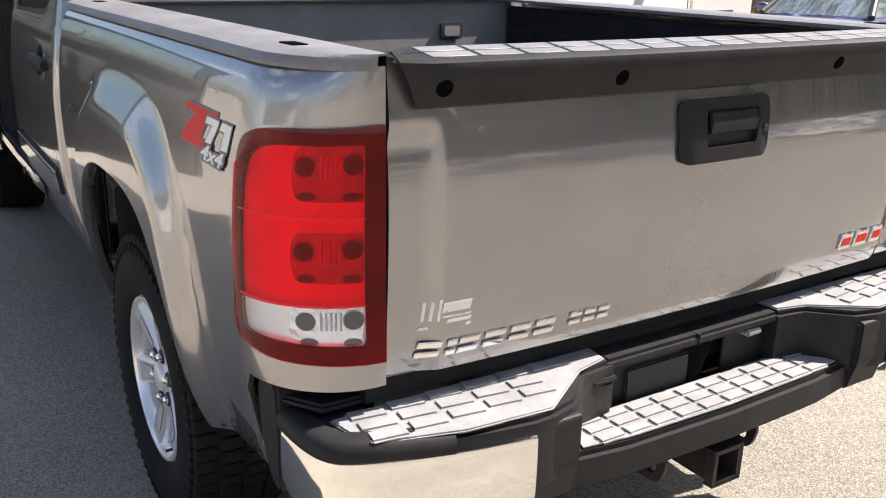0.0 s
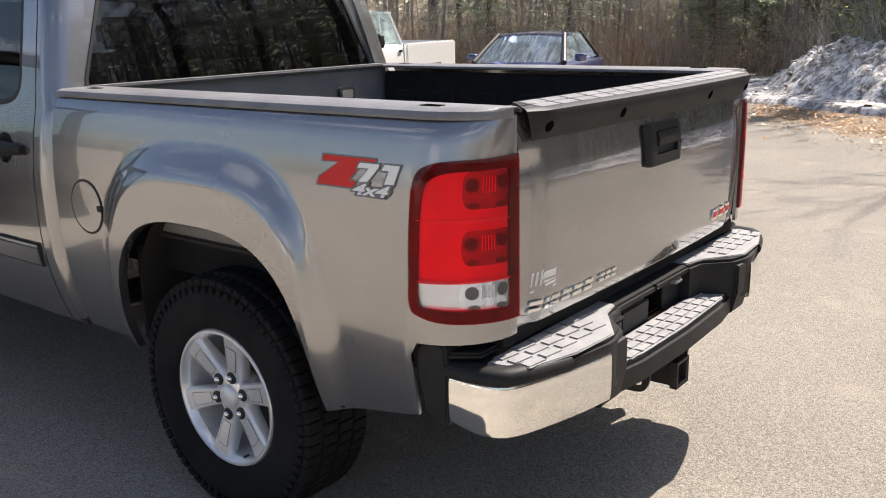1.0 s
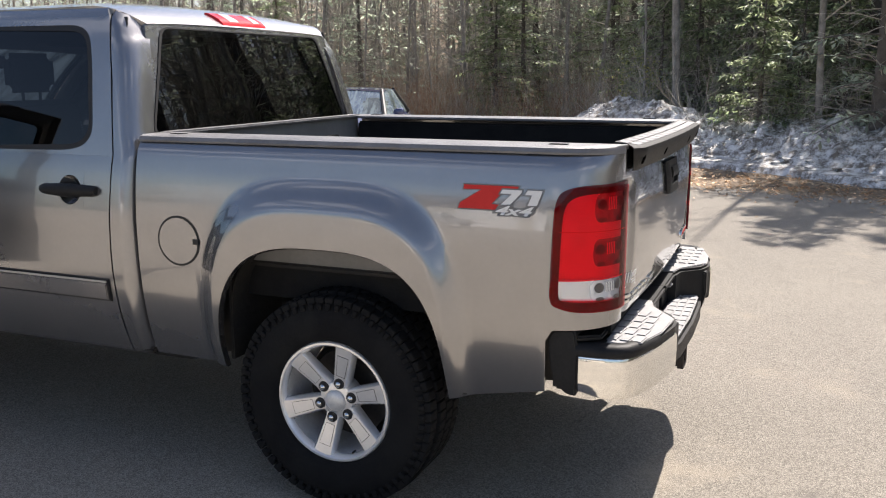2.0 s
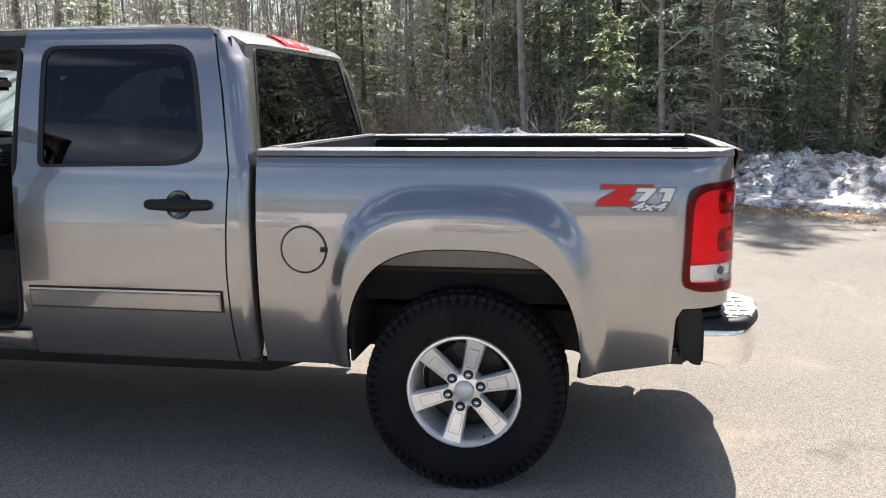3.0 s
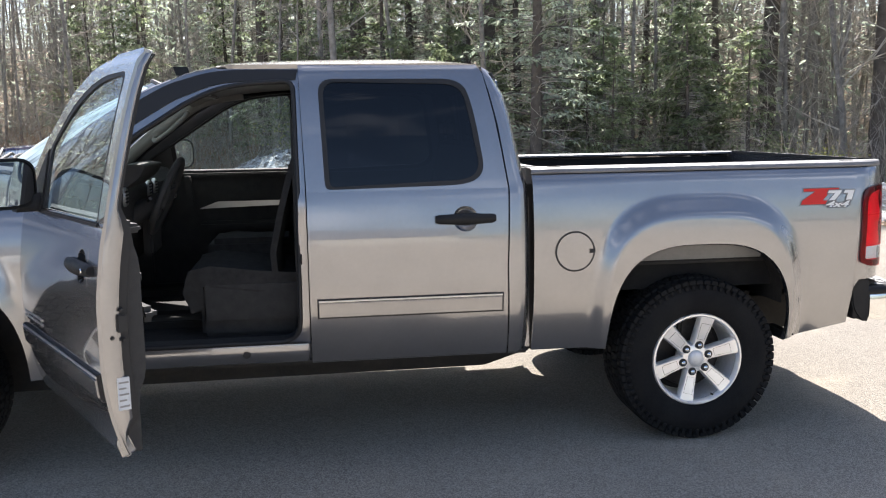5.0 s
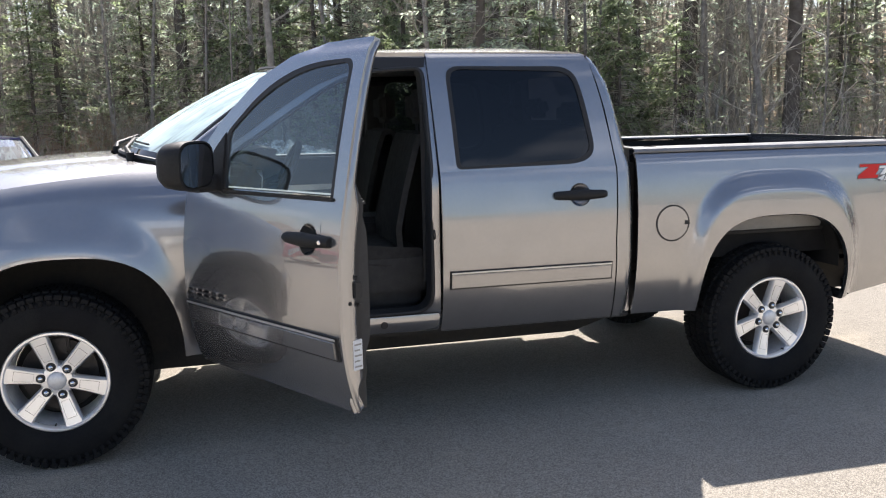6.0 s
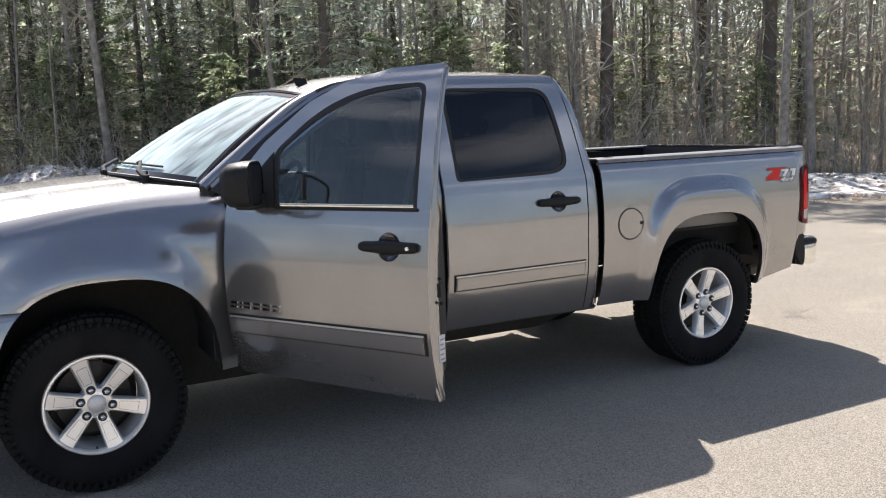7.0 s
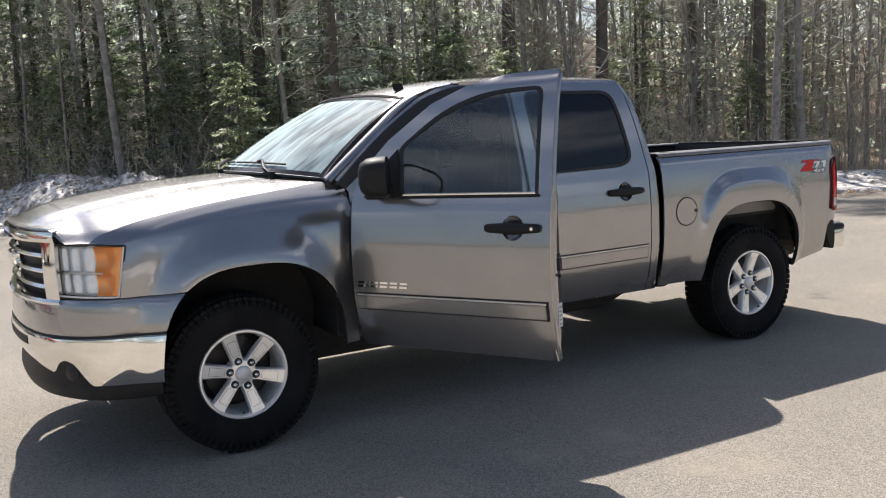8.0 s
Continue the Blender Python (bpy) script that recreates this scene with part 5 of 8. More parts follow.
def cab_shell(parent):
    for sg in (-1, 1):
        # corner panel behind the rear door, wrapped round to the back
        rows = []
        for k in range(57):
            z = 0.478 + (1.846 - 0.478) * k / 56
            w = cab_w(z)
            xa = seam_x(z) + DOOR_GAP
            xr = float(np.interp(z, (0.4, 1.28, 1.345, 1.60, 1.80, 1.86), (-0.838, -0.838, -0.858, -0.902, -0.952, -0.985)))
            r = 0.062
            row = [Vector((xa + (xr - r - xa) * i / 5, sg * w, z)) for i in range(6)]
            row += [Vector((xr - r + r * math.sin(a), sg * (w - 0.085 * (1 - math.cos(a))), z)) for a in np.linspace(0.15, math.pi / 2, 9)]
            row += [Vector((xr, sg * (w - 0.085 - 0.045 * q), z)) for q in (0.5, 1.0)]
            for v in row:
                v.z -= max(0.0, 1.849 - roof_edge(v.x)) * step01(1.68, 1.846, v.z)
            rows.append(row)
        part("cab_corner", thicken(grid(rows), (0, sg, 0), 0.02), PAINT, parent)
        # backing added behind the door seam to block a slit of sun
        jam = grid([[Vector((seam_x(z) + d, sg * (cab_w(z) - 0.036), z)) for d in (-0.05, 0.0, 0.05)] for z in np.linspace(0.50, 1.805, 24)])
        part("seam_backing", thicken(jam, (0, sg, 0), 0.006), SEAL, parent)
        # front door opening: painted frame round it
        outer = [(-1.872, 0.50), (-1.872, 1.285), (-1.889, 1.845), (-2.21, 1.843), (-2.38, 1.808), (-2.52, 1.752), (-2.78, 1.585), (-3.075, 1.345), (-3.010, 1.28), (-3.010, 0.50)]
        inner = rounded([(-1.915, 0.588), (-1.905, 1.30), (-1.912, 1.775), (-2.20, 1.757), (-2.36, 1.695), (-2.505, 1.602), (-2.86, 1.37), (-2.93, 1.22), (-2.93, 0.588)], [0.10, 0, 0.05, 0.15, 0.1, 0.1, 0.05, 0.05, 0.08])
        w = lambda z: min(cab_w(z), 0.955) - 0.022
        ring = hoop(outer, inner, lambda x, z: Vector((x, sg * w(z), z)), 4)
        body = part("door_opening", thicken(ring, (0, sg, 0), 0.008), PAINT, parent, "painted door opening")
        jamb = grid([[Vector((p[0], sg * (w(p[1]) - d), p[1])) for d in (0.0, 0.05, 0.11)] for p in [*inner, inner[0]]])
        part("jamb", thicken(jamb, (0, 0, 0), 0.004), TRIM_BLACK, body)
        part("door_seal", ring_tube([Vector((p[0], sg * (w(p[1]) + 0.002), p[1])) for p in inner], 0.011, 8), SEAL, body, "black rubber door seal")
        top = [(x, z) for x, z in outer if z > 1.34]
        edge_line = smooth_line([(x, dx, z) for (x, z), dx in zip(top, (-0.01, 0.0, 0.02, 0.03, 0.035, 0.05))], 5)
        drop = lambda x: float(np.interp(x, (-3.075, -2.78, -2.52, -2.38, -2.21, -1.889), (0.05, 0.095, 0.092, 0.085, 0.075, 0.066)))
        strip = grid([[Vector((p.x, sg * (TOP_W(p.z - 0.020) - 0.014), p.z - 0.020)), Vector((p.x + p.y, sg * (TOP_W(p.z - drop(p.x)) - 0.016), p.z - drop(p.x)))] for p in edge_line])
        part("roof_rail_trim", thicken(strip, (0, sg, 0.3), 0.006), SEAL, body)
        # rocker below the doors
        rock = grid([[Vector((x, sg * (y - 0.040 * step01(-1.89, -1.85, x)), z)) for y, z in ((0.935, 0.58), (0.940, 0.555), (0.934, 0.525), (0.908, 0.490))] for x in sorted({*np.linspace(-3.0, -0.86, 20), -1.89, -1.88, -1.87, -1.86, -1.85})])
        part("rocker_panel", thicken(rock, (0, sg, -0.2), 0.01), PAINT, parent)
        part("pinch_weld", box(-3.02, -0.84, min(sg * 0.84, sg * 0.90), max(sg * 0.84, sg * 0.90), 0.472, 0.50, 0.01), DARK, parent)
        if sg < 0:
            plug = lathe([(0, -0.9435), (0.016, -0.9435), (0.019, -0.938)], 20)
            bmesh.ops.translate(plug, vec=(-2.16, 0, 0.540), verts=plug.verts)
            part("sill_plug", plug, SEAL, parent)
            part("step_plate", box(-2.80, -1.96, -0.90, -0.80, 0.583, 0.593, 0.004), TRIM_BLACK, parent)
            strike = part("striker", box(-1.905, -1.885, -0.925, -0.915, 0.90, 1.06, 0.004), SEAL, body)
            part("striker_loop", ring_tube([(-1.90, -0.93 - 0.02 * math.sin(a), 0.97 + 0.022 * math.cos(a)) for a in np.linspace(0, math.tau, 12, endpoint=False)], 0.004, 6), BLACK_STEEL, strike)
    # roof
    crown = curve_through((-2.62, -2.45, -2.25, -1.90, -1.45, -1.22, -1.11, -1.02, -0.945), (1.762, 1.832, 1.874, 1.896, 1.900, 1.888, 1.868, 1.834, 1.790))
    rows = []
    for x in np.linspace(-2.60, -0.948, 54):
        half = float(np.interp(x, (-2.62, -2.45, -2.2, -1.07, -0.99, -0.948), (0.665, 0.705, 0.762, 0.770, 0.740, 0.690)))
        zc, edge = crown(x), roof_edge(x)
        rows.append([Vector((x, half * u, edge + (zc - edge) * (1 - abs(u) ** 3.2))) for u in np.linspace(-1, 1, 33)])
    part("roof", thicken(grid(rows), (0, 0, 1), 0.02), PAINT, parent, "sunlit grey roof")
    # inner strips added to stop sun leaking in under the roof's edge
    for sg in (-1, 1):
        rail = grid([[Vector((x, sg * y, z)) for y, z in ((0.740, 1.846), (0.758, 1.838), (0.755, 1.785), (0.735, 1.76))] for x in np.linspace(-2.25, -1.12, 12)])
        part("roof_rail", thicken(rail, (0, sg, 0), 0.006), SEAL, parent)
    head = grid([[Vector((x, 0.70 * u, crown(x) - 0.075 - 0.03 * u * u)) for u in np.linspace(-1, 1, 9)] for x in np.linspace(-2.55, -1.0, 12)])
    part("headliner", thicken(head, (0, 0, -1), 0.01), TRIM_GREY, parent)
    fin = grid([[Vector((-2.44 + 0.034 * t - 0.014 * k, -0.45 + s * (0.010 - 0.009 * k), 1.820 + 0.042 * k)) for t, s in ((-1, 0), (-0.3, 1), (1, 0.6), (1, -0.6), (-0.3, -1))] for k in (0, 0.5, 1)], True)
    part("roof_antenna", fin, BLACK_PLASTIC, parent, "small black roof antenna fin")
    # back of the cab round its window
    lean = lambda z: float(np.interp(z, (1.20, 1.345, 1.60, 1.80), (-0.862, -0.872, -0.915, -0.953)))
    out = [(-0.83, 1.20), (0.83, 1.20), (0.80, 1.36), (0.705, 1.772), (0.66, 1.787), (-0.66, 1.787), (-0.705, 1.772), (-0.80, 1.36)]
    hole = rounded([(-0.785, 1.345), (0.785, 1.345), (0.618, 1.772), (-0.618, 1.772)], 0.045)
    part("cab_back", thicken(hoop(out, hole, lambda y, z: Vector((lean(z), y, z)), 3), (1, 0, 0), 0.02), PAINT, parent)
    part("cab_back_lower", box(-0.86, -0.83, -0.88, 0.88, 0.50, 1.22), PAINT, parent)
    c = Vector((0, 1.56))
    part("back_window_seal", thicken(hoop(hole, [Vector(p) + (c - Vector(p)).normalized() * 0.014 for p in hole], lambda y, z: Vector((lean(z) + 0.003, y, z)), 1), (1, 0, 0), 0.01), SEAL, parent)
    g = part("back_window", face_to(filled(hole, lambda y, z: Vector((lean(z) - 0.003, y, z)), 6), (1, 0, 0)), TINT_GLASS, parent, "dark tinted rear window")
    hump = ((-1.064, -0.012), (-1.060, 0.005), (-1.040, 0.012), (-0.985, 0.014), (-0.962, 0.008), (-0.957, -0.012))
    lamp = grid([[Vector((x, y, crown(x) + d)) for x, d in hump] for y in np.linspace(-0.17, 0.17, 15)])
    t = part("high_brake_lamp", thicken(lamp, (0, 0, 1), 0.012), RED_LENS, parent, "red high-level brake light")
    # clear cargo lamp, then a pale patch that paints a highlight
    for y0, y1 in ((-0.105, -0.035), (0.085, 0.130)):
        clear = grid([[Vector((x, y, crown(x) + d)) for x, d in ((-1.054, 0.0100), (-1.040, 0.0138), (-0.985, 0.0158), (-0.970, 0.0128))] for y in np.linspace(y0, y1, 4)])
        part("cargo_lamp", thicken(clear, (0, 0, 1), 0.003), CLEAR_LENS, t)
    # windscreen
    base = smooth_line([(-3.10, -0.79, 1.345), (-3.27, -0.55, 1.375), (-3.36, -0.25, 1.388), (-3.385, 0, 1.39), (-3.36, 0.25, 1.388), (-3.27, 0.55, 1.375), (-3.10, 0.79, 1.345)], 5)
    headl = smooth_line([(-2.515, -0.655, 1.765), (-2.585, -0.45, 1.792), (-2.625, -0.2, 1.803), (-2.633, 0, 1.805), (-2.625, 0.2, 1.803), (-2.585, 0.45, 1.792), (-2.515, 0.655, 1.765)], 5)
    rows = []
    for k in range(11):
        u = k / 10
        rows.append([b.lerp(h, u) + Vector((-0.018, 0, 0.02)) * math.sin(math.pi * u) for b, h in zip(base, headl)])
    ws = part("windshield", face_to(grid(rows), (-1, 0, 1)), SHIELD_GLASS, parent, "raked windshield reflecting the sky")
    glass = rows
    off = Vector((-0.0015, 0, 0.0025))
    band = bmesh.new()
    wide = lambda a, b, f: a.lerp(b, f)
    grid([[r[0] + off, wide(r[0], r[1], 0.9) + off] for r in glass], bm=band)
    grid([[wide(r[-1], r[-2], 0.9) + off, r[-1] + off] for r in glass], bm=band)
    grid([[wide(glass[-1][i], glass[-2][i], 0.55) + off, glass[-1][i] + off] for i in range(1, len(base) - 1)], bm=band)
    grid([[glass[0][i] + off, wide(glass[0][i], glass[1][i], 0.6) + off] for i in range(1, len(base) - 1)], bm=band)
    part("dark_glass_border", face_to(band, (-1, 0, 1)), BORDER, ws, "dark band round the glass")
    ring = base + [rows[k][-1] for k in range(1, 11)] + headl[::-1] + [rows[k][0] for k in range(9, 0, -1)]
    part("windshield_seal", ring_tube(ring, 0.012, 6), SEAL, parent)
    lab = grid([[rows[1][5 + i].lerp(rows[2][5 + i], 0.1 + 0.6 * j) + Vector((0.002, 0, -0.006)) for j in (0, 1)] for i in range(2)])
    part("inspection_sticker", lab, PAPER, ws, "small inspection sticker", 0)
    for sg in (-1, 1):
        pts = [Vector((-3.09, sg * 0.835, 1.33)), Vector((-2.95, sg * 0.815, 1.44)), Vector((-2.75, sg * 0.775, 1.59)), Vector((-2.58, sg * 0.725, 1.71)), Vector((-2.46, sg * 0.695, 1.772))]
        line = smooth_line(pts, 5)
        part("a_pillar", tube(line, [0.034 - 0.016 * step01(0.6, 1.0, i / (len(line) - 1)) for i in range(len(line))], 12), PAINT, parent)
        part("pillar_trim", tube([p + Vector((0.028, sg * 0.010, -0.036)) for p in smooth_line(pts, 5)[:-2]], 0.026, 8), SEAL, parent)
    # cowl and wipers
    rows = [[b + Vector((-d, 0, -e)) for d, e in ((-0.02, 0.012), (0.03, 0.020), (0.07, 0.022), (0.10, 0.030))] for b in base]
    part("cowl", thicken(grid(rows), (0, 0, 1), 0.01), BLACK_PLASTIC, parent)
    on_glass = lambda y, k, lift: min(glass[k], key=lambda p: abs(p.y - y)) + Vector((-0.6, 0, 0.8)) * lift
    for y0, y1 in ((-0.56, -0.02), (0.04, 0.56)):
        a = on_glass(y0, 0, 0.0) + Vector((-0.03, 0, 0.004))
        arm = part("wiper", tube([a, on_glass(y0 + 0.06, 0, 0.045), on_glass(y0 + 0.20, 1, 0.034), on_glass((y0 + y1) / 2, 1, 0.022)], [0.014, 0.012, 0.008, 0.006], 8), BLACK_PLASTIC, parent, "black windshield wiper")
        part("wiper_blade", tube([on_glass(y, 1, 0.012) for y in np.linspace(y0 + 0.02, y1, 9)], 0.006, 6), SEAL, arm)
        part("wiper_cap", tube([a - Vector((0, 0, 0.04)), a + Vector((0, 0, 0.018))], 0.019, 10), BLACK_PLASTIC, arm)


def interior(parent):
    """Seats, dash, wheel, floor: what the open door shows."""
    part("cab_floor", box(-3.05, -0.88, -0.86, 0.86, 0.52, 0.58), CLOTH, parent, "black carpeted cab floor")
    for sg in (-1, 1):
        part("kick_panel", box(-3.06, -2.86, min(sg * 0.80, sg * 0.87), max(sg * 0.80, sg * 0.87), 0.52, 1.27, 0.01), TRIM_BLACK, parent)
        line = smooth_line([(-3.00, sg * 0.79, 1.36), (-2.84, sg * 0.76, 1.50), (-2.66, sg * 0.715, 1.63), (-2.48, sg * 0.675, 1.735), (-2.25, sg * 0.67, 1.775)], 5)
        part("pillar_inner_trim", tube(line, [0.040] * len(line), 10), TRIM_GREY, parent, "pale grey windshield pillar trim")
    part("firewall", box(-3.10, -3.02, -0.86, 0.86, 0.50, 1.34), TRIM_BLACK, parent)
    prof = [(-3.08, 1.345), (-2.86, 1.352), (-2.74, 1.325), (-2.70, 1.27), (-2.72, 1.10), (-2.80, 0.92), (-2.90, 0.80), (-3.05, 0.80)]
    dash = part("dashboard", prism(prof, lambda a, b, d: Vector((a, d, b)), -0.82, 0.82, 0.02), TRIM_BLACK, parent, "black dashboard")
    part("instrument_hood", prism(rounded([(-2.86, 1.35), (-2.70, 1.405), (-2.605, 1.395), (-2.64, 1.34), (-2.72, 1.28), (-2.86, 1.28)], 0.02), lambda a, b, d: Vector((a, d, b)), -0.66, -0.16, 0.02), TRIM_BLACK, dash)
    for y in (-0.68, -0.08, 0.10, 0.66):
        v = part("air_vent", prism([(y - 0.045 + 0.045 * (1 - math.cos(a)), 1.255 + 0.045 * math.sin(a)) for a in np.linspace(0, math.tau, 20, endpoint=False)], lambda a, b, d: Vector((d, a, b)), -2.715, -2.692, 0.004), TRIM_SILVER, dash)
        for k in range(4):
            part("vent_slat", box(-2.693, -2.688, y - 0.035, y + 0.035, 1.228 + k * 0.016, 1.236 + k * 0.016), SEAL, v)
    part("centre_console_panel", box(-2.74, -2.69, -0.12, 0.16, 0.90, 1.20, 0.012), TRIM_BLACK, dash)
    part("dash_inlay", box(-2.705, -2.690, 0.20, 0.78, 1.14, 1.17, 0.004), TRIM_SILVER, dash)
    tilt = Matrix.Translation((-2.56, -0.40, 1.235)) @ Matrix.Rotation(radians(-66), 4, "Y")
    sw = part("steering_wheel", ring_tube([tilt @ Vector((0.192 * math.cos(a), 0.192 * math.sin(a), 0)) for a in np.linspace(0, math.tau, 40, endpoint=False)], 0.016, 10), TRIM_BLACK, parent, "black steering wheel")
    hub = prism(rounded([(-0.07, -0.085), (0.06, -0.095), (0.06, 0.095), (-0.07, 0.085)], 0.03), lambda a, b, d: tilt @ Vector((a, b, d)), -0.02, 0.025, 0.01)
    part("wheel_hub", hub, TRIM_BLACK, sw)
    for a in (0.0, 2.2, 4.08):
        part("wheel_spoke", tube([tilt @ Vector((0.05 * math.cos(a + 1.57), 0.05 * math.sin(a + 1.57), 0.0)), tilt @ Vector((0.188 * math.cos(a + 1.57), 0.188 * math.sin(a + 1.57), 0.0))], 0.014, 8), TRIM_BLACK, sw)
    part("steering_column", tube([(-2.58, -0.40, 1.22), (-2.80, -0.40, 1.10)], [0.045, 0.06], 12), TRIM_BLACK, sw)
    part("column_lever", tube([(-2.64, -0.46, 1.22), (-2.60, -0.62, 1.24)], 0.008, 8), TRIM_BLACK, sw)

    def seat(y0, y1):
        yc, hw = (y0 + y1) / 2, (y1 - y0) / 2
        cushion = grid([[Vector((x, yc + hw * u, z0 - 0.02 * u * u * (1 if z0 > 0.8 else 0) + (0.03 * abs(u) ** 3 if z0 > 0.8 else 0))) for x, z0 in ((-2.42, 0.70), (-2.46, 0.80), (-2.43, 0.895), (-2.33, 0.915), (-2.10, 0.885), (-1.92, 0.87), (-1.90, 0.70))] for u in np.linspace(-1, 1, 11)])
        s = part("front_seat", thicken(cushion, (0, 0, 1), 0.10), CLOTH, parent, "black cloth front seat")
        back = grid([[Vector((x, yc + hw * u * (1 - 0.12 * (z - 0.85)), z)) + Vector((-0.02 * abs(u) ** 3, 0, 0)) for x, z in ((-2.02, 0.84), (-2.03, 0.98), (-1.985, 1.18), (-1.93, 1.38), (-1.90, 1.45), (-1.85, 1.465), (-1.81, 1.44), (-1.80, 1.2), (-1.84, 0.84))] for u in np.linspace(-1, 1, 11)])
        part("seat_back", thicken(back, (-1, 0, 0.2), 0.03), CLOTH, s)
        part("head_rest", box(-1.90, -1.80, yc - 0.13, yc + 0.13, 1.50, 1.68, 0.035, seg=3), CLOTH, s)
        for d in (-0.05, 0.05):
            part("head_rest_post", tube([(-1.85, yc + d, 1.44), (-1.85, yc + d, 1.53)], 0.007, 6), TRIM_BLACK, s)
        part("seat_base", box(-2.38, -1.92, y0 + 0.01, y1 - 0.01, 0.58, 0.79, 0.02), TRIM_BLACK, s)
        part("seat_side_trim", box(-2.36, -1.90, y0 - 0.012 if yc < 0 else y1, y0 if yc < 0 else y1 + 0.012, 0.66, 0.84, 0.006), TRIM_BLACK, s)

    seat(-0.74, -0.18)
    seat(0.18, 0.74)
    part("centre_console", box(-2.40, -1.95, -0.16, 0.16, 0.70, 0.98, 0.03), CLOTH, parent)
    rear = grid([[Vector((x, 0.76 * u, z)) for x, z in ((-1.55, 0.70), (-1.57, 0.86), (-1.50, 0.90), (-1.15, 0.88), (-1.10, 1.10), (-1.03, 1.45), (-0.98, 1.47), (-0.95, 1.42))] for u in np.linspace(-1, 1, 13)])
    part("rear_bench", thicken(rear, (-0.5, 0, 1), 0.04), CLOTH, parent, "black cloth rear bench")
    for y in (-0.5, 0.5):
        part("rear_head_rest", box(-1.05, -0.96, y - 0.12, y + 0.12, 1.48, 1.60, 0.03, seg=3), CLOTH, parent)
    part("seat_belt", prism([(-1.905, 0.72), (-1.86, 0.72), (-1.905, 1.60), (-1.93, 1.60)], lambda a, b, d: Vector((a - 0.10 * max(0, 1.2 - b) * 0.5, d, b)), -0.815, -0.812), TRIM_BLACK, parent)
    for sg in (-1, 1):
        post = grid([[Vector((x, sg * y, z)) for y, z in ((0.84, 0.58), (0.84, 1.25), (0.80, 1.45), (0.72, 1.74))] for x in (-1.905, -1.85, -1.80)])
        part("b_pillar_trim", thicken(post, (0, sg, 0), 0.04), TRIM_BLACK, parent)
    vis = part("rear_view_mirror", box(-2.66, -2.62, -0.13, 0.13, 1.615, 1.685, 0.02, seg=3), TRIM_BLACK, parent, "black rear-view mirror")
    part("mirror_stalk", tube([(-2.645, 0, 1.68), (-2.67, 0, 1.77)], 0.012, 8), TRIM_BLACK, vis)
    for y in (-0.38, 0.38):
        part("sun_visor", box(-2.56, -2.38, y - 0.20, y + 0.20, 1.735, 1.755, 0.008), TRIM_GREY, parent)
    for sg in (-1, 1):
        part("grab_handle", tube(smooth_line([(-2.58, sg * 0.68, 1.665), (-2.60, sg * 0.62, 1.63), (-2.70, sg * 0.64, 1.545), (-2.78, sg * 0.68, 1.495), (-2.80, sg * 0.73, 1.51)], 4), 0.014, 8), TRIM_GREY, parent)


# ---- nose ----
FRONT_LINE = [(-3.86, 0.970), (-3.99, 0.962), (-4.12, 0.945), (-4.25, 0.905), (-4.36, 0.835), (-4.45, 0.73), (-4.52, 0.58), (-4.565, 0.38), (-4.585, 0.19), (-4.592, 0.0)]


def nose_path(x_from=-3.99, grow=0.0, stop=0.0, n=8):
    pts = smooth_line([Vector(p) for p in FRONT_LINE], n)
    pts = [p for p in pts if p.x <= x_from + 1e-6 and p.y >= stop - 1e-6]
    out = []
    for i, p in enumerate(pts):
        t = (pts[min(i + 1, len(pts) - 1)] - pts[max(i - 1, 0)]).normalized()
        out.append((p, Vector((t.y, -t.x)) if t.y < 0 and False else Vector((-abs(t.y), abs(t.x)))))
    return [(p + q * grow, q) for p, q in out]


def nose_band(path, prof, sg):
    return grid([[Vector((p.x + q.x * o, sg * (p.y + q.y * o), z)) for o, z in prof] for p, q in path])


def path_y(x):
    """Half-width of the nose at x, for its side part."""
    pts = smooth_line([Vector(p) for p in FRONT_LINE], 8)
    return float(np.interp(-x, [-p.x for p in pts], [p.y for p in pts]))


def arch_front(z):
    """Front edge of the front wheel arch at height z."""
    return -3.572 - 0.482 * max(0.0, 1 - (max(z - 0.42, 0.0) / 0.545) ** 2.7) ** (1 / 2.7)


SEAM_Y = curve_through((-4.313, -4.277, -4.211, -4.053, -3.823, -3.58, -3.326, -3.166, -3.01), (0.862, 0.868, 0.872, 0.872, 0.866, 0.855, 0.835, 0.812, 0.790))
SEAM_Z = curve_through((-4.313, -4.277, -4.211, -4.053, -3.823, -3.58, -3.326, -3.166, -3.01), (1.133, 1.160, 1.184, 1.226, 1.263, 1.291, 1.314, 1.330, 1.342))
LAMP_TOP = lambda x: float(np.interp(x, (-4.55, -4.42, -4.31, -4.16), (1.128, 1.124, 1.122, 1.110)))
LAMP_LOW = lambda x: float(np.interp(x, (-4.55, -4.44, -4.20), (0.890, 0.886, 0.874)))
LAMP_END = lambda z: -4.168 - 0.040 * (1.11 - z) / 0.235


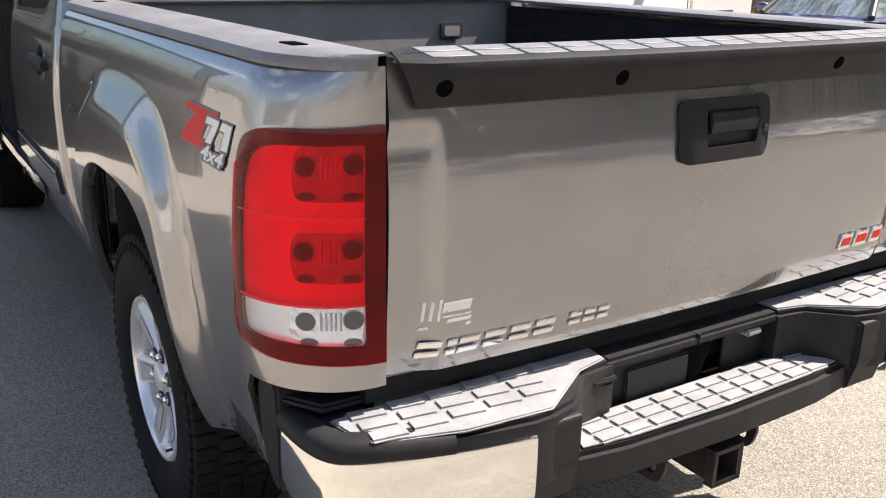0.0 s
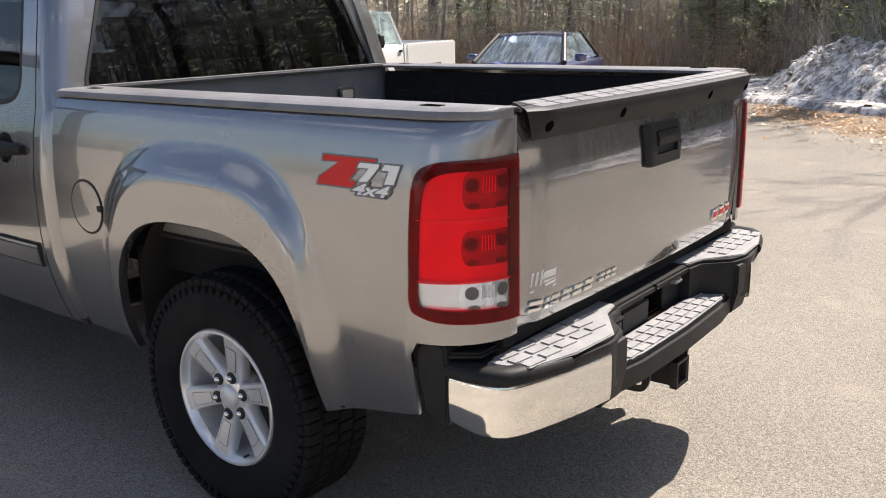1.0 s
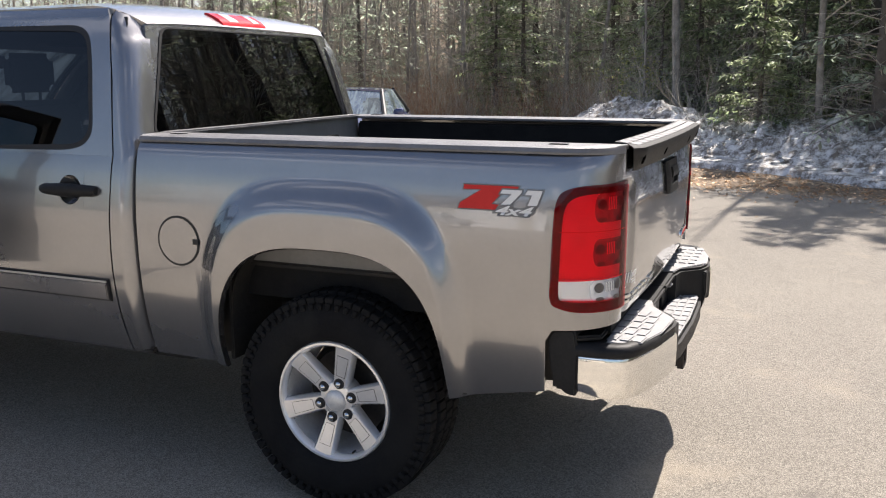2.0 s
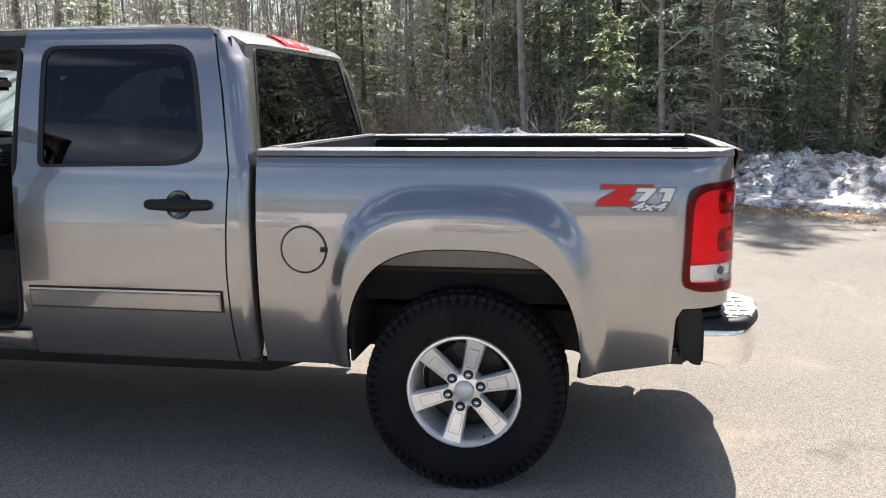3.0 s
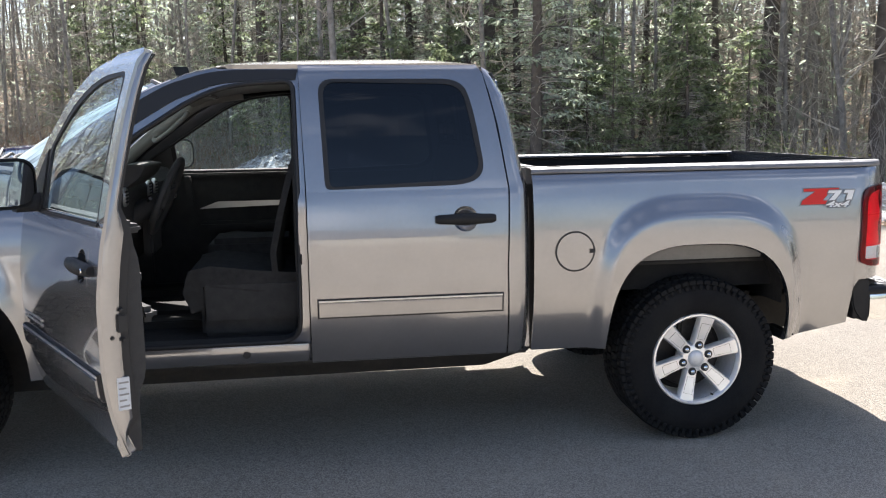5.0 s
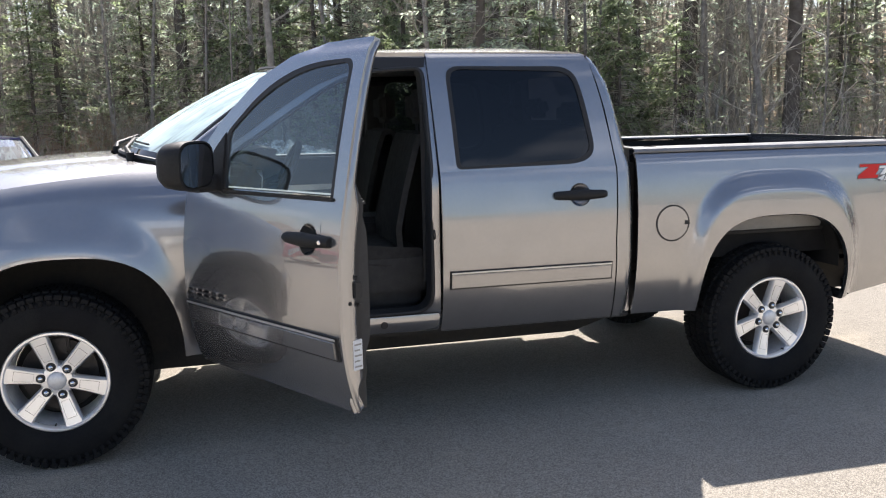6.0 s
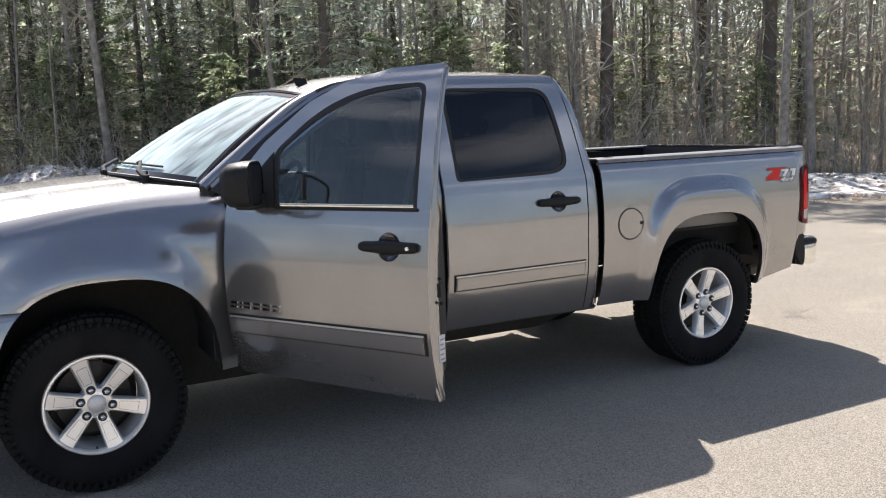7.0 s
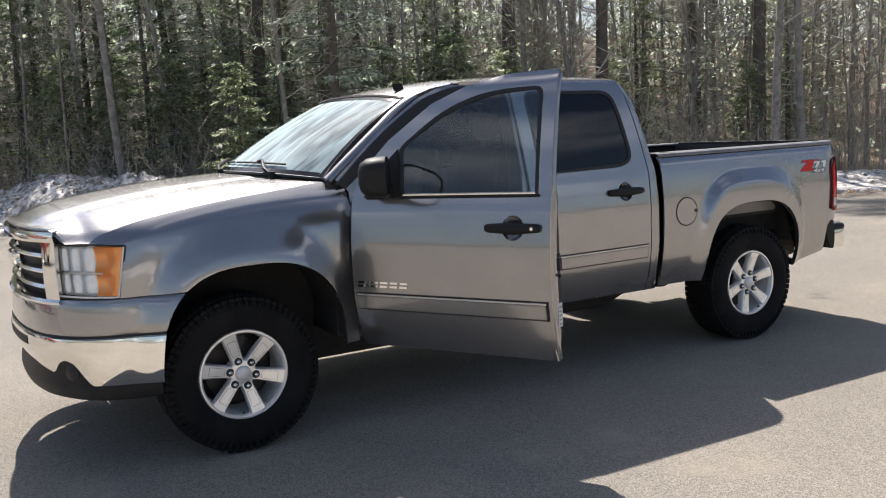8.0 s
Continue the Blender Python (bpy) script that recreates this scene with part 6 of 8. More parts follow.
def front_fender(sg, parent):
    n, cx, half, z0, rise = 2.7, -3.572, 0.482, 0.42, 0.545
    xs = {-3.012 - 0.075 * k / 6 for k in range(7)} | {-4.056 - 0.112 * k / 6 for k in range(7)}
    xs |= {cx - half * math.copysign(abs(math.cos(a)) ** (2 / n), math.cos(a)) for a in [math.pi * (k + 0.5) / 60 for k in range(60)]}
    low_rows, top_rows, edge = [], [], []

    def skin_y(x, z):
        taper = 0.06 * step01(-4.0, -4.40, x) ** 1.2 + 0.012 * step01(-4.0, -4.2, x)
        return FENDER_W(z) + front_flare(x, z) - taper

    for x in sorted(xs, reverse=True):
        low = 0.478 if x > -3.3 else 0.872
        za = arch(cx, half, z0, rise, n, x)
        zb, zl = max(low, za), 1.110
        if za > 0:
            edge.append((x, max(za, 0.48)))
        # the front end leans along the lamp's edge
        lean = lambda z: x - step01(-4.09, -4.168, x) * (1.11 - z) * 0.17
        low_rows.append([Vector((lean(z), sg * skin_y(x, z), z)) for z in [zb + (zl - zb) * k / 36 for k in range(37)]])
    for x in sorted(xs | {-4.168 - 0.143 * k / 12 for k in range(1, 13)}, reverse=True):
        zl = 1.110 if x >= -4.168 else LAMP_TOP(x) + 0.003
        ys, zs = SEAM_Y(x), SEAM_Z(x)
        bottom = skin_y(x, zl) if x >= -4.168 else min(skin_y(x, zl), path_y(x) + 0.004)
        turn_z = max(zl, zs - 0.075)
        row = []
        for k in range(7):
            z = zl + (turn_z - zl) * k / 6
            row.append(Vector((x, sg * (skin_y(x, z) if x >= -4.168 else bottom), z)))
        a = Vector((abs(row[-1].y), turn_z))
        b = Vector((ys + (a.x - ys) * 0.62, zs - 0.016 - 0.2 * (zs - turn_z)))
        c = Vector((ys, zs))
        for k in range(1, 13):
            u = k / 12
            p = a * (1 - u) ** 2 + b * 2 * u * (1 - u) + c * u * u
            row.append(Vector((x, sg * p.x, p.y)))
        row.append(Vector((x, sg * (ys - 0.002), zs - 0.02)))
        top_rows.append(row)
    bm = grid(low_rows)
    grid(top_rows, bm=bm)
    part("front_fender", thicken(bm, (0, sg, 0), 0.008), PAINT, parent, "grey front fender with flared arch")
    lip = grid([[Vector((x, sg * (FENDER_W(z) + front_flare(x, z) - d), z - e)) for d, e in ((0.002, 0), (0.012, 0.006), (0.034, 0.003))] for x, z in edge])
    part("arch_lip", face_to(lip, (0, 0, -1)), PAINT, parent)
    tub = []
    for k in range(25):
        a = math.pi * k / 24
        tub.append([Vector((cx - 0.485 * math.copysign(abs(math.cos(a)) ** 0.75, math.cos(a)), sg * y, 0.52 + 0.46 * abs(math.sin(a)) ** 0.75)) for y in (0.95, 0.75, 0.52)])
    liner = grid(tub)
    grid([[Vector((cx - 0.485 + 0.97 * i / 8, sg * 0.52, z)) for z in (0.55, 0.70, 0.85, 1.0)] for i in range(9)], bm=liner)
    part("wheel_liner", thicken(liner, (0, sg, -0.5), 0.006), DARK, parent)


def wrap_band(prof, sg, low=None):
    """A band round the nose whose end follows the wheel arch; prof: (stand-off, height); low(y) lifts its lower edge."""
    path = nose_path(-3.88)
    z_top, z_end = prof[0][1], prof[-1][1]
    rows = []
    for p, q in path:
        row = []
        for o, z in prof:
            if low is not None:
                z = z_top - (z_top - z) * (z_top - low(p.y)) / (z_top - z_end)
            x, y = p.x, p.y
            if x > -4.15:
                e = arch_front(z)
                x = e + (x + 3.88) * (-4.15 - e) / (-4.15 + 3.88)
                y = path_y(x)
            row.append(Vector((x + q.x * o, sg * (y + q.y * o + front_flare(x, z)), z)))
        rows.append(row)
    return grid(rows)


def nose(parent):
    # hood with a raised middle; its lip follows the nose and drops to the lamps
    lip_pts = [p for p in smooth_line([Vector(p) for p in FRONT_LINE], 8)][::-1]
    lead = lambda y: float(np.interp(y, [p.y for p in lip_pts], [p.x for p in lip_pts]))
    lip_z = lambda y: 1.202 - 0.072 * step01(0.70, 0.80, y) + 0.012 * (1 - (y / 0.74) ** 2) * (1 if y < 0.74 else 0)
    back = curve_through((0, 0.25, 0.55, 0.79, 0.83), (-3.435, -3.41, -3.325, -3.155, -3.11))
    mid = curve_through((-4.60, -4.54, -4.46, -4.36, -4.13, -3.79, -3.5, -3.1), (1.205, 1.232, 1.266, 1.296, 1.334, 1.372, 1.388, 1.398))
    rows = []
    for u in np.linspace(-1, 1, 73):
        a, row = abs(u), []
        y0 = a * 0.862
        x0, x1 = max(lead(y0), -4.6) + 0.002, back(a * 0.83)
        for k in range(49):
            f = (k / 48) ** 1.6
            x = x0 + (x1 - x0) * f
            ys, zs = SEAM_Y(x), SEAM_Z(x)
            fall = 0.75 * a**3.4 + 0.25 * a
            dome = 1 - fall - 0.10 * step01(0.46, 0.58, a) * (1 - a) / 0.5
            z = zs + (mid(x) - zs) * max(0.0, dome)
            z = z + (lip_z(y0) - z) * (1 - step01(-0.01, 0.10 + 0.03 * a, x - x0)) ** 1.3
            row.append(Vector((x, u * (0.862 + (ys - 0.003 - 0.862) * step01(0.0, 0.06, x - x0)), z)))
        lip = row[0]
        row.insert(0, lip + Vector((0.004, 0, -0.008)))
        row.insert(0, lip + Vector((0.035, 0, -0.014)))
        rows.append(row)
    part("hood", thicken(grid(rows), (0, 0, 1), 0.012), PAINT, parent, "sunlit grey hood")
    chrome_low = lambda y: float(np.interp(y, (0.0, 0.42, 0.60, 0.655, 0.675, 0.70, 0.735, 0.77, 0.80, 0.832, 0.842), (0.548, 0.535, 0.508, 0.500, 0.535, 0.560, 0.570, 0.555, 0.515, 0.462, 0.446)))
    for sg in (-1, 1):
        # painted fascia, chrome bumper with its lamp pocket, black air dam behind
        fas = wrap_band(((0.0, 0.869), (0.006, 0.862), (0.012, 0.83), (0.015, 0.79), (0.018, 0.745), (0.020, 0.715), (0.014, 0.698), (0.004, 0.694)), sg)
        part("front_fascia", thicken(fas, (-1, sg, 0), 0.01), PAINT, parent, "grey painted bumper fascia")
        chrome = wrap_band(((0.014, 0.686), (0.026, 0.680), (0.030, 0.650), (0.030, 0.590), (0.024, 0.530), (0.014, 0.480), (0.004, 0.448), (-0.012, 0.440)), sg, chrome_low)
        part("front_bumper", thicken(chrome, (-1, sg, 0), 0.006), CHROME, parent, "chrome front bumper")
        dark = nose_band(nose_path(-4.05), ((-0.012, 0.60), (-0.014, 0.50), (0.0, 0.448), (0.002, 0.42), (-0.008, 0.385), (-0.04, 0.370)), sg)
        part("air_dam", thicken(dark, (-1, sg, 0), 0.01), BLACK_PLASTIC, parent, "black plastic air dam")
        p, q = min(nose_path(-4.05), key=lambda pq: abs(pq[0].y - 0.74))
        fog = lathe([(0.0, 0.006), (0.030, 0.002), (0.042, -0.006), (0.046, -0.02)], 24)
        bmesh.ops.transform(fog, matrix=Matrix.Translation((p.x + 0.006, sg * p.y, 0.505)) @ Matrix.Rotation(math.atan2(q.y * sg, q.x) - math.pi / 2, 4, "Z"), verts=fog.verts)
        part("fog_lamp", fog, SEAL, parent)
        seam = wrap_band(((0.010, 0.697), (0.012, 0.680)), sg)
        part("bumper_seam", face_to(seam, (-1, sg, 0)), SEAL, parent)
        slot = nose_band([pq for pq in nose_path(-4.3) if pq[0].y < 0.44], ((0.031, 0.664), (0.0325, 0.645), (0.032, 0.622)), sg)
        part("bumper_slot", thicken(slot, (-1, sg, 0), 0.003), SEAL, parent)
        # headlamp: silver bowl, amber corner, pale rim, clear cover
        run = nose_path(-4.168, 0.0, 0.725, 24)

        def lamp_at(p, q, k, o):
            z = LAMP_LOW(p.x) + (LAMP_TOP(p.x) - LAMP_LOW(p.x)) * k
            dx = step01(-4.30, -4.168, p.x) * (LAMP_END(z) + 4.168)
            return Vector((p.x + dx + q.x * o, sg * (path_y(p.x + dx) + q.y * o if dx else p.y + q.y * o), z))

        bowl = grid([[lamp_at(p, q, k / 6, -0.042) for k in range(7)] for p, q in run])
        lamp = part("headlight", thicken(bowl, (-1, sg, 0), 0.008), LAMP_SILVER, parent, "clear headlight with amber corner marker")
        cover = part("lamp_cover", face_to(grid([[lamp_at(p, q, k / 8, 0.003) for k in range(9)] for p, q in run]), (-1, sg, 0)), LENS_CLEAR, lamp)
        cover.visible_shadow = False
        sel = [pq for pq in run if pq[0].x > -4.305]
        amber = grid([[lamp_at(p, q, 0.02 + 0.96 * k / 12, -0.010 - 0.020 * abs(math.sin(math.pi * (k / 12) * 2)) ** 0.7 * step01(-4.18, -4.26, p.x)) for k in range(13)] for p, q in sel])
        part("amber_marker", thicken(amber, (-1, sg, 0), 0.012), AMBER, lamp, "amber side marker")
        end = min(run, key=lambda pq: -pq[0].x)
        rim = [lamp_at(*end, k / 8, 0.0) for k in range(8, -1, -1)] + [lamp_at(p, q, 0.0, 0.0) for p, q in run]
        part("lamp_rim", tube(rim, 0.0055, 6), DECAL_WHITE, lamp, "pale moulded lamp rim")
        for k0, k1 in ((0.06, 0.42), (0.50, 0.94)):
            facet = grid([[lamp_at(p, q, k0 + (k1 - k0) * k / 4, -0.030 + 0.007 * math.sin(5 * (p.y - 0.73) / 0.13 * math.pi) * (0.4 + 0.6 * math.sin(math.pi * k / 4))) for k in range(5)] for p, q in run if p.x < -4.29])
            part("lamp_reflector", face_to(facet, (-1, sg, 0)), LAMP_SILVER, lamp)
        bar = grid([[lamp_at(p, q, k, -0.008) for k in (0.45, 0.475)] for p, q in run if -4.43 < p.x < -4.265])
        part("lamp_divider", thicken(bar, (-1, sg, 0), 0.012), TRIM_SILVER, lamp)
        outline = [lamp_at(p, q, 1.0, 0.0) for p, q in run[::-1]] + [lamp_at(*end, k / 6, -0.0) for k in range(5, 0, -1)] + [lamp_at(p, q, 0.0, 0.0) for p, q in run]
        c = sum(outline, Vector()) / len(outline)
        part("lamp_edge", ring_tube([v + (v - c).normalized() * 0.008 for v in outline], 0.005, 6), SEAL, lamp)
    # grille: chrome surround, dark back, five bright bars
    run = [pq for pq in nose_path(-4.40, 0.004) if pq[0].y <= 0.75]
    full = [(Vector((p.x, -p.y)), Vector((q.x, -q.y))) for p, q in run] + [(p, q) for p, q in run[::-1][1:]]
    mesh = grid([[Vector((p.x - q.x * 0.05, p.y - q.y * 0.05, z)) for z in (0.85, 0.95, 1.05, 1.16)] for p, q in full])
    grille = part("grille", thicken(mesh, (-1, 0, 0), 0.01), SEAL, parent, "black grille with chrome bars")
    for z in (0.925, 1.000, 1.075):
        bar = grid([[Vector((p.x - q.x * d, p.y - q.y * d, z + e)) for d, e in ((0.035, 0.012), (0.012, 0.010), (0.004, 0.0), (0.012, -0.010), (0.035, -0.012))] for p, q in full if abs(p.y) < 0.655])
        part("grille_bar", thicken(bar, (-1, 0, 0), 0.004), CHROME, grille)
    for z0, z1 in ((1.138, 1.196), (0.842, 0.872)):
        bar = grid([[Vector((p.x + q.x * d, p.y + q.y * d, z0 + (z1 - z0) * e)) for d, e in ((-0.02, 0), (0.010, 0.08), (0.016, 0.5), (0.008, 0.92), (-0.02, 1))] for p, q in full])
        part("grille_surround", thicken(bar, (-1, 0, 0), 0.004), CHROME, grille)
    for sg in (-1, 1):
        sel = [pq for pq in run if pq[0].y > 0.655]
        post = grid([[Vector((p.x + q.x * d, sg * (p.y + q.y * d), z)) for z, d in ((0.845, 0.006), (0.95, 0.012), (1.05, 0.012), (1.142, 0.008))] for p, q in sel])
        part("grille_post", thicken(post, (-1, 0, 0), 0.02), CHROME, grille)
    badge = prism(rounded([(-0.13, 0.985), (0.13, 0.985), (0.13, 1.055), (-0.13, 1.055)], 0.012), lambda a, b, d: Vector((d, a, b)), -4.56, -4.598, 0.006)
    part("grille_badge", badge, CHROME, grille, "plain chrome badge block")


def underbody(parent):
    for sg in (-1, 1):
        rail = prism(rounded([(-4.4, 0.50), (-3.52, 0.48), (-3.36, 0.30), (-0.98, 0.31), (-0.50, 0.46), (0.42, 0.47), (0.50, 0.42), (1.0, 0.46), (1.0, 0.62), (-4.4, 0.62)], 0.03), lambda a, b, d: Vector((a, sg * d, b)), 0.40, 0.50, 0.006)
        part("chassis_rail", rail, DARK, parent)
    # unseen flange hung low to keep sun off the ground under the cab
    part("far_sill_weld", box(-3.0, -0.86, 0.84, 0.88, 0.35, 0.50, 0.006), DARK, parent)
    part("rear_axle", tube([(0, -0.72, 0.394), (0, 0.72, 0.394)], 0.045, 12), DARK, parent)
    part("differential", lathe([(0.0, -0.14), (0.08, -0.13), (0.13, -0.06), (0.14, 0.0), (0.13, 0.06), (0.08, 0.13), (0.0, 0.14)], 24), DARK, parent).location = (0, 0, 0.394)
    part("front_axle", tube([(-3.645, -0.72, 0.394), (-3.645, 0.72, 0.394)], 0.04, 10), DARK, parent)
    part("engine_block", box(-4.25, -3.10, -0.38, 0.38, 0.48, 1.05, 0.05), DARK, parent)
    part("gearbox", box(-3.10, -2.0, -0.18, 0.18, 0.42, 0.60, 0.05), DARK, parent)
    part("fuel_tank", box(-2.1, -0.75, -0.42, 0.05, 0.40, 0.58, 0.04), DARK, parent)
    part("spare_wheel", lathe([(0.10, -0.09), (0.36, -0.09), (0.38, 0.0), (0.36, 0.09), (0.10, 0.09)], 32), RUBBER, parent).matrix_basis = Matrix.Translation((0.58, 0.0, 0.60)) @ Matrix.Rotation(radians(90), 4, "X")
    part("exhaust_pipe", tube(smooth_line([(-2.6, 0.25, 0.45), (-1.2, 0.30, 0.42), (-0.3, 0.35, 0.62), (0.3, 0.45, 0.60), (0.75, 0.85, 0.45)], 6), 0.035, 10), STEEL, parent)
    # filler added to stop a slit of sun between cab and bed
    part("bed_bulkhead", box(-0.842, -0.800, -0.86, 0.86, 0.52, 1.28, 0.005), DARK, parent)
    # block added under the hood so no sun leaks through its gaps
    bay = [(-4.34, 1.0), (-4.34, 1.085), (-3.95, 1.185), (-3.53, 1.245), (-3.10, 1.29), (-3.10, 1.0)]
    part("engine_bay", prism(bay, lambda a, b, d: Vector((a, d, b)), -0.80, 0.80), DARK, parent)
    part("bed_underside", box(-0.80, 0.97, -0.56, 0.56, 0.66, 0.74), DARK, parent)


for sg in (-1, 1):
    bedside(sg, truck)
    taillight(sg, truck)
    front_fender(sg, truck)
    rear_door(sg, truck)
fuel_door(truck)
z_decal(truck)
bed(truck)
tailgate(truck)
rear_bumper(truck)
hitch(truck)
cab_shell(truck)
interior(truck)
nose(truck)
underbody(truck)
for x, turn in ((0.0, 16), (-3.652, -13)):
    wheel_thing(truck, x, -1, turn)
    wheel_thing(truck, x, 1, turn)
# open driver's door, swung on its hinges; closed passenger door
HINGE = Vector((-3.006, -0.965, 0.0))
swing = Matrix.Translation((-3.058, -1.044, -0.039)) @ Matrix.Rotation(radians(-61.5), 4, "Z") @ Matrix.Rotation(radians(-0.47), 4, "Y") @ Matrix.Translation(-HINGE)
open_door = front_door(truck, -1)
open_door.name = "driver_door"
open_door.matrix_basis = swing
door_mirror(open_door, -1)
shut_door = front_door(truck, 1)
shut_door.name = "passenger_door"
door_mirror(shut_door, 1)

# ---- snow bank ----
def snow_bank():
    line = smooth_line([(-4.6, 23.5), (-4.0, 20.5), (-3.2, 17.6), (-2.3, 15.3), (-1.0, 13.8), (0.6, 12.8), (2.4, 11.7), (4.4, 10.4), (7.0, 9.0), (10.5, 7.6), (14.0, 5.6), (17.5, 2.6)], 40)
    rows = []
    for i, p in enumerate(line):
        t = (line[min(i + 1, len(line) - 1)] - line[max(i - 1, 0)]).normalized()
        nrm = Vector((-t.y, t.x)) if t.x > 0 else Vector((-t.y, t.x))
        end = min(1.0, 5.0 * min(i, len(line) - 1 - i) / len(line))
        row = []
        for k in range(65):
            u = -1 + 2 * k / 64
            q = p + nrm * (u * 1.75)
            lump = noise.fractal(Vector((q.x * 0.55, q.y * 0.55, 1.3)), 1.0, 2.0, 4)
            crag = noise.hetero_terrain(Vector((q.x * 2.3, q.y * 2.3, 4.1)), 0.7, 2.1, 5, 0.6)
            crumb = noise.turbulence(Vector((q.x * 4.5, q.y * 4.5, 2.2)), 4, True)
            body = max(0.0, 1 - abs((u - 0.17) / 0.83) ** 1.9)
            shelf = 0.15 * step01(-1.0, -0.93, u + 0.05 * lump) * step01(1.0, 0.8, u)
            h = (body ** 1.1 * (0.40 + 0.26 * step01(1.0, -1.5, q.x) + 0.18 * lump) + 0.07 * body * crag + 0.16 * (crumb - 0.45) * min(1.0, body * 3)) * end * (1 - 0.66 * step01(4.8, 8.5, q.x)) + shelf * end
            base = ground_height(q.x, q.y)
            row.append(Vector((q.x + 0.05 * noise.noise(q.to_3d() * 3), q.y + 0.10 * noise.noise(q.to_3d() * 2.7), base - 0.05 + max(0, h))))
        rows.append(row)
    bm = face_to(grid(rows), (0, 0, 1))
    ob = new("snow_bank", finish("snow_bank", bm, SNOW, 60))
    tagged(ob, "dirty melting snow bank along the edge of the lot", "snow bank", kind="stuff")
    # broken lumps on it
    lumps = bmesh.new()
    rng = random.Random(7)
    for _ in range(1500):
        p = rng.choice(line[10:-10])
        x, y = p.x + rng.gauss(0, 0.8), p.y + rng.gauss(0, 0.75)
        s = 0.02 + 0.07 * rng.random() ** 2.5
        row = min((r for r in rows), key=lambda r: (r[32].x - x) ** 2 + (r[32].y - y) ** 2)
        z = min(row, key=lambda v: (v.x - x) ** 2 + (v.y - y) ** 2).z
        vs = bmesh.ops.create_icosphere(lumps, subdivisions=1, radius=s)["verts"]
        for v in vs:
            v.co = v.co * (1 + 1.1 * noise.noise(v.co / s * 1.3 + Vector((x * 7, y * 7, 0))))
            v.co = Vector((v.co.x + x, v.co.y + y, v.co.z * 0.6 + z + s * 0.1))
    ob = new("snow_lumps", finish("snow_lumps", lumps, SNOW, 60))
    tagged(ob, "broken lumps of old grey snow on the bank", "snow", kind="stuff")


snow_bank()


# ---- raw mesh helper for plants ----
class Soup:
    """Collects triangles and quads fast."""

    def __init__(self):
        self.v, self.f = [], []

    def bar(self, pts, radii, n=4):
        first, side_way = len(self.v), None
        for i, p in enumerate(pts):
            way = (pts[min(i + 1, len(pts) - 1)] - pts[max(i - 1, 0)])
            way = way.normalized() if way.length > 1e-9 else Vector((0, 0, 1))
            if side_way is None:
                side_way = way.orthogonal().normalized()
            else:
                side_way = side_way - way * side_way.dot(way)
                side_way = side_way.normalized() if side_way.length > 1e-6 else way.orthogonal().normalized()
            up = way.cross(side_way)
            for k in range(n):
                a = k * math.tau / n
                self.v.append(p + (side_way * math.cos(a) + up * math.sin(a)) * radii[i])
        for i in range(len(pts) - 1):
            for k in range(n):
                a, b = first + i * n, first + (i + 1) * n
                self.f.append((a + k, a + (k + 1) % n, b + (k + 1) % n, b + k))

    def blade(self, p, way, up, length, width):
        s = way.cross(up)
        s = s.normalized() * width if s.length > 1e-6 else Vector((width, 0, 0))
        i = len(self.v)
        self.v += [p - s * 0.4, p + way * length * 0.5 - s, p + way * length, p + way * length * 0.5 + s]
        self.f.append((i, i + 1, i + 2, i + 3))

    def mesh(self, name, mat, smooth=False):
        me = bpy.data.meshes.new(name)
        me.from_pydata([tuple(p) for p in self.v], [], self.f)
        me.materials.append(mat)
        if smooth:
            me.polygons.foreach_set("use_smooth", [True] * len(me.polygons))
        return me


def stem_points(rng, base, height, lean, wob, n):
    pts, p = [], Vector(base)
    d = Vector((rng.gauss(0, lean), rng.gauss(0, lean), 1)).normalized()
    for i in range(n + 1):
        pts.append(p.copy())
        d = (d + Vector((rng.gauss(0, wob), rng.gauss(0, wob), 0))).normalized()
        p = p + d * (height / n)
    return pts


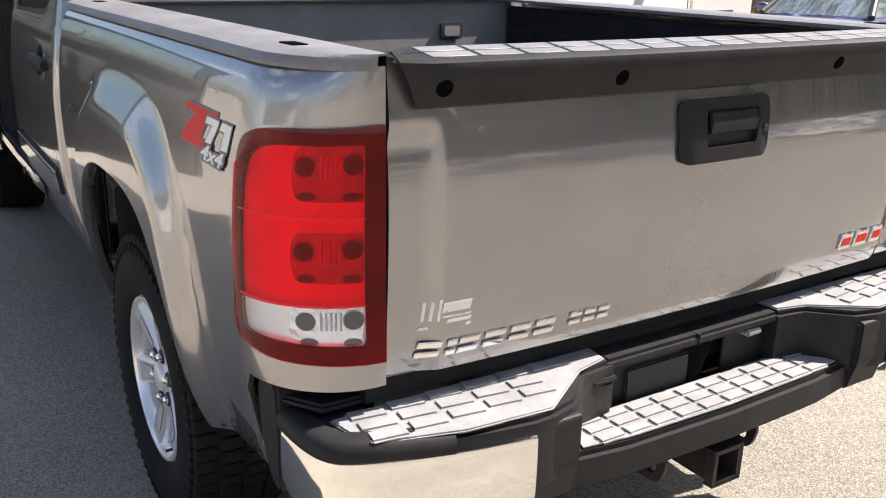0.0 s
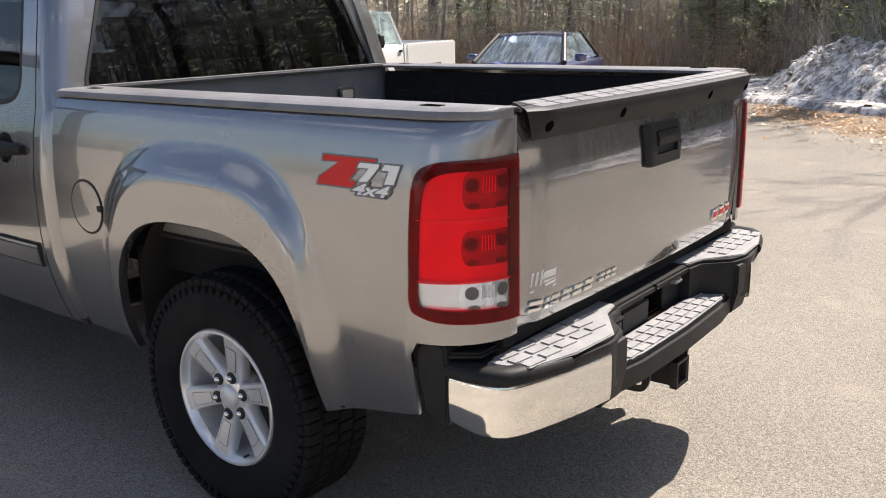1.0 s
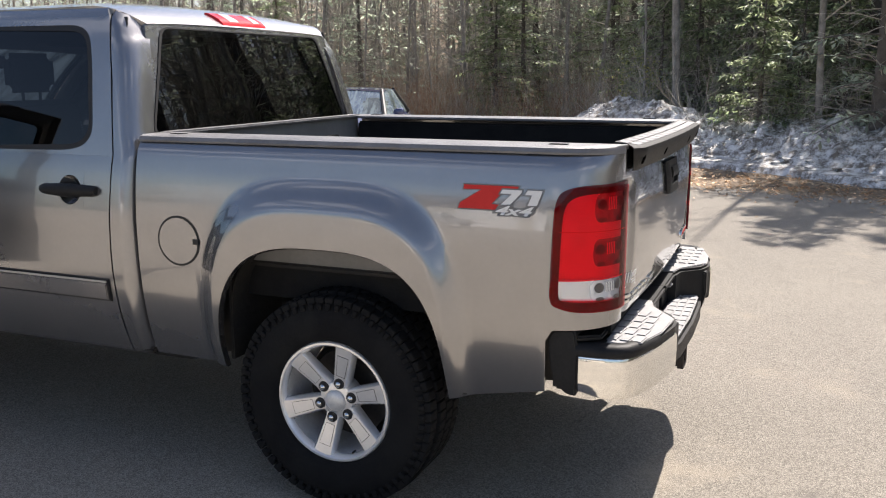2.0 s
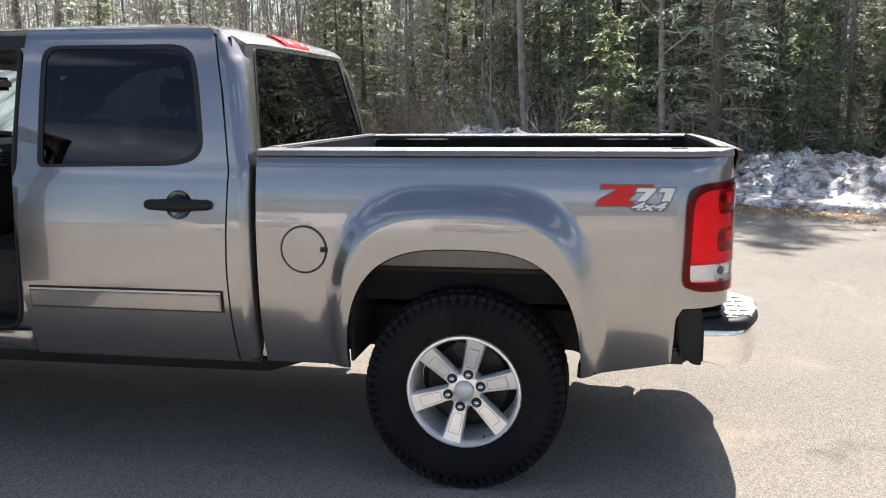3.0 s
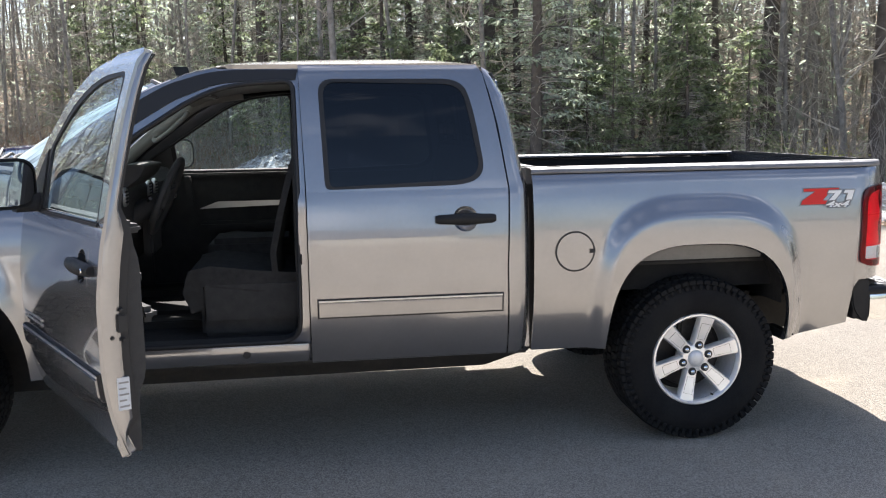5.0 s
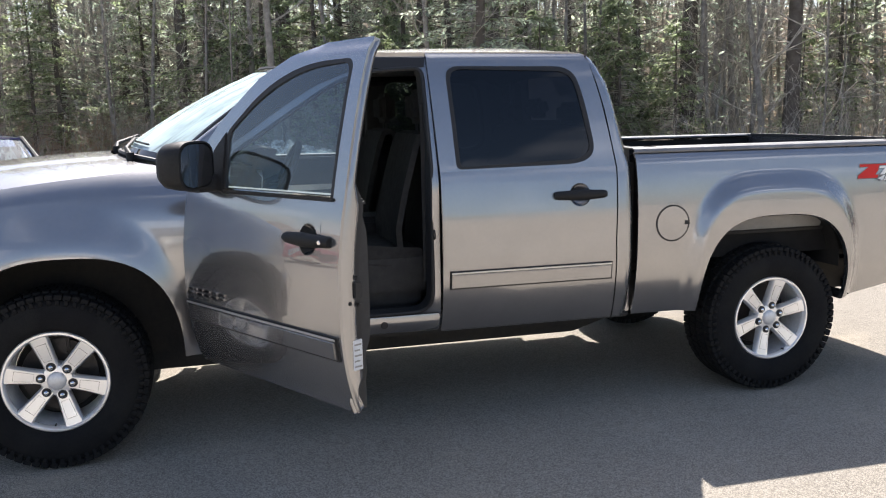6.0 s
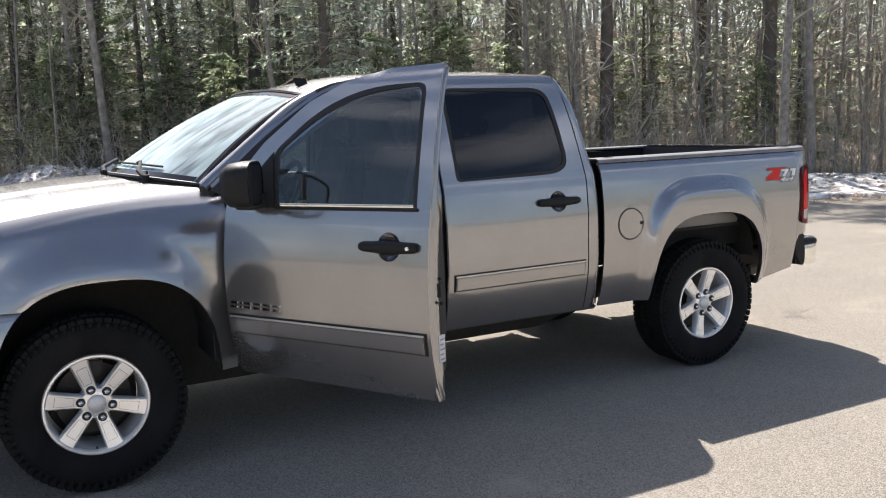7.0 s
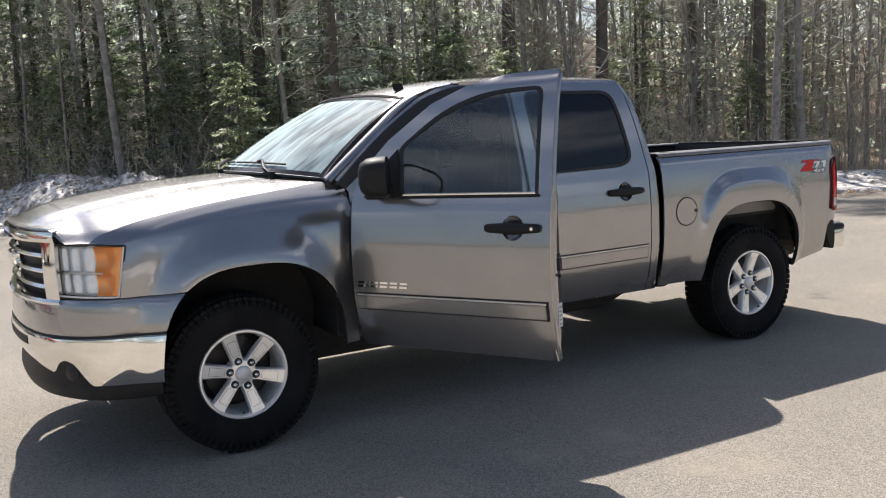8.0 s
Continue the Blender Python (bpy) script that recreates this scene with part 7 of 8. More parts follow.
def conifer_meshes(seed, height, reach, bare, droop, count, mat_needles, dense=1.0):
    """A trunk mesh and a crown mesh: limbs in loose whorls, each hung with flat sprays."""
    rng = random.Random(seed)
    trunk, crown, limbs, dead = Soup(), Soup(), Soup(), Soup()
    pts = stem_points(rng, (0, 0, -0.15), height, 0.02, 0.012, 10)
    r0 = 0.014 * height + 0.02
    trunk.bar(pts, [r0 * (1 - 0.93 * i / 10) for i in range(11)], 9)
    for b in range(count):
        u = bare + (1 - bare) * ((b + rng.random()) / count) ** 0.9
        u = min(u, 0.985)
        i = min(int(u * 10), 9)
        p = pts[i].lerp(pts[i + 1], u * 10 - i)
        length = reach * (1 - ((u - bare) / (1 - bare)) ** 1.15) * rng.uniform(0.55, 1.15) + 0.18
        a = rng.uniform(0, math.tau)
        way = Vector((math.cos(a), math.sin(a), rng.uniform(-0.05, 0.30))).normalized()
        line, q, d = [p.copy()], p.copy(), way.copy()
        steps = 5
        for s in range(steps):
            d = (d + Vector((rng.gauss(0, 0.07), rng.gauss(0, 0.07), -droop * (0.4 + 0.2 * s) / steps))).normalized()
            q = q + d * length / steps
            line.append(q.copy())
        limbs.bar(line, [max(0.004, 0.012 * length * (1 - 0.85 * s / steps)) for s in range(steps + 1)], 3)
        sprays = int((5 + length * 11) * dense)
        for k in range(sprays):
            t = 0.12 + 0.88 * (k + rng.random()) / sprays
            j = min(int(t * steps), steps - 1)
            c = line[j].lerp(line[j + 1], t * steps - j)
            ax = (line[j + 1] - line[j]).normalized()
            sd = ax.cross(Vector((0, 0, 1)))
            sd = sd.normalized() if sd.length > 1e-4 else Vector((1, 0, 0))
            flip = 1 if k % 2 else -1
            sl = (0.16 + 0.30 * length * 0.4 * (1 - 0.6 * t)) * rng.uniform(0.7, 1.2)
            sw = (sd * flip * 0.85 + ax * 0.75 + Vector((0, 0, rng.uniform(-0.45, 0.05)))).normalized()
            for m in range(4):
                o = c + sw * sl * (m + 0.3) / 4
                up = Vector((rng.gauss(0, 0.35), rng.gauss(0, 0.35), 1))
                tw = (sw * 0.8 + Vector((rng.gauss(0, 0.5), rng.gauss(0, 0.5), rng.gauss(-0.15, 0.3)))).normalized()
                crown.blade(o, tw, up, rng.uniform(0.11, 0.21), rng.uniform(0.018, 0.038))
    # dead grey twigs between and below the living limbs
    for _ in range(int(count * 1.6)):
        u = rng.uniform(0.05, 0.75)
        i = min(int(u * 10), 9)
        p = pts[i].lerp(pts[i + 1], u * 10 - i)
        a = rng.uniform(0, math.tau)
        d = Vector((math.cos(a), math.sin(a), rng.uniform(-0.35, 0.25))).normalized()
        L = reach * rng.uniform(0.3, 0.85) * (1.1 - u)
        m = p + d * L * 0.5 + Vector((rng.gauss(0, 0.06), rng.gauss(0, 0.06), 0.03))
        dead.bar([p, m, p + d * L + Vector((0, 0, rng.gauss(-0.05, 0.08)))], [0.011, 0.007, 0.003], 3)
        for _ in range(3):
            v = (d + Vector((rng.gauss(0, 0.7), rng.gauss(0, 0.7), rng.gauss(-0.1, 0.4)))).normalized()
            dead.bar([m, m + v * L * rng.uniform(0.2, 0.45)], [0.005, 0.002], 3)
    return trunk.mesh("trunk", BARK_DARK, True), limbs.mesh("limbs", BARK_DARK), crown.mesh("crown", mat_needles), dead.mesh("deadwood", TWIG)


def bare_meshes(seed, height, r0, first, count, spread):
    """A leafless hardwood: trunk, and limbs that fork into twigs."""
    rng = random.Random(seed)
    trunk, limbs = Soup(), Soup()
    n = 12
    pts = stem_points(rng, (0, 0, -0.15), height, 0.028, 0.022, n)
    trunk.bar(pts, [r0 * (1 - 0.9 * (i / n) ** 1.1) * (1.25 if i == 0 else 1) for i in range(n + 1)], 8)

    def fork(p, d, length, r, level):
        line, q, steps = [p.copy()], p.copy(), 4
        for s in range(steps):
            d = (d + Vector((rng.gauss(0, 0.13), rng.gauss(0, 0.13), 0.05))).normalized()
            q = q + d * length / steps
            line.append(q.copy())
        limbs.bar(line, [max(0.0028, r * (1 - 0.75 * s / steps)) for s in range(steps + 1)], 3)
        if level:
            for _ in range(4 if level > 1 else 4):
                j = rng.randint(1, steps)
                w = (d + Vector((rng.gauss(0, 0.6), rng.gauss(0, 0.6), rng.gauss(0.15, 0.35)))).normalized()
                fork(line[j], w, length * rng.uniform(0.35, 0.6), r * 0.5, level - 1)

    for b in range(count):
        u = first + (0.98 - first) * (b + rng.random()) / count
        i = min(int(u * n), n - 1)
        p = pts[i].lerp(pts[i + 1], u * n - i)
        a = rng.uniform(0, math.tau)
        way = Vector((math.cos(a), math.sin(a), rng.uniform(0.25, 0.9))).normalized()
        fork(p, way, spread * (1.05 - 0.7 * u) * rng.uniform(0.6, 1.2), r0 * 0.30 * (1.1 - u), 2)
    return trunk.mesh("trunk", BARK_GREY, True), limbs.mesh("limbs", TWIG)


def plant(x, y, turn, scale):
    return Matrix.Translation((x, y, ground_height(x, y))) @ Matrix.Rotation(turn, 4, "Z") @ Matrix.Diagonal((scale, scale, scale, 1))


def tree_thing(name, label, category, group, meshes, names):
    t = thing(name, label, category, group)
    for me, nm in zip(meshes, names):
        ob = new(nm, me)
        ob.parent = t
        if nm in ("branchwork", "crown", "deadwood"):
            tagged(ob, {"branchwork": "thin bare limbs", "crown": "feathery green needles", "deadwood": "brittle dead grey twigs"}[nm], kind="stuff")
    return t


CONIFERS = [tree_thing("hemlock_tree", "green conifer with drooping feathery branches behind the snow bank", "conifer tree", "conifers along the woods", conifer_meshes(*a), ("trunk", "branchwork", "crown", "deadwood")) for a in (
    (11, 9.5, 2.3, 0.06, 0.55, 88, NEEDLES, 0.66), (12, 11.5, 2.7, 0.08, 0.7, 100, NEEDLES, 0.62), (13, 7.0, 1.9, 0.04, 0.45, 80, NEEDLES_PALE), (14, 4.2, 1.35, 0.03, 0.35, 62, NEEDLES_PALE))]
BARES = [tree_thing("bare_tree", "leafless grey-barked hardwood standing in the woods", "bare tree", "bare trees in the woods", bare_meshes(*a), ("trunk", "branchwork")) for a in (
    (21, 14.0, 0.095, 0.25, 22, 2.6), (22, 12.0, 0.066, 0.18, 24, 2.2), (23, 10.0, 0.048, 0.12, 24, 2.0), (24, 7.0, 0.030, 0.10, 22, 1.5), (25, 15.0, 0.145, 0.30, 20, 3.0))]
PINES = [tree_thing("tall_pine", "tall dark-trunked pine with dead lower limbs", "pine tree", "tall pines in the woods", conifer_meshes(*a), ("trunk", "branchwork", "crown", "deadwood")) for a in ((31, 17.0, 2.6, 0.42, 0.25, 70, NEEDLES),)]


def set_out():
    rng = random.Random(5)
    placed = []

    def put(src, x, y, s, turn=None):
        m = plant(x, y, rng.uniform(0, math.tau) if turn is None else turn, s)
        ob = src.pop("fresh", None)
        if ob is None or not ob:
            copy_scaled(src, m, s)
        else:
            src.matrix_basis = m
        placed.append((x, y))

    def copy_scaled(src, m, s):
        c = copy_thing(src, m)
        c.matrix_basis = m
        return c

    for src in (*CONIFERS, *BARES, *PINES):
        src["fresh"] = 1

    def room(x, y, d):
        return all((x - a) ** 2 + (y - b) ** 2 > d * d for a, b in placed)

    # trees that stand out
    for kind, x, y, s in (("pine", 8.86, 15.2, 0.95), ("pine", 6.1, 20.1, 0.9), ("pine", 13.4, 10.6, 0.8), ("pine", 4.1, 16.2, 0.86), ("pine", 2.4, 16.9, 0.8), ("pine", -0.6, 21.5, 0.85), ("pine", -3.4, 24.5, 0.9), ("pine", 10.3, 13.0, 0.8),
                          ("bare4", -8.8, 42.0, 1.4), ("bare4", 11.38, 8.4, 0.75), ("bare1", 1.81, 25.9, 1.0), ("bare0", 1.55, 24.6, 1.0), ("bare1", 3.6, 15.1, 0.95), ("bare2", 5.1, 14.9, 1.0), ("bare0", -1.6, 19.0, 0.95), ("bare1", 0.4, 17.6, 1.0), ("bare2", -2.9, 20.4, 1.05),
                          ("con3", 5.9, 12.9, 0.95), ("con3", 4.3, 13.5, 0.9), ("con3", 7.2, 12.8, 0.85), ("con3", 6.3, 13.9, 1.0), ("con3", 3.9, 13.4, 0.7), ("con2", 3.1, 14.4, 0.75), ("con3", 2.0, 14.2, 0.8), ("con3", 1.2, 15.6, 0.9), ("con3", 0.2, 16.4, 0.9), ("con3", -1.0, 17.4, 0.9), ("con3", -2.0, 18.6, 0.95),
                          ("con2", 6.9, 15.4, 0.95), ("con2", 5.0, 16.2, 0.95), ("con0", 8.2, 16.4, 0.9), ("con0", 3.3, 17.2, 0.90), ("con2", 1.9, 16.3, 0.9), ("con2", 0.0, 18.5, 1.0), ("con2", -1.3, 19.9, 1.05), ("con2", -2.8, 22.0, 1.0),
                          ("con1", 5.9, 18.6, 0.95), ("con1", 0.9, 19.6, 0.9), ("con0", 2.2, 18.9, 1.0), ("con1", 3.6, 20.4, 1.0), ("con0", 4.9, 21.0, 1.05), ("con0", 7.4, 19.4, 0.95), ("con0", -2.2, 23.4, 1.0), ("con1", 5.4, 23.2, 1.0), ("con1", -0.2, 23.0, 1.0), ("con1", 1.8, 22.4, 1.05), ("con1", -1.4, 26.0, 1.05), ("con0", 3.0, 24.6, 1.1), ("con0", -4.2, 27.0, 1.05), ("con1", -5.6, 30.0, 1.0), ("con2", -4.6, 25.4, 1.0), ("con0", 10.6, 17.5, 0.9), ("con2", 12.4, 14.0, 0.85)):
        src = {"pine": PINES[0]}.get(kind) or (CONIFERS[int(kind[3])] if kind[:3] == "con" else BARES[int(kind[4])])
        put(src, x, y, s)
    # the rest of the front rows
    tries = 0
    while tries < 2000 and len(placed) < 270:
        tries += 1
        x = rng.uniform(-24, 30)
        y = lot_edge(x) + 3.4 + rng.expovariate(1 / 7.0) + (2.0 if x < 0 else 0.0)
        if y > lot_edge(x) + 27 or not room(x, y, 0.85):
            continue
        if x < -8 and y < 17 + 0.5 * (-8 - x):
            continue
        r = rng.random()
        green = 0.24 if -6 < x < 7 else 0.08
        if r < green:
            put(CONIFERS[rng.choice((0, 2, 2, 3, 3))], x, y, rng.uniform(0.7, 1.0))
        elif r < green + 0.05 and y > lot_edge(x) + 9:
            put(PINES[0], x, y, rng.uniform(0.7, 0.95))
        else:
            put(BARES[rng.choice((0, 1, 1, 2, 2, 2, 3, 3, 3))], x, y + (3.0 if 2 < x < 12 else 0.0), rng.uniform(0.75, 1.1))
    for src in (*CONIFERS, *BARES, *PINES):
        if "fresh" in src:
            del src["fresh"]


set_out()


def brush():
    """Thickets of bare stems, dead twigs and dry leaves along the edge; nobody could count them."""
    rng = random.Random(9)
    for name, label, mat, count, xr, tall, back in (("russet_brush", "russet leafless brush at the edge of the woods", RED_TWIG, 2600, (-26, -3.5), (0.9, 2.0), 5.0), ("grey_brush", "grey-brown leafless undergrowth in front of the woods", TWIG, 11000, (-22, 32), (0.5, 2.6), 9.0)):
        s = Soup()
        for _ in range(count):
            x = rng.uniform(*xr)
            y = lot_edge(x) + (2.9 if x > -4 else 3.6) + rng.expovariate(1 / back)
            if x < -7 and y < 16.5:
                y += 3.5
            if -4.0 < x < 7.5 and rng.random() < 0.3:
                continue
            h = rng.uniform(*tall) * (0.65 if y < lot_edge(x) + 4.5 else 1)
            base = Vector((x, y, ground_height(x, y) - 0.05))
            pts = stem_points(rng, base, h, 0.28, 0.10, 4)
            s.bar(pts, [0.005 + 0.0015 * h, 0.005, 0.004, 0.003, 0.0015], 3)
            for _ in range(3):
                j = rng.randint(1, 3)
                w = Vector((rng.gauss(0, 0.6), rng.gauss(0, 0.6), rng.uniform(0.3, 1))).normalized()
                L = h * rng.uniform(0.2, 0.45)
                s.bar([pts[j], pts[j] + w * L * 0.5, pts[j] + (w + Vector((rng.gauss(0, 0.2), rng.gauss(0, 0.2), 0.1))) * L], [0.0035, 0.0028, 0.0014], 3)
        ob = new(name, s.mesh(name, mat))
        tagged(ob, label, "undergrowth", kind="stuff")
    # dead, pale branches lying on the bank
    for x, y, a, n in ((1.9, 13.0, 0.6, 5), (3.0, 12.4, 1.6, 4), (-0.2, 14.2, 2.4, 5), (-1.2, 14.6, 0.2, 4), (-0.5, 15.4, 0.9, 6), (0.5, 15.0, 2.2, 5), (5.4, 12.4, 1.2, 4)):
        s = Soup()
        for _ in range(n):
            w = Vector((math.cos(a + rng.gauss(0, 0.8)), math.sin(a + rng.gauss(0, 0.8)) * 0.4, rng.uniform(0.3, 1.0))).normalized()
            L, p = rng.uniform(1.2, 2.5), Vector((0, 0, -0.1))
            line = [p]
            for _ in range(4):
                w = (w + Vector((rng.gauss(0, 0.15), rng.gauss(0, 0.15), -0.02))).normalized()
                p = p + w * L / 4
                line.append(p)
            s.bar(line, [0.022, 0.018, 0.013, 0.008, 0.003], 5)
            for _ in range(3):
                j = rng.randint(1, 3)
                v = (w + Vector((rng.gauss(0, 0.6), rng.gauss(0, 0.6), rng.gauss(0.2, 0.4)))).normalized()
                s.bar([line[j], line[j] + v * 0.3, line[j] + v * 0.6 + Vector((0, 0, 0.06))], [0.009, 0.006, 0.002], 4)
        ob = new("dead_branch", s.mesh("dead_branch", DEAD_WOOD))
        ob.location = (x, y, ground_height(x, y))
        tagged(ob, "pale dead branches sticking up behind the snow", "dead branch", "dead branches")
    # yellow-green bushes
    for x, y, h in ((0.64, 17.2, 1.7), (-2.4, 17.8, 2.0), (-1.9, 18.6, 1.5), (10.5, 16.5, 1.3), (8.2, 11.2, 1.0)):
        t = thing("young_bush", "small yellow-green bush among bare trees", "bush", "young bushes", m=Matrix.Translation((x, y, ground_height(x, y))))
        stems, leaves = Soup(), Soup()
        for _ in range(14):
            pts = stem_points(rng, (rng.gauss(0, 0.1), rng.gauss(0, 0.1), -0.05), h * rng.uniform(0.6, 1.1), 0.30, 0.10, 4)
            stems.bar(pts, [0.012, 0.010, 0.008, 0.005, 0.002], 3)
            for _ in range(70):
                j = rng.randint(1, 3)
                p = pts[j].lerp(pts[j + 1], rng.random()) + Vector((rng.gauss(0, 0.12), rng.gauss(0, 0.12), rng.gauss(0, 0.10)))
                leaves.blade(p, Vector((rng.gauss(0, 1), rng.gauss(0, 1), rng.gauss(0, 0.6))).normalized(), Vector((rng.gauss(0, 0.6), rng.gauss(0, 0.6), 1)), rng.uniform(0.04, 0.09), rng.uniform(0.015, 0.03))
        for nm, s, mat in (("stems", stems, TWIG), ("leaves", leaves, YELLOW_LEAF)):
            ob = new(nm, s.mesh(nm, mat))
            ob.parent = t
    # dry leaves and grit along the edge of the paving
    s = Soup()
    for _ in range(9000):
        x = rng.uniform(-10, 18)
        y = lot_edge(x) + rng.gauss(0.7, 0.75)
        s.blade(Vector((x, y, ground_height(x, y) + rng.uniform(0.004, 0.03))), Vector((rng.gauss(0, 1), rng.gauss(0, 1), rng.gauss(0, 0.25))).normalized(), Vector((rng.gauss(0, 0.4), rng.gauss(0, 0.4), 1)), rng.uniform(0.03, 0.09), rng.uniform(0.012, 0.03))
    ob = new("leaf_litter", s.mesh("leaf_litter", LEAF_LITTER))
    tagged(ob, "dry brown leaves strewn along the edge of the lot", "leaf litter", kind="stuff")


brush()


def far_woods():
    """The depth of the woods, and an unseen ring added round the rest of the lot for reflections."""
    rng = random.Random(13)
    trunks, twigs, green = Soup(), Soup(), Soup()
    spots = []
    for _ in range(1000):
        x = rng.uniform(-55, 60)
        spots.append((x, lot_edge(min(max(x, -40), 22)) + rng.uniform(13, 46), 1.0))
    for _ in range(120):
        x = rng.uniform(-16, -1)
        spots.append((x, rng.uniform(23, 44), 1.0))
    for _ in range(240):
        x = rng.uniform(9, 42)
        spots.append((x, lot_edge(min(x, 22)) + rng.uniform(6, 24), 0.75))
    # unseen ring behind the view, far and low so the paint mirrors sky
    for _ in range(300):
        a = rng.uniform(math.radians(178), math.radians(372))
        near = a > math.radians(325)
        r = rng.uniform(24, 50) if near else rng.uniform(75, 110)
        spots.append((r * math.cos(a), -6 + r * math.sin(a) * 0.9, 0.9 if near else 0.6))
    for x, y, s in spots:
        h = rng.uniform(9, 15) * s
        base = Vector((x, y, ground_height(x, y) - 0.2))
        r = rng.uniform(0.025, 0.085)
        pts = stem_points(rng, base, h, 0.06, 0.04, 5)
        trunks.bar(pts, [r, r * 0.9, r * 0.75, r * 0.55, r * 0.35, r * 0.1], 5)
        for _ in range(16):
            u = rng.uniform(0.12, 0.98)
            j = min(int(u * 5), 4)
            p = pts[j].lerp(pts[j + 1], u * 5 - j)
            w = Vector((rng.gauss(0, 1), rng.gauss(0, 1), rng.uniform(0.1, 1.2))).normalized()
            L = rng.uniform(0.8, 2.2) * (1.1 - 0.6 * u)
            m = p + w * L * 0.5 + Vector((rng.gauss(0, 0.15), rng.gauss(0, 0.15), 0.1))
            twigs.bar([p, m, p + w * L + Vector((0, 0, 0.25))], [0.025, 0.016, 0.006], 3)
            for _ in range(3):
                v = (w + Vector((rng.gauss(0, 0.7), rng.gauss(0, 0.7), rng.gauss(0.2, 0.5)))).normalized()
                twigs.bar([m, m + v * L * 0.55], [0.012, 0.005], 3)
        if rng.random() < (0.42 if s > 0.9 else 0.4):
            for _ in range(190):
                z = rng.uniform(0.5, h * 0.8)
                rad = (1 - z / h) * 1.9 * rng.random() ** 0.5
                a = rng.uniform(0, math.tau)
                p = base + Vector((rad * math.cos(a), rad * math.sin(a), z - 0.15 * rad))
                green.blade(p, Vector((math.cos(a) + rng.gauss(0, 0.4), math.sin(a) + rng.gauss(0, 0.4), rng.gauss(-0.2, 0.3))).normalized(), Vector((rng.gauss(0, 0.4), rng.gauss(0, 0.4), 1)), rng.uniform(0.22, 0.45), rng.uniform(0.03, 0.08))
    for name, s, mat, label in (("far_trunks", trunks, BARK_GREY, "grey trunks deep in the woods"), ("far_twigs", twigs, TWIG, "bare branches deep in the woods"), ("far_needles", green, NEEDLES, "green conifer boughs deep in the woods")):
        ob = new(name, s.mesh(name, mat))
        tagged(ob, label, "woods", kind="stuff")


far_woods()


# ---- parked vehicles ----
def simple_wheel(parent, x, y, r=0.32, w=0.20):
    sg = 1 if y > 0 else -1
    t = lathe([(0.19, -w / 2), (r - 0.03, -w / 2), (r, -w / 2 + 0.03), (r, w / 2 - 0.03), (r - 0.03, w / 2), (0.19, w / 2)], 32)
    wob = part("wheel", t, RUBBER, parent)
    wob.location = (x, y, r)
    h = part("rim", lathe([(0.0, sg * (w / 2 - 0.03)), (0.05, sg * (w / 2 - 0.02)), (0.10, sg * (w / 2 - 0.05)), (0.17, sg * (w / 2 - 0.02)), (0.195, sg * (w / 2 + 0.002))], 24), ALLOY_PAINT, wob)


def shell(stations, n=24):
    """A body through sections (x, half-width, z_low, z_high, squareness)."""
    rows = []
    for x, w, z0, z1, e in stations:
        row = []
        for k in range(n):
            a = k * math.tau / n
            c, s = math.cos(a), math.sin(a)
            row.append(Vector((x, w * math.copysign(abs(c) ** e, c), (z0 + z1) / 2 + (z1 - z0) / 2 * math.copysign(abs(s) ** e, s))))
        rows.append(row)
    bm = grid(rows, True)
    bm.verts.ensure_lookup_table()
    bm.faces.new(bm.verts[:n][::-1])
    bm.faces.new(bm.verts[-n:])
    bmesh.ops.recalc_face_normals(bm, faces=bm.faces)
    return bm


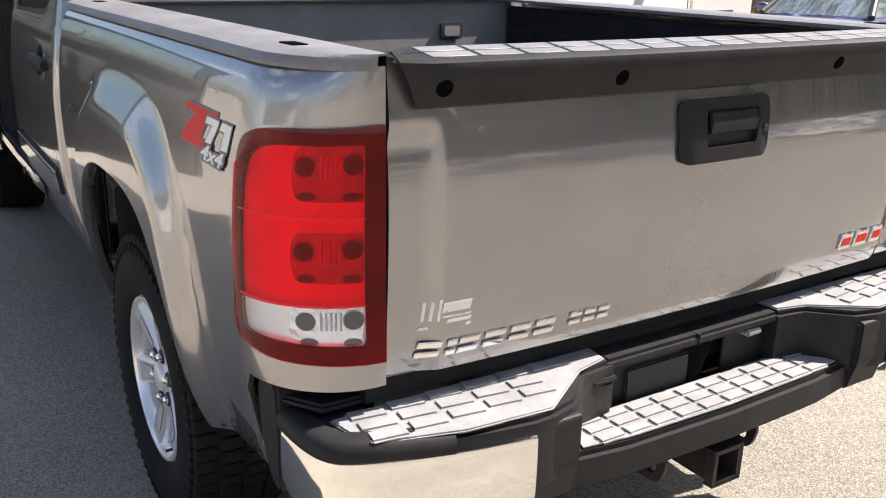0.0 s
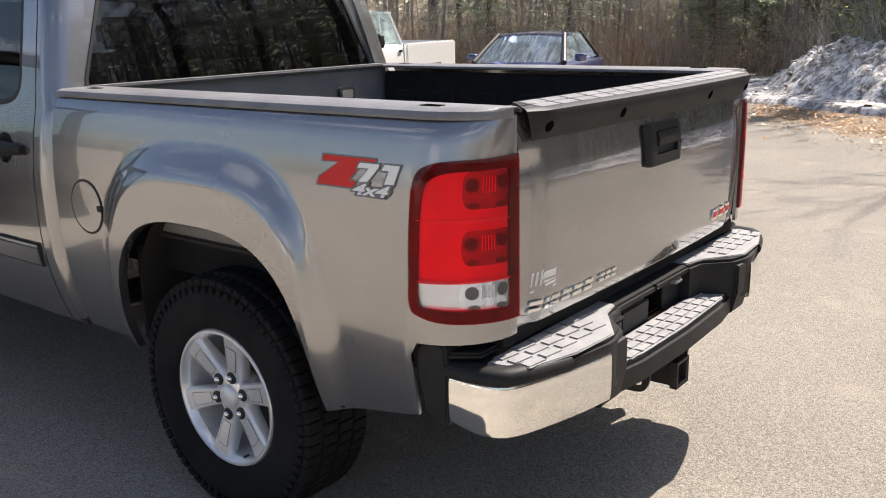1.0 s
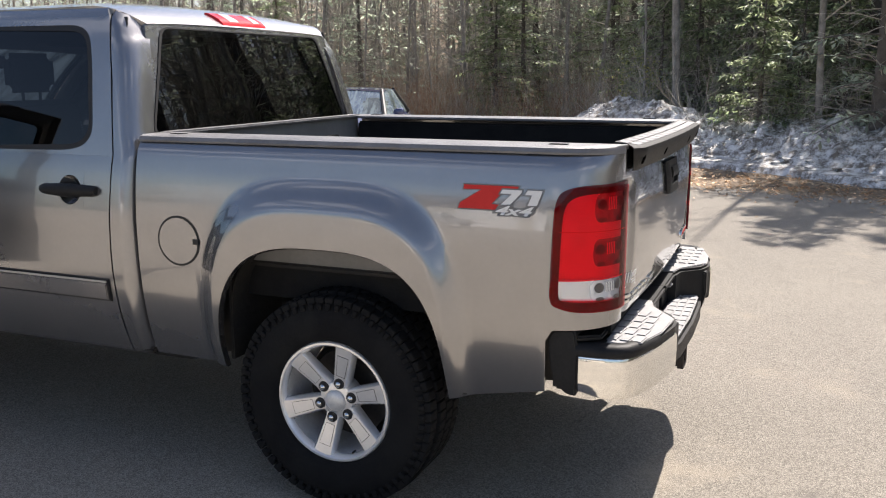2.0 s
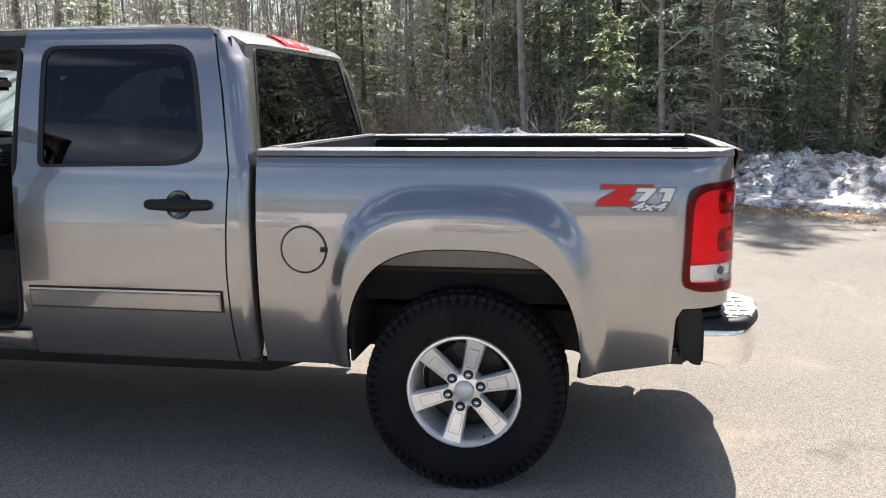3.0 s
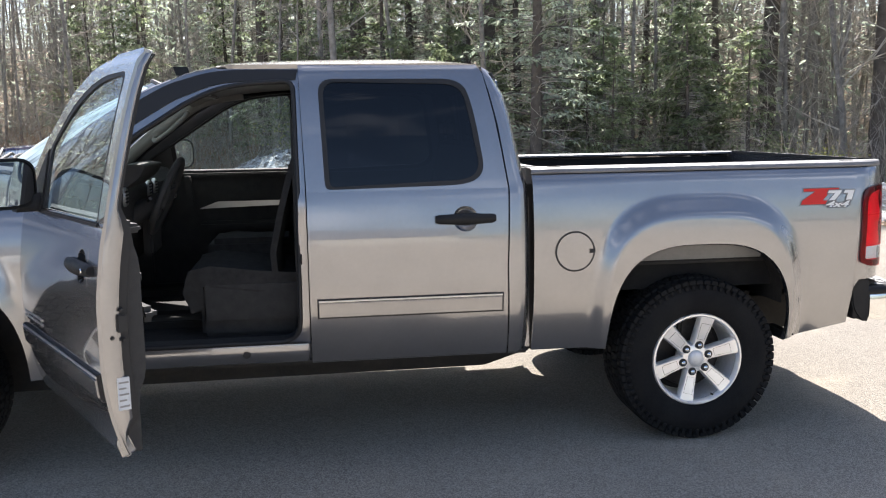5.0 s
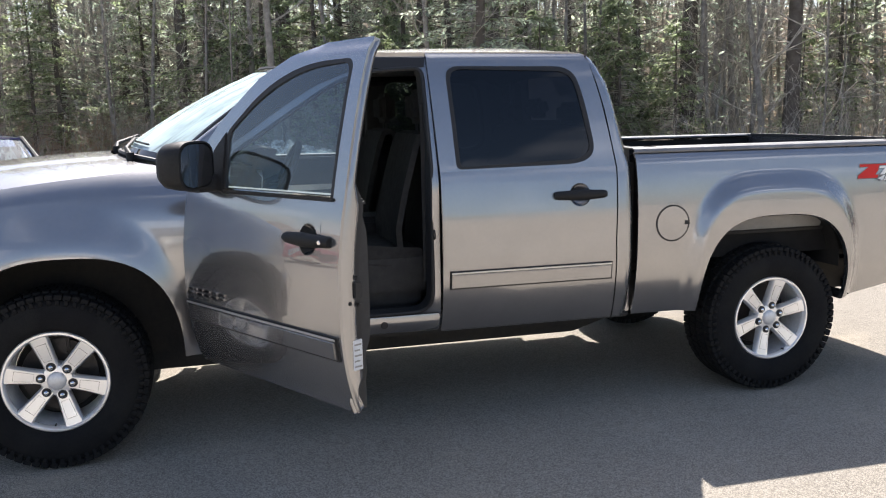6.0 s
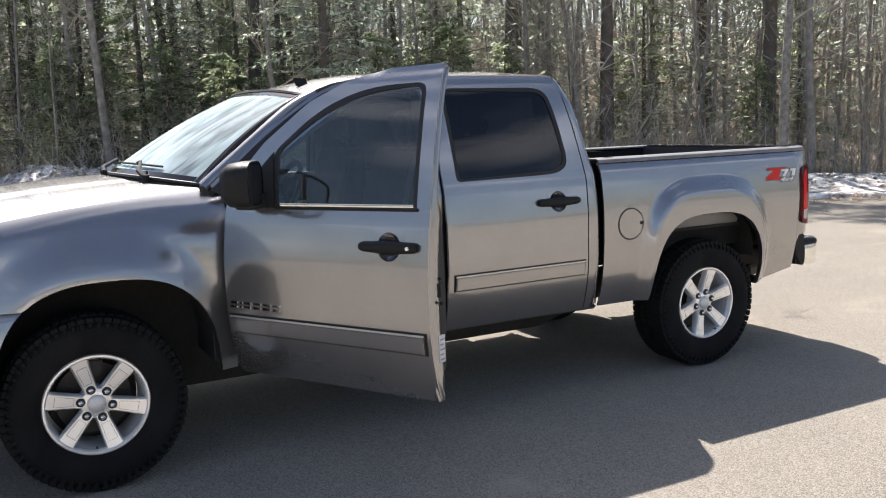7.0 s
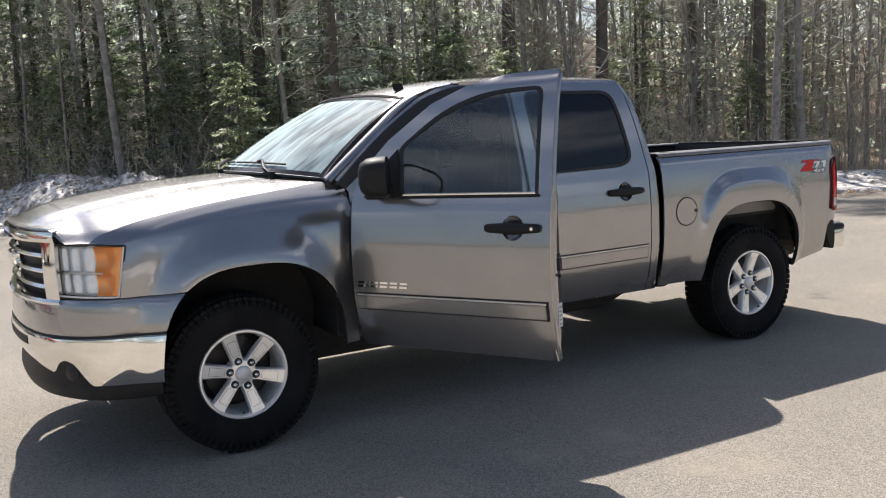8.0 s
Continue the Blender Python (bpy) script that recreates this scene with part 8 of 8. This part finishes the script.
def greenhouse(parent, base, top, paint, glass, pillar=None):
    """Cabin: four leaning glass sides between a belt outline and a roof, with painted pillars. base and top: x_front, x_rear, half-width, z."""
    bf, br, bw, bz = base
    tf, tr, tw, tz = top
    lower = {"fl": Vector((bf, -bw, bz)), "fr": Vector((bf, bw, bz)), "rl": Vector((br, -bw, bz)), "rr": Vector((br, bw, bz))}
    upper = {"fl": Vector((tf, -tw, tz)), "fr": Vector((tf, tw, tz)), "rl": Vector((tr, -tw, tz)), "rr": Vector((tr, tw, tz))}
    for a, b, nm in (("fl", "fr", "windshield"), ("rl", "rr", "back_window"), ("fl", "rl", "side_window"), ("fr", "rr", "side_window")):
        c = sum((lower[a], lower[b], upper[a], upper[b]), Vector()) / 4
        mid = Vector(((bf + br) / 2, 0, bz))
        rows = [[lower[a].lerp(lower[b], i / 8).lerp(upper[a].lerp(upper[b], i / 8), k / 4) + (c - mid).normalized() * 0.05 * math.sin(math.pi * i / 8) for k in range(5)] for i in range(9)]
        g = part(nm, face_to(grid(rows), c - mid), glass, parent)
        g.visible_shadow = False
    for k in ("fl", "fr", "rl", "rr"):
        part("pillar", tube([lower[k], lower[k].lerp(upper[k], 0.5) + Vector((0, 0, 0.01)), upper[k]], [0.05, 0.04, 0.04], 8), pillar or paint, parent)
    for sgy in (-1, 1):
        part("middle_pillar", tube([((bf + br) / 2 + 0.05, sgy * bw * 1.01, bz), ((tf + tr) / 2 + 0.05, sgy * tw * 1.01, tz)], 0.03, 8), pillar or paint, parent)
    rows = [[Vector((tf - 0.06 + (tr - tf + 0.12) * i / 12, (tw + 0.04) * u, tz + 0.055 * (1 - abs(u) ** 2.5) * math.sin(math.pi * (0.15 + 0.7 * i / 12)))) for u in np.linspace(-1, 1, 13)] for i in range(13)]
    part("roof", thicken(grid(rows), (0, 0, 1), 0.04), paint, parent)
    part("cabin_inside", box(bf + 0.25, br - 0.2, -bw + 0.08, bw - 0.08, bz - 0.35, bz + 0.02, 0.05), TRIM_BLACK, parent)
    for y in (-0.38, 0.38):
        part("seat_back", box((bf + br) / 2 - 0.05, (bf + br) / 2 + 0.10, y - 0.24, y + 0.24, bz - 0.3, bz + 0.30, 0.06), TRIM_BLACK, parent)


def blue_sedan():
    """Nose towards local -x."""
    m = Matrix.Translation((-6.55, 11.4, -0.13)) @ Matrix.Rotation(radians(106), 4, "Z")
    car = thing("blue_sedan", "dark blue sedan parked nose-out by the brush", "car", m=m)
    body = shell([(-2.30, 0.55, 0.30, 0.62, 0.5), (-2.25, 0.76, 0.24, 0.70, 0.45), (-1.9, 0.86, 0.20, 0.80, 0.42), (-1.2, 0.88, 0.18, 0.93, 0.40), (-0.7, 0.89, 0.18, 0.98, 0.38), (0.6, 0.89, 0.18, 0.99, 0.38), (1.5, 0.88, 0.18, 1.0, 0.40), (2.1, 0.84, 0.24, 0.98, 0.42), (2.30, 0.72, 0.32, 0.90, 0.5)], 32)
    part("body", body, BLUE_PAINT, car)
    greenhouse(car, (-1.05, 1.55, 0.80, 0.95), (-0.25, 0.95, 0.60, 1.40), BLUE_PAINT, PARKED_GLASS, pillar=SEAL)
    for sg in (-1, 1):
        mir = shell([(-0.70, 0.03, -0.03, 0.03, 0.6), (-0.68, 0.09, -0.06, 0.06, 0.6), (-0.60, 0.10, -0.07, 0.07, 0.5)], 16)
        bmesh.ops.translate(mir, vec=(0, sg * 0.98, 1.02), verts=mir.verts)
        part("door_mirror", mir, BLUE_PAINT, car)
        hl = shell([(-2.26, 0.10, 0.56, 0.66, 0.5), (-2.05, 0.16, 0.58, 0.74, 0.5)], 16)
        bmesh.ops.translate(hl, vec=(0, sg * 0.62, 0), verts=hl.verts)
        part("headlight", hl, LAMP_SILVER, car)
        for x in (-1.42, 1.35):
            simple_wheel(car, x, sg * 0.80)
    part("grille", box(-2.315, -2.27, -0.35, 0.35, 0.50, 0.62, 0.02), SEAL, car)


def work_pickup(name, label, paint, x, y, z, turn):
    m = Matrix.Translation((x, y, z)) @ Matrix.Rotation(radians(turn), 4, "Z") @ Matrix.Scale(1.08, 4)
    car = thing(name, label, "pickup truck", m=m)
    hood = shell([(-2.55, 0.78, 0.45, 0.95, 0.35), (-2.45, 0.90, 0.42, 1.05, 0.32), (-1.9, 0.95, 0.42, 1.12, 0.30), (-1.0, 0.97, 0.42, 1.17, 0.28), (0.65, 0.97, 0.40, 1.18, 0.26), (0.68, 0.90, 0.45, 1.1, 0.26)], 32)
    part("body", hood, paint, car)
    greenhouse(car, (-0.95, 0.62, 0.88, 1.15), (-0.35, 0.50, 0.70, 1.72), paint, PARKED_GLASS)
    bedbox = bmesh.new()
    for y0, y1 in ((-0.97, -0.90), (0.90, 0.97)):
        box(0.72, 2.85, y0, y1, 0.55, 1.17, 0.025, bedbox)
    box(0.72, 2.85, -0.90, 0.90, 0.62, 0.70, 0.0, bedbox)
    box(0.72, 0.77, -0.90, 0.90, 0.62, 1.17, 0.015, bedbox)
    box(2.80, 2.86, -0.90, 0.90, 0.60, 1.17, 0.015, bedbox)
    part("bed", bedbox, paint, car)
    part("bed_liner", box(0.78, 2.79, -0.89, 0.89, 0.70, 1.02, 0.02), BLACK_PLASTIC, car)
    part("rear_bumper", box(2.84, 2.98, -0.90, 0.90, 0.48, 0.62, 0.03), CHROME, car)
    part("front_bumper", box(-2.66, -2.50, -0.94, 0.94, 0.42, 0.62, 0.04), CHROME, car)
    part("grille", box(-2.57, -2.53, -0.55, 0.55, 0.70, 0.95, 0.02), SEAL, car)
    for sg in (-1, 1):
        part("headlight", box(-2.57, -2.50, min(sg * 0.58, sg * 0.86), max(sg * 0.58, sg * 0.86), 0.72, 0.94, 0.03), LAMP_SILVER, car)
        mir = shell([(-0.72, 0.05, -0.08, 0.08, 0.5), (-0.70, 0.11, -0.12, 0.12, 0.5), (-0.60, 0.12, -0.12, 0.12, 0.45)], 16)
        bmesh.ops.translate(mir, vec=(0, sg * 1.10, 1.24), verts=mir.verts)
        part("door_mirror", mir, BLACK_PLASTIC, car)
        arch_well = shell([(1.35, 0.10, 0.30, 0.80, 0.7), (1.40, 0.12, 0.30, 0.86, 0.7), (2.15, 0.12, 0.30, 0.86, 0.7), (2.20, 0.10, 0.30, 0.80, 0.7)], 20)
        bmesh.ops.translate(arch_well, vec=(0, sg * 0.865, 0), verts=arch_well.verts)
        part("wheel_well", arch_well, DARK, car)
        part("door_handle", box(0.36, 0.50, min(sg * 0.97, sg * 0.99), max(sg * 0.97, sg * 0.99), 1.02, 1.06, 0.008), BLACK_PLASTIC, car)
        part("door_seam", box(0.575, 0.583, min(sg * 0.96, sg * 0.975), max(sg * 0.96, sg * 0.975), 0.50, 1.15), SEAL, car)
        for x in (-1.65, 1.78):
            simple_wheel(car, x, sg * 0.86, 0.37, 0.24)


blue_sedan()
work_pickup("white_pickup", "white regular-cab pickup parked beside the sedan", WHITE_PAINT, -10.10, 10.05, -0.13, 103)
work_pickup("red_pickup", "bright red pickup parked beyond the white one", RED_PAINT, -14.7, 6.3, -0.10, 100)


def workshop(x, y):
    """Low pale building across the lot, unseen, added so the paint has pale shapes to mirror."""
    m = Matrix.Translation((x, y, 0))
    shop = thing("workshop_building", "low pale building added out of view for paint reflections", "building", m=m)
    part("wall", box(-11.0, 11.0, -9.0, 0.0, 0.0, 3.6, 0.03), SIDING, shop, "tan clapboard wall")
    roof = prism([(-9.6, 3.55), (0.6, 3.55), (0.6, 3.75), (-4.5, 5.6), (-9.6, 3.75)], lambda a, b, d: Vector((d, a, b)), -11.5, 11.5, 0.02)
    part("roof", roof, SHINGLE, shop, "dark shingle roof")
    for cx in (-8.0, -4.2, -0.4):
        d = part("roll_up_door", box(cx - 1.5, cx + 1.5, 0.0, 0.06, 0.0, 2.7, 0.01), WHITE_PAINT, shop, "white roll-up door")
        for k in range(1, 5):
            part("door_groove", box(cx - 1.48, cx + 1.48, 0.055, 0.064, k * 0.54 - 0.012, k * 0.54 + 0.012), TRIM_GREY, d)


workshop(-7.0, -34.0)
# two unseen pickups added as pale shapes for the paint to mirror
work_pickup("white_pickup", "white pickup added out of view for paint reflections", WHITE_PAINT, -3.2, -26.5, 0.0, -82)
work_pickup("white_pickup", "second white pickup added out of view for reflections", WHITE_PAINT, -11.0, -27.0, 0.0, -95)
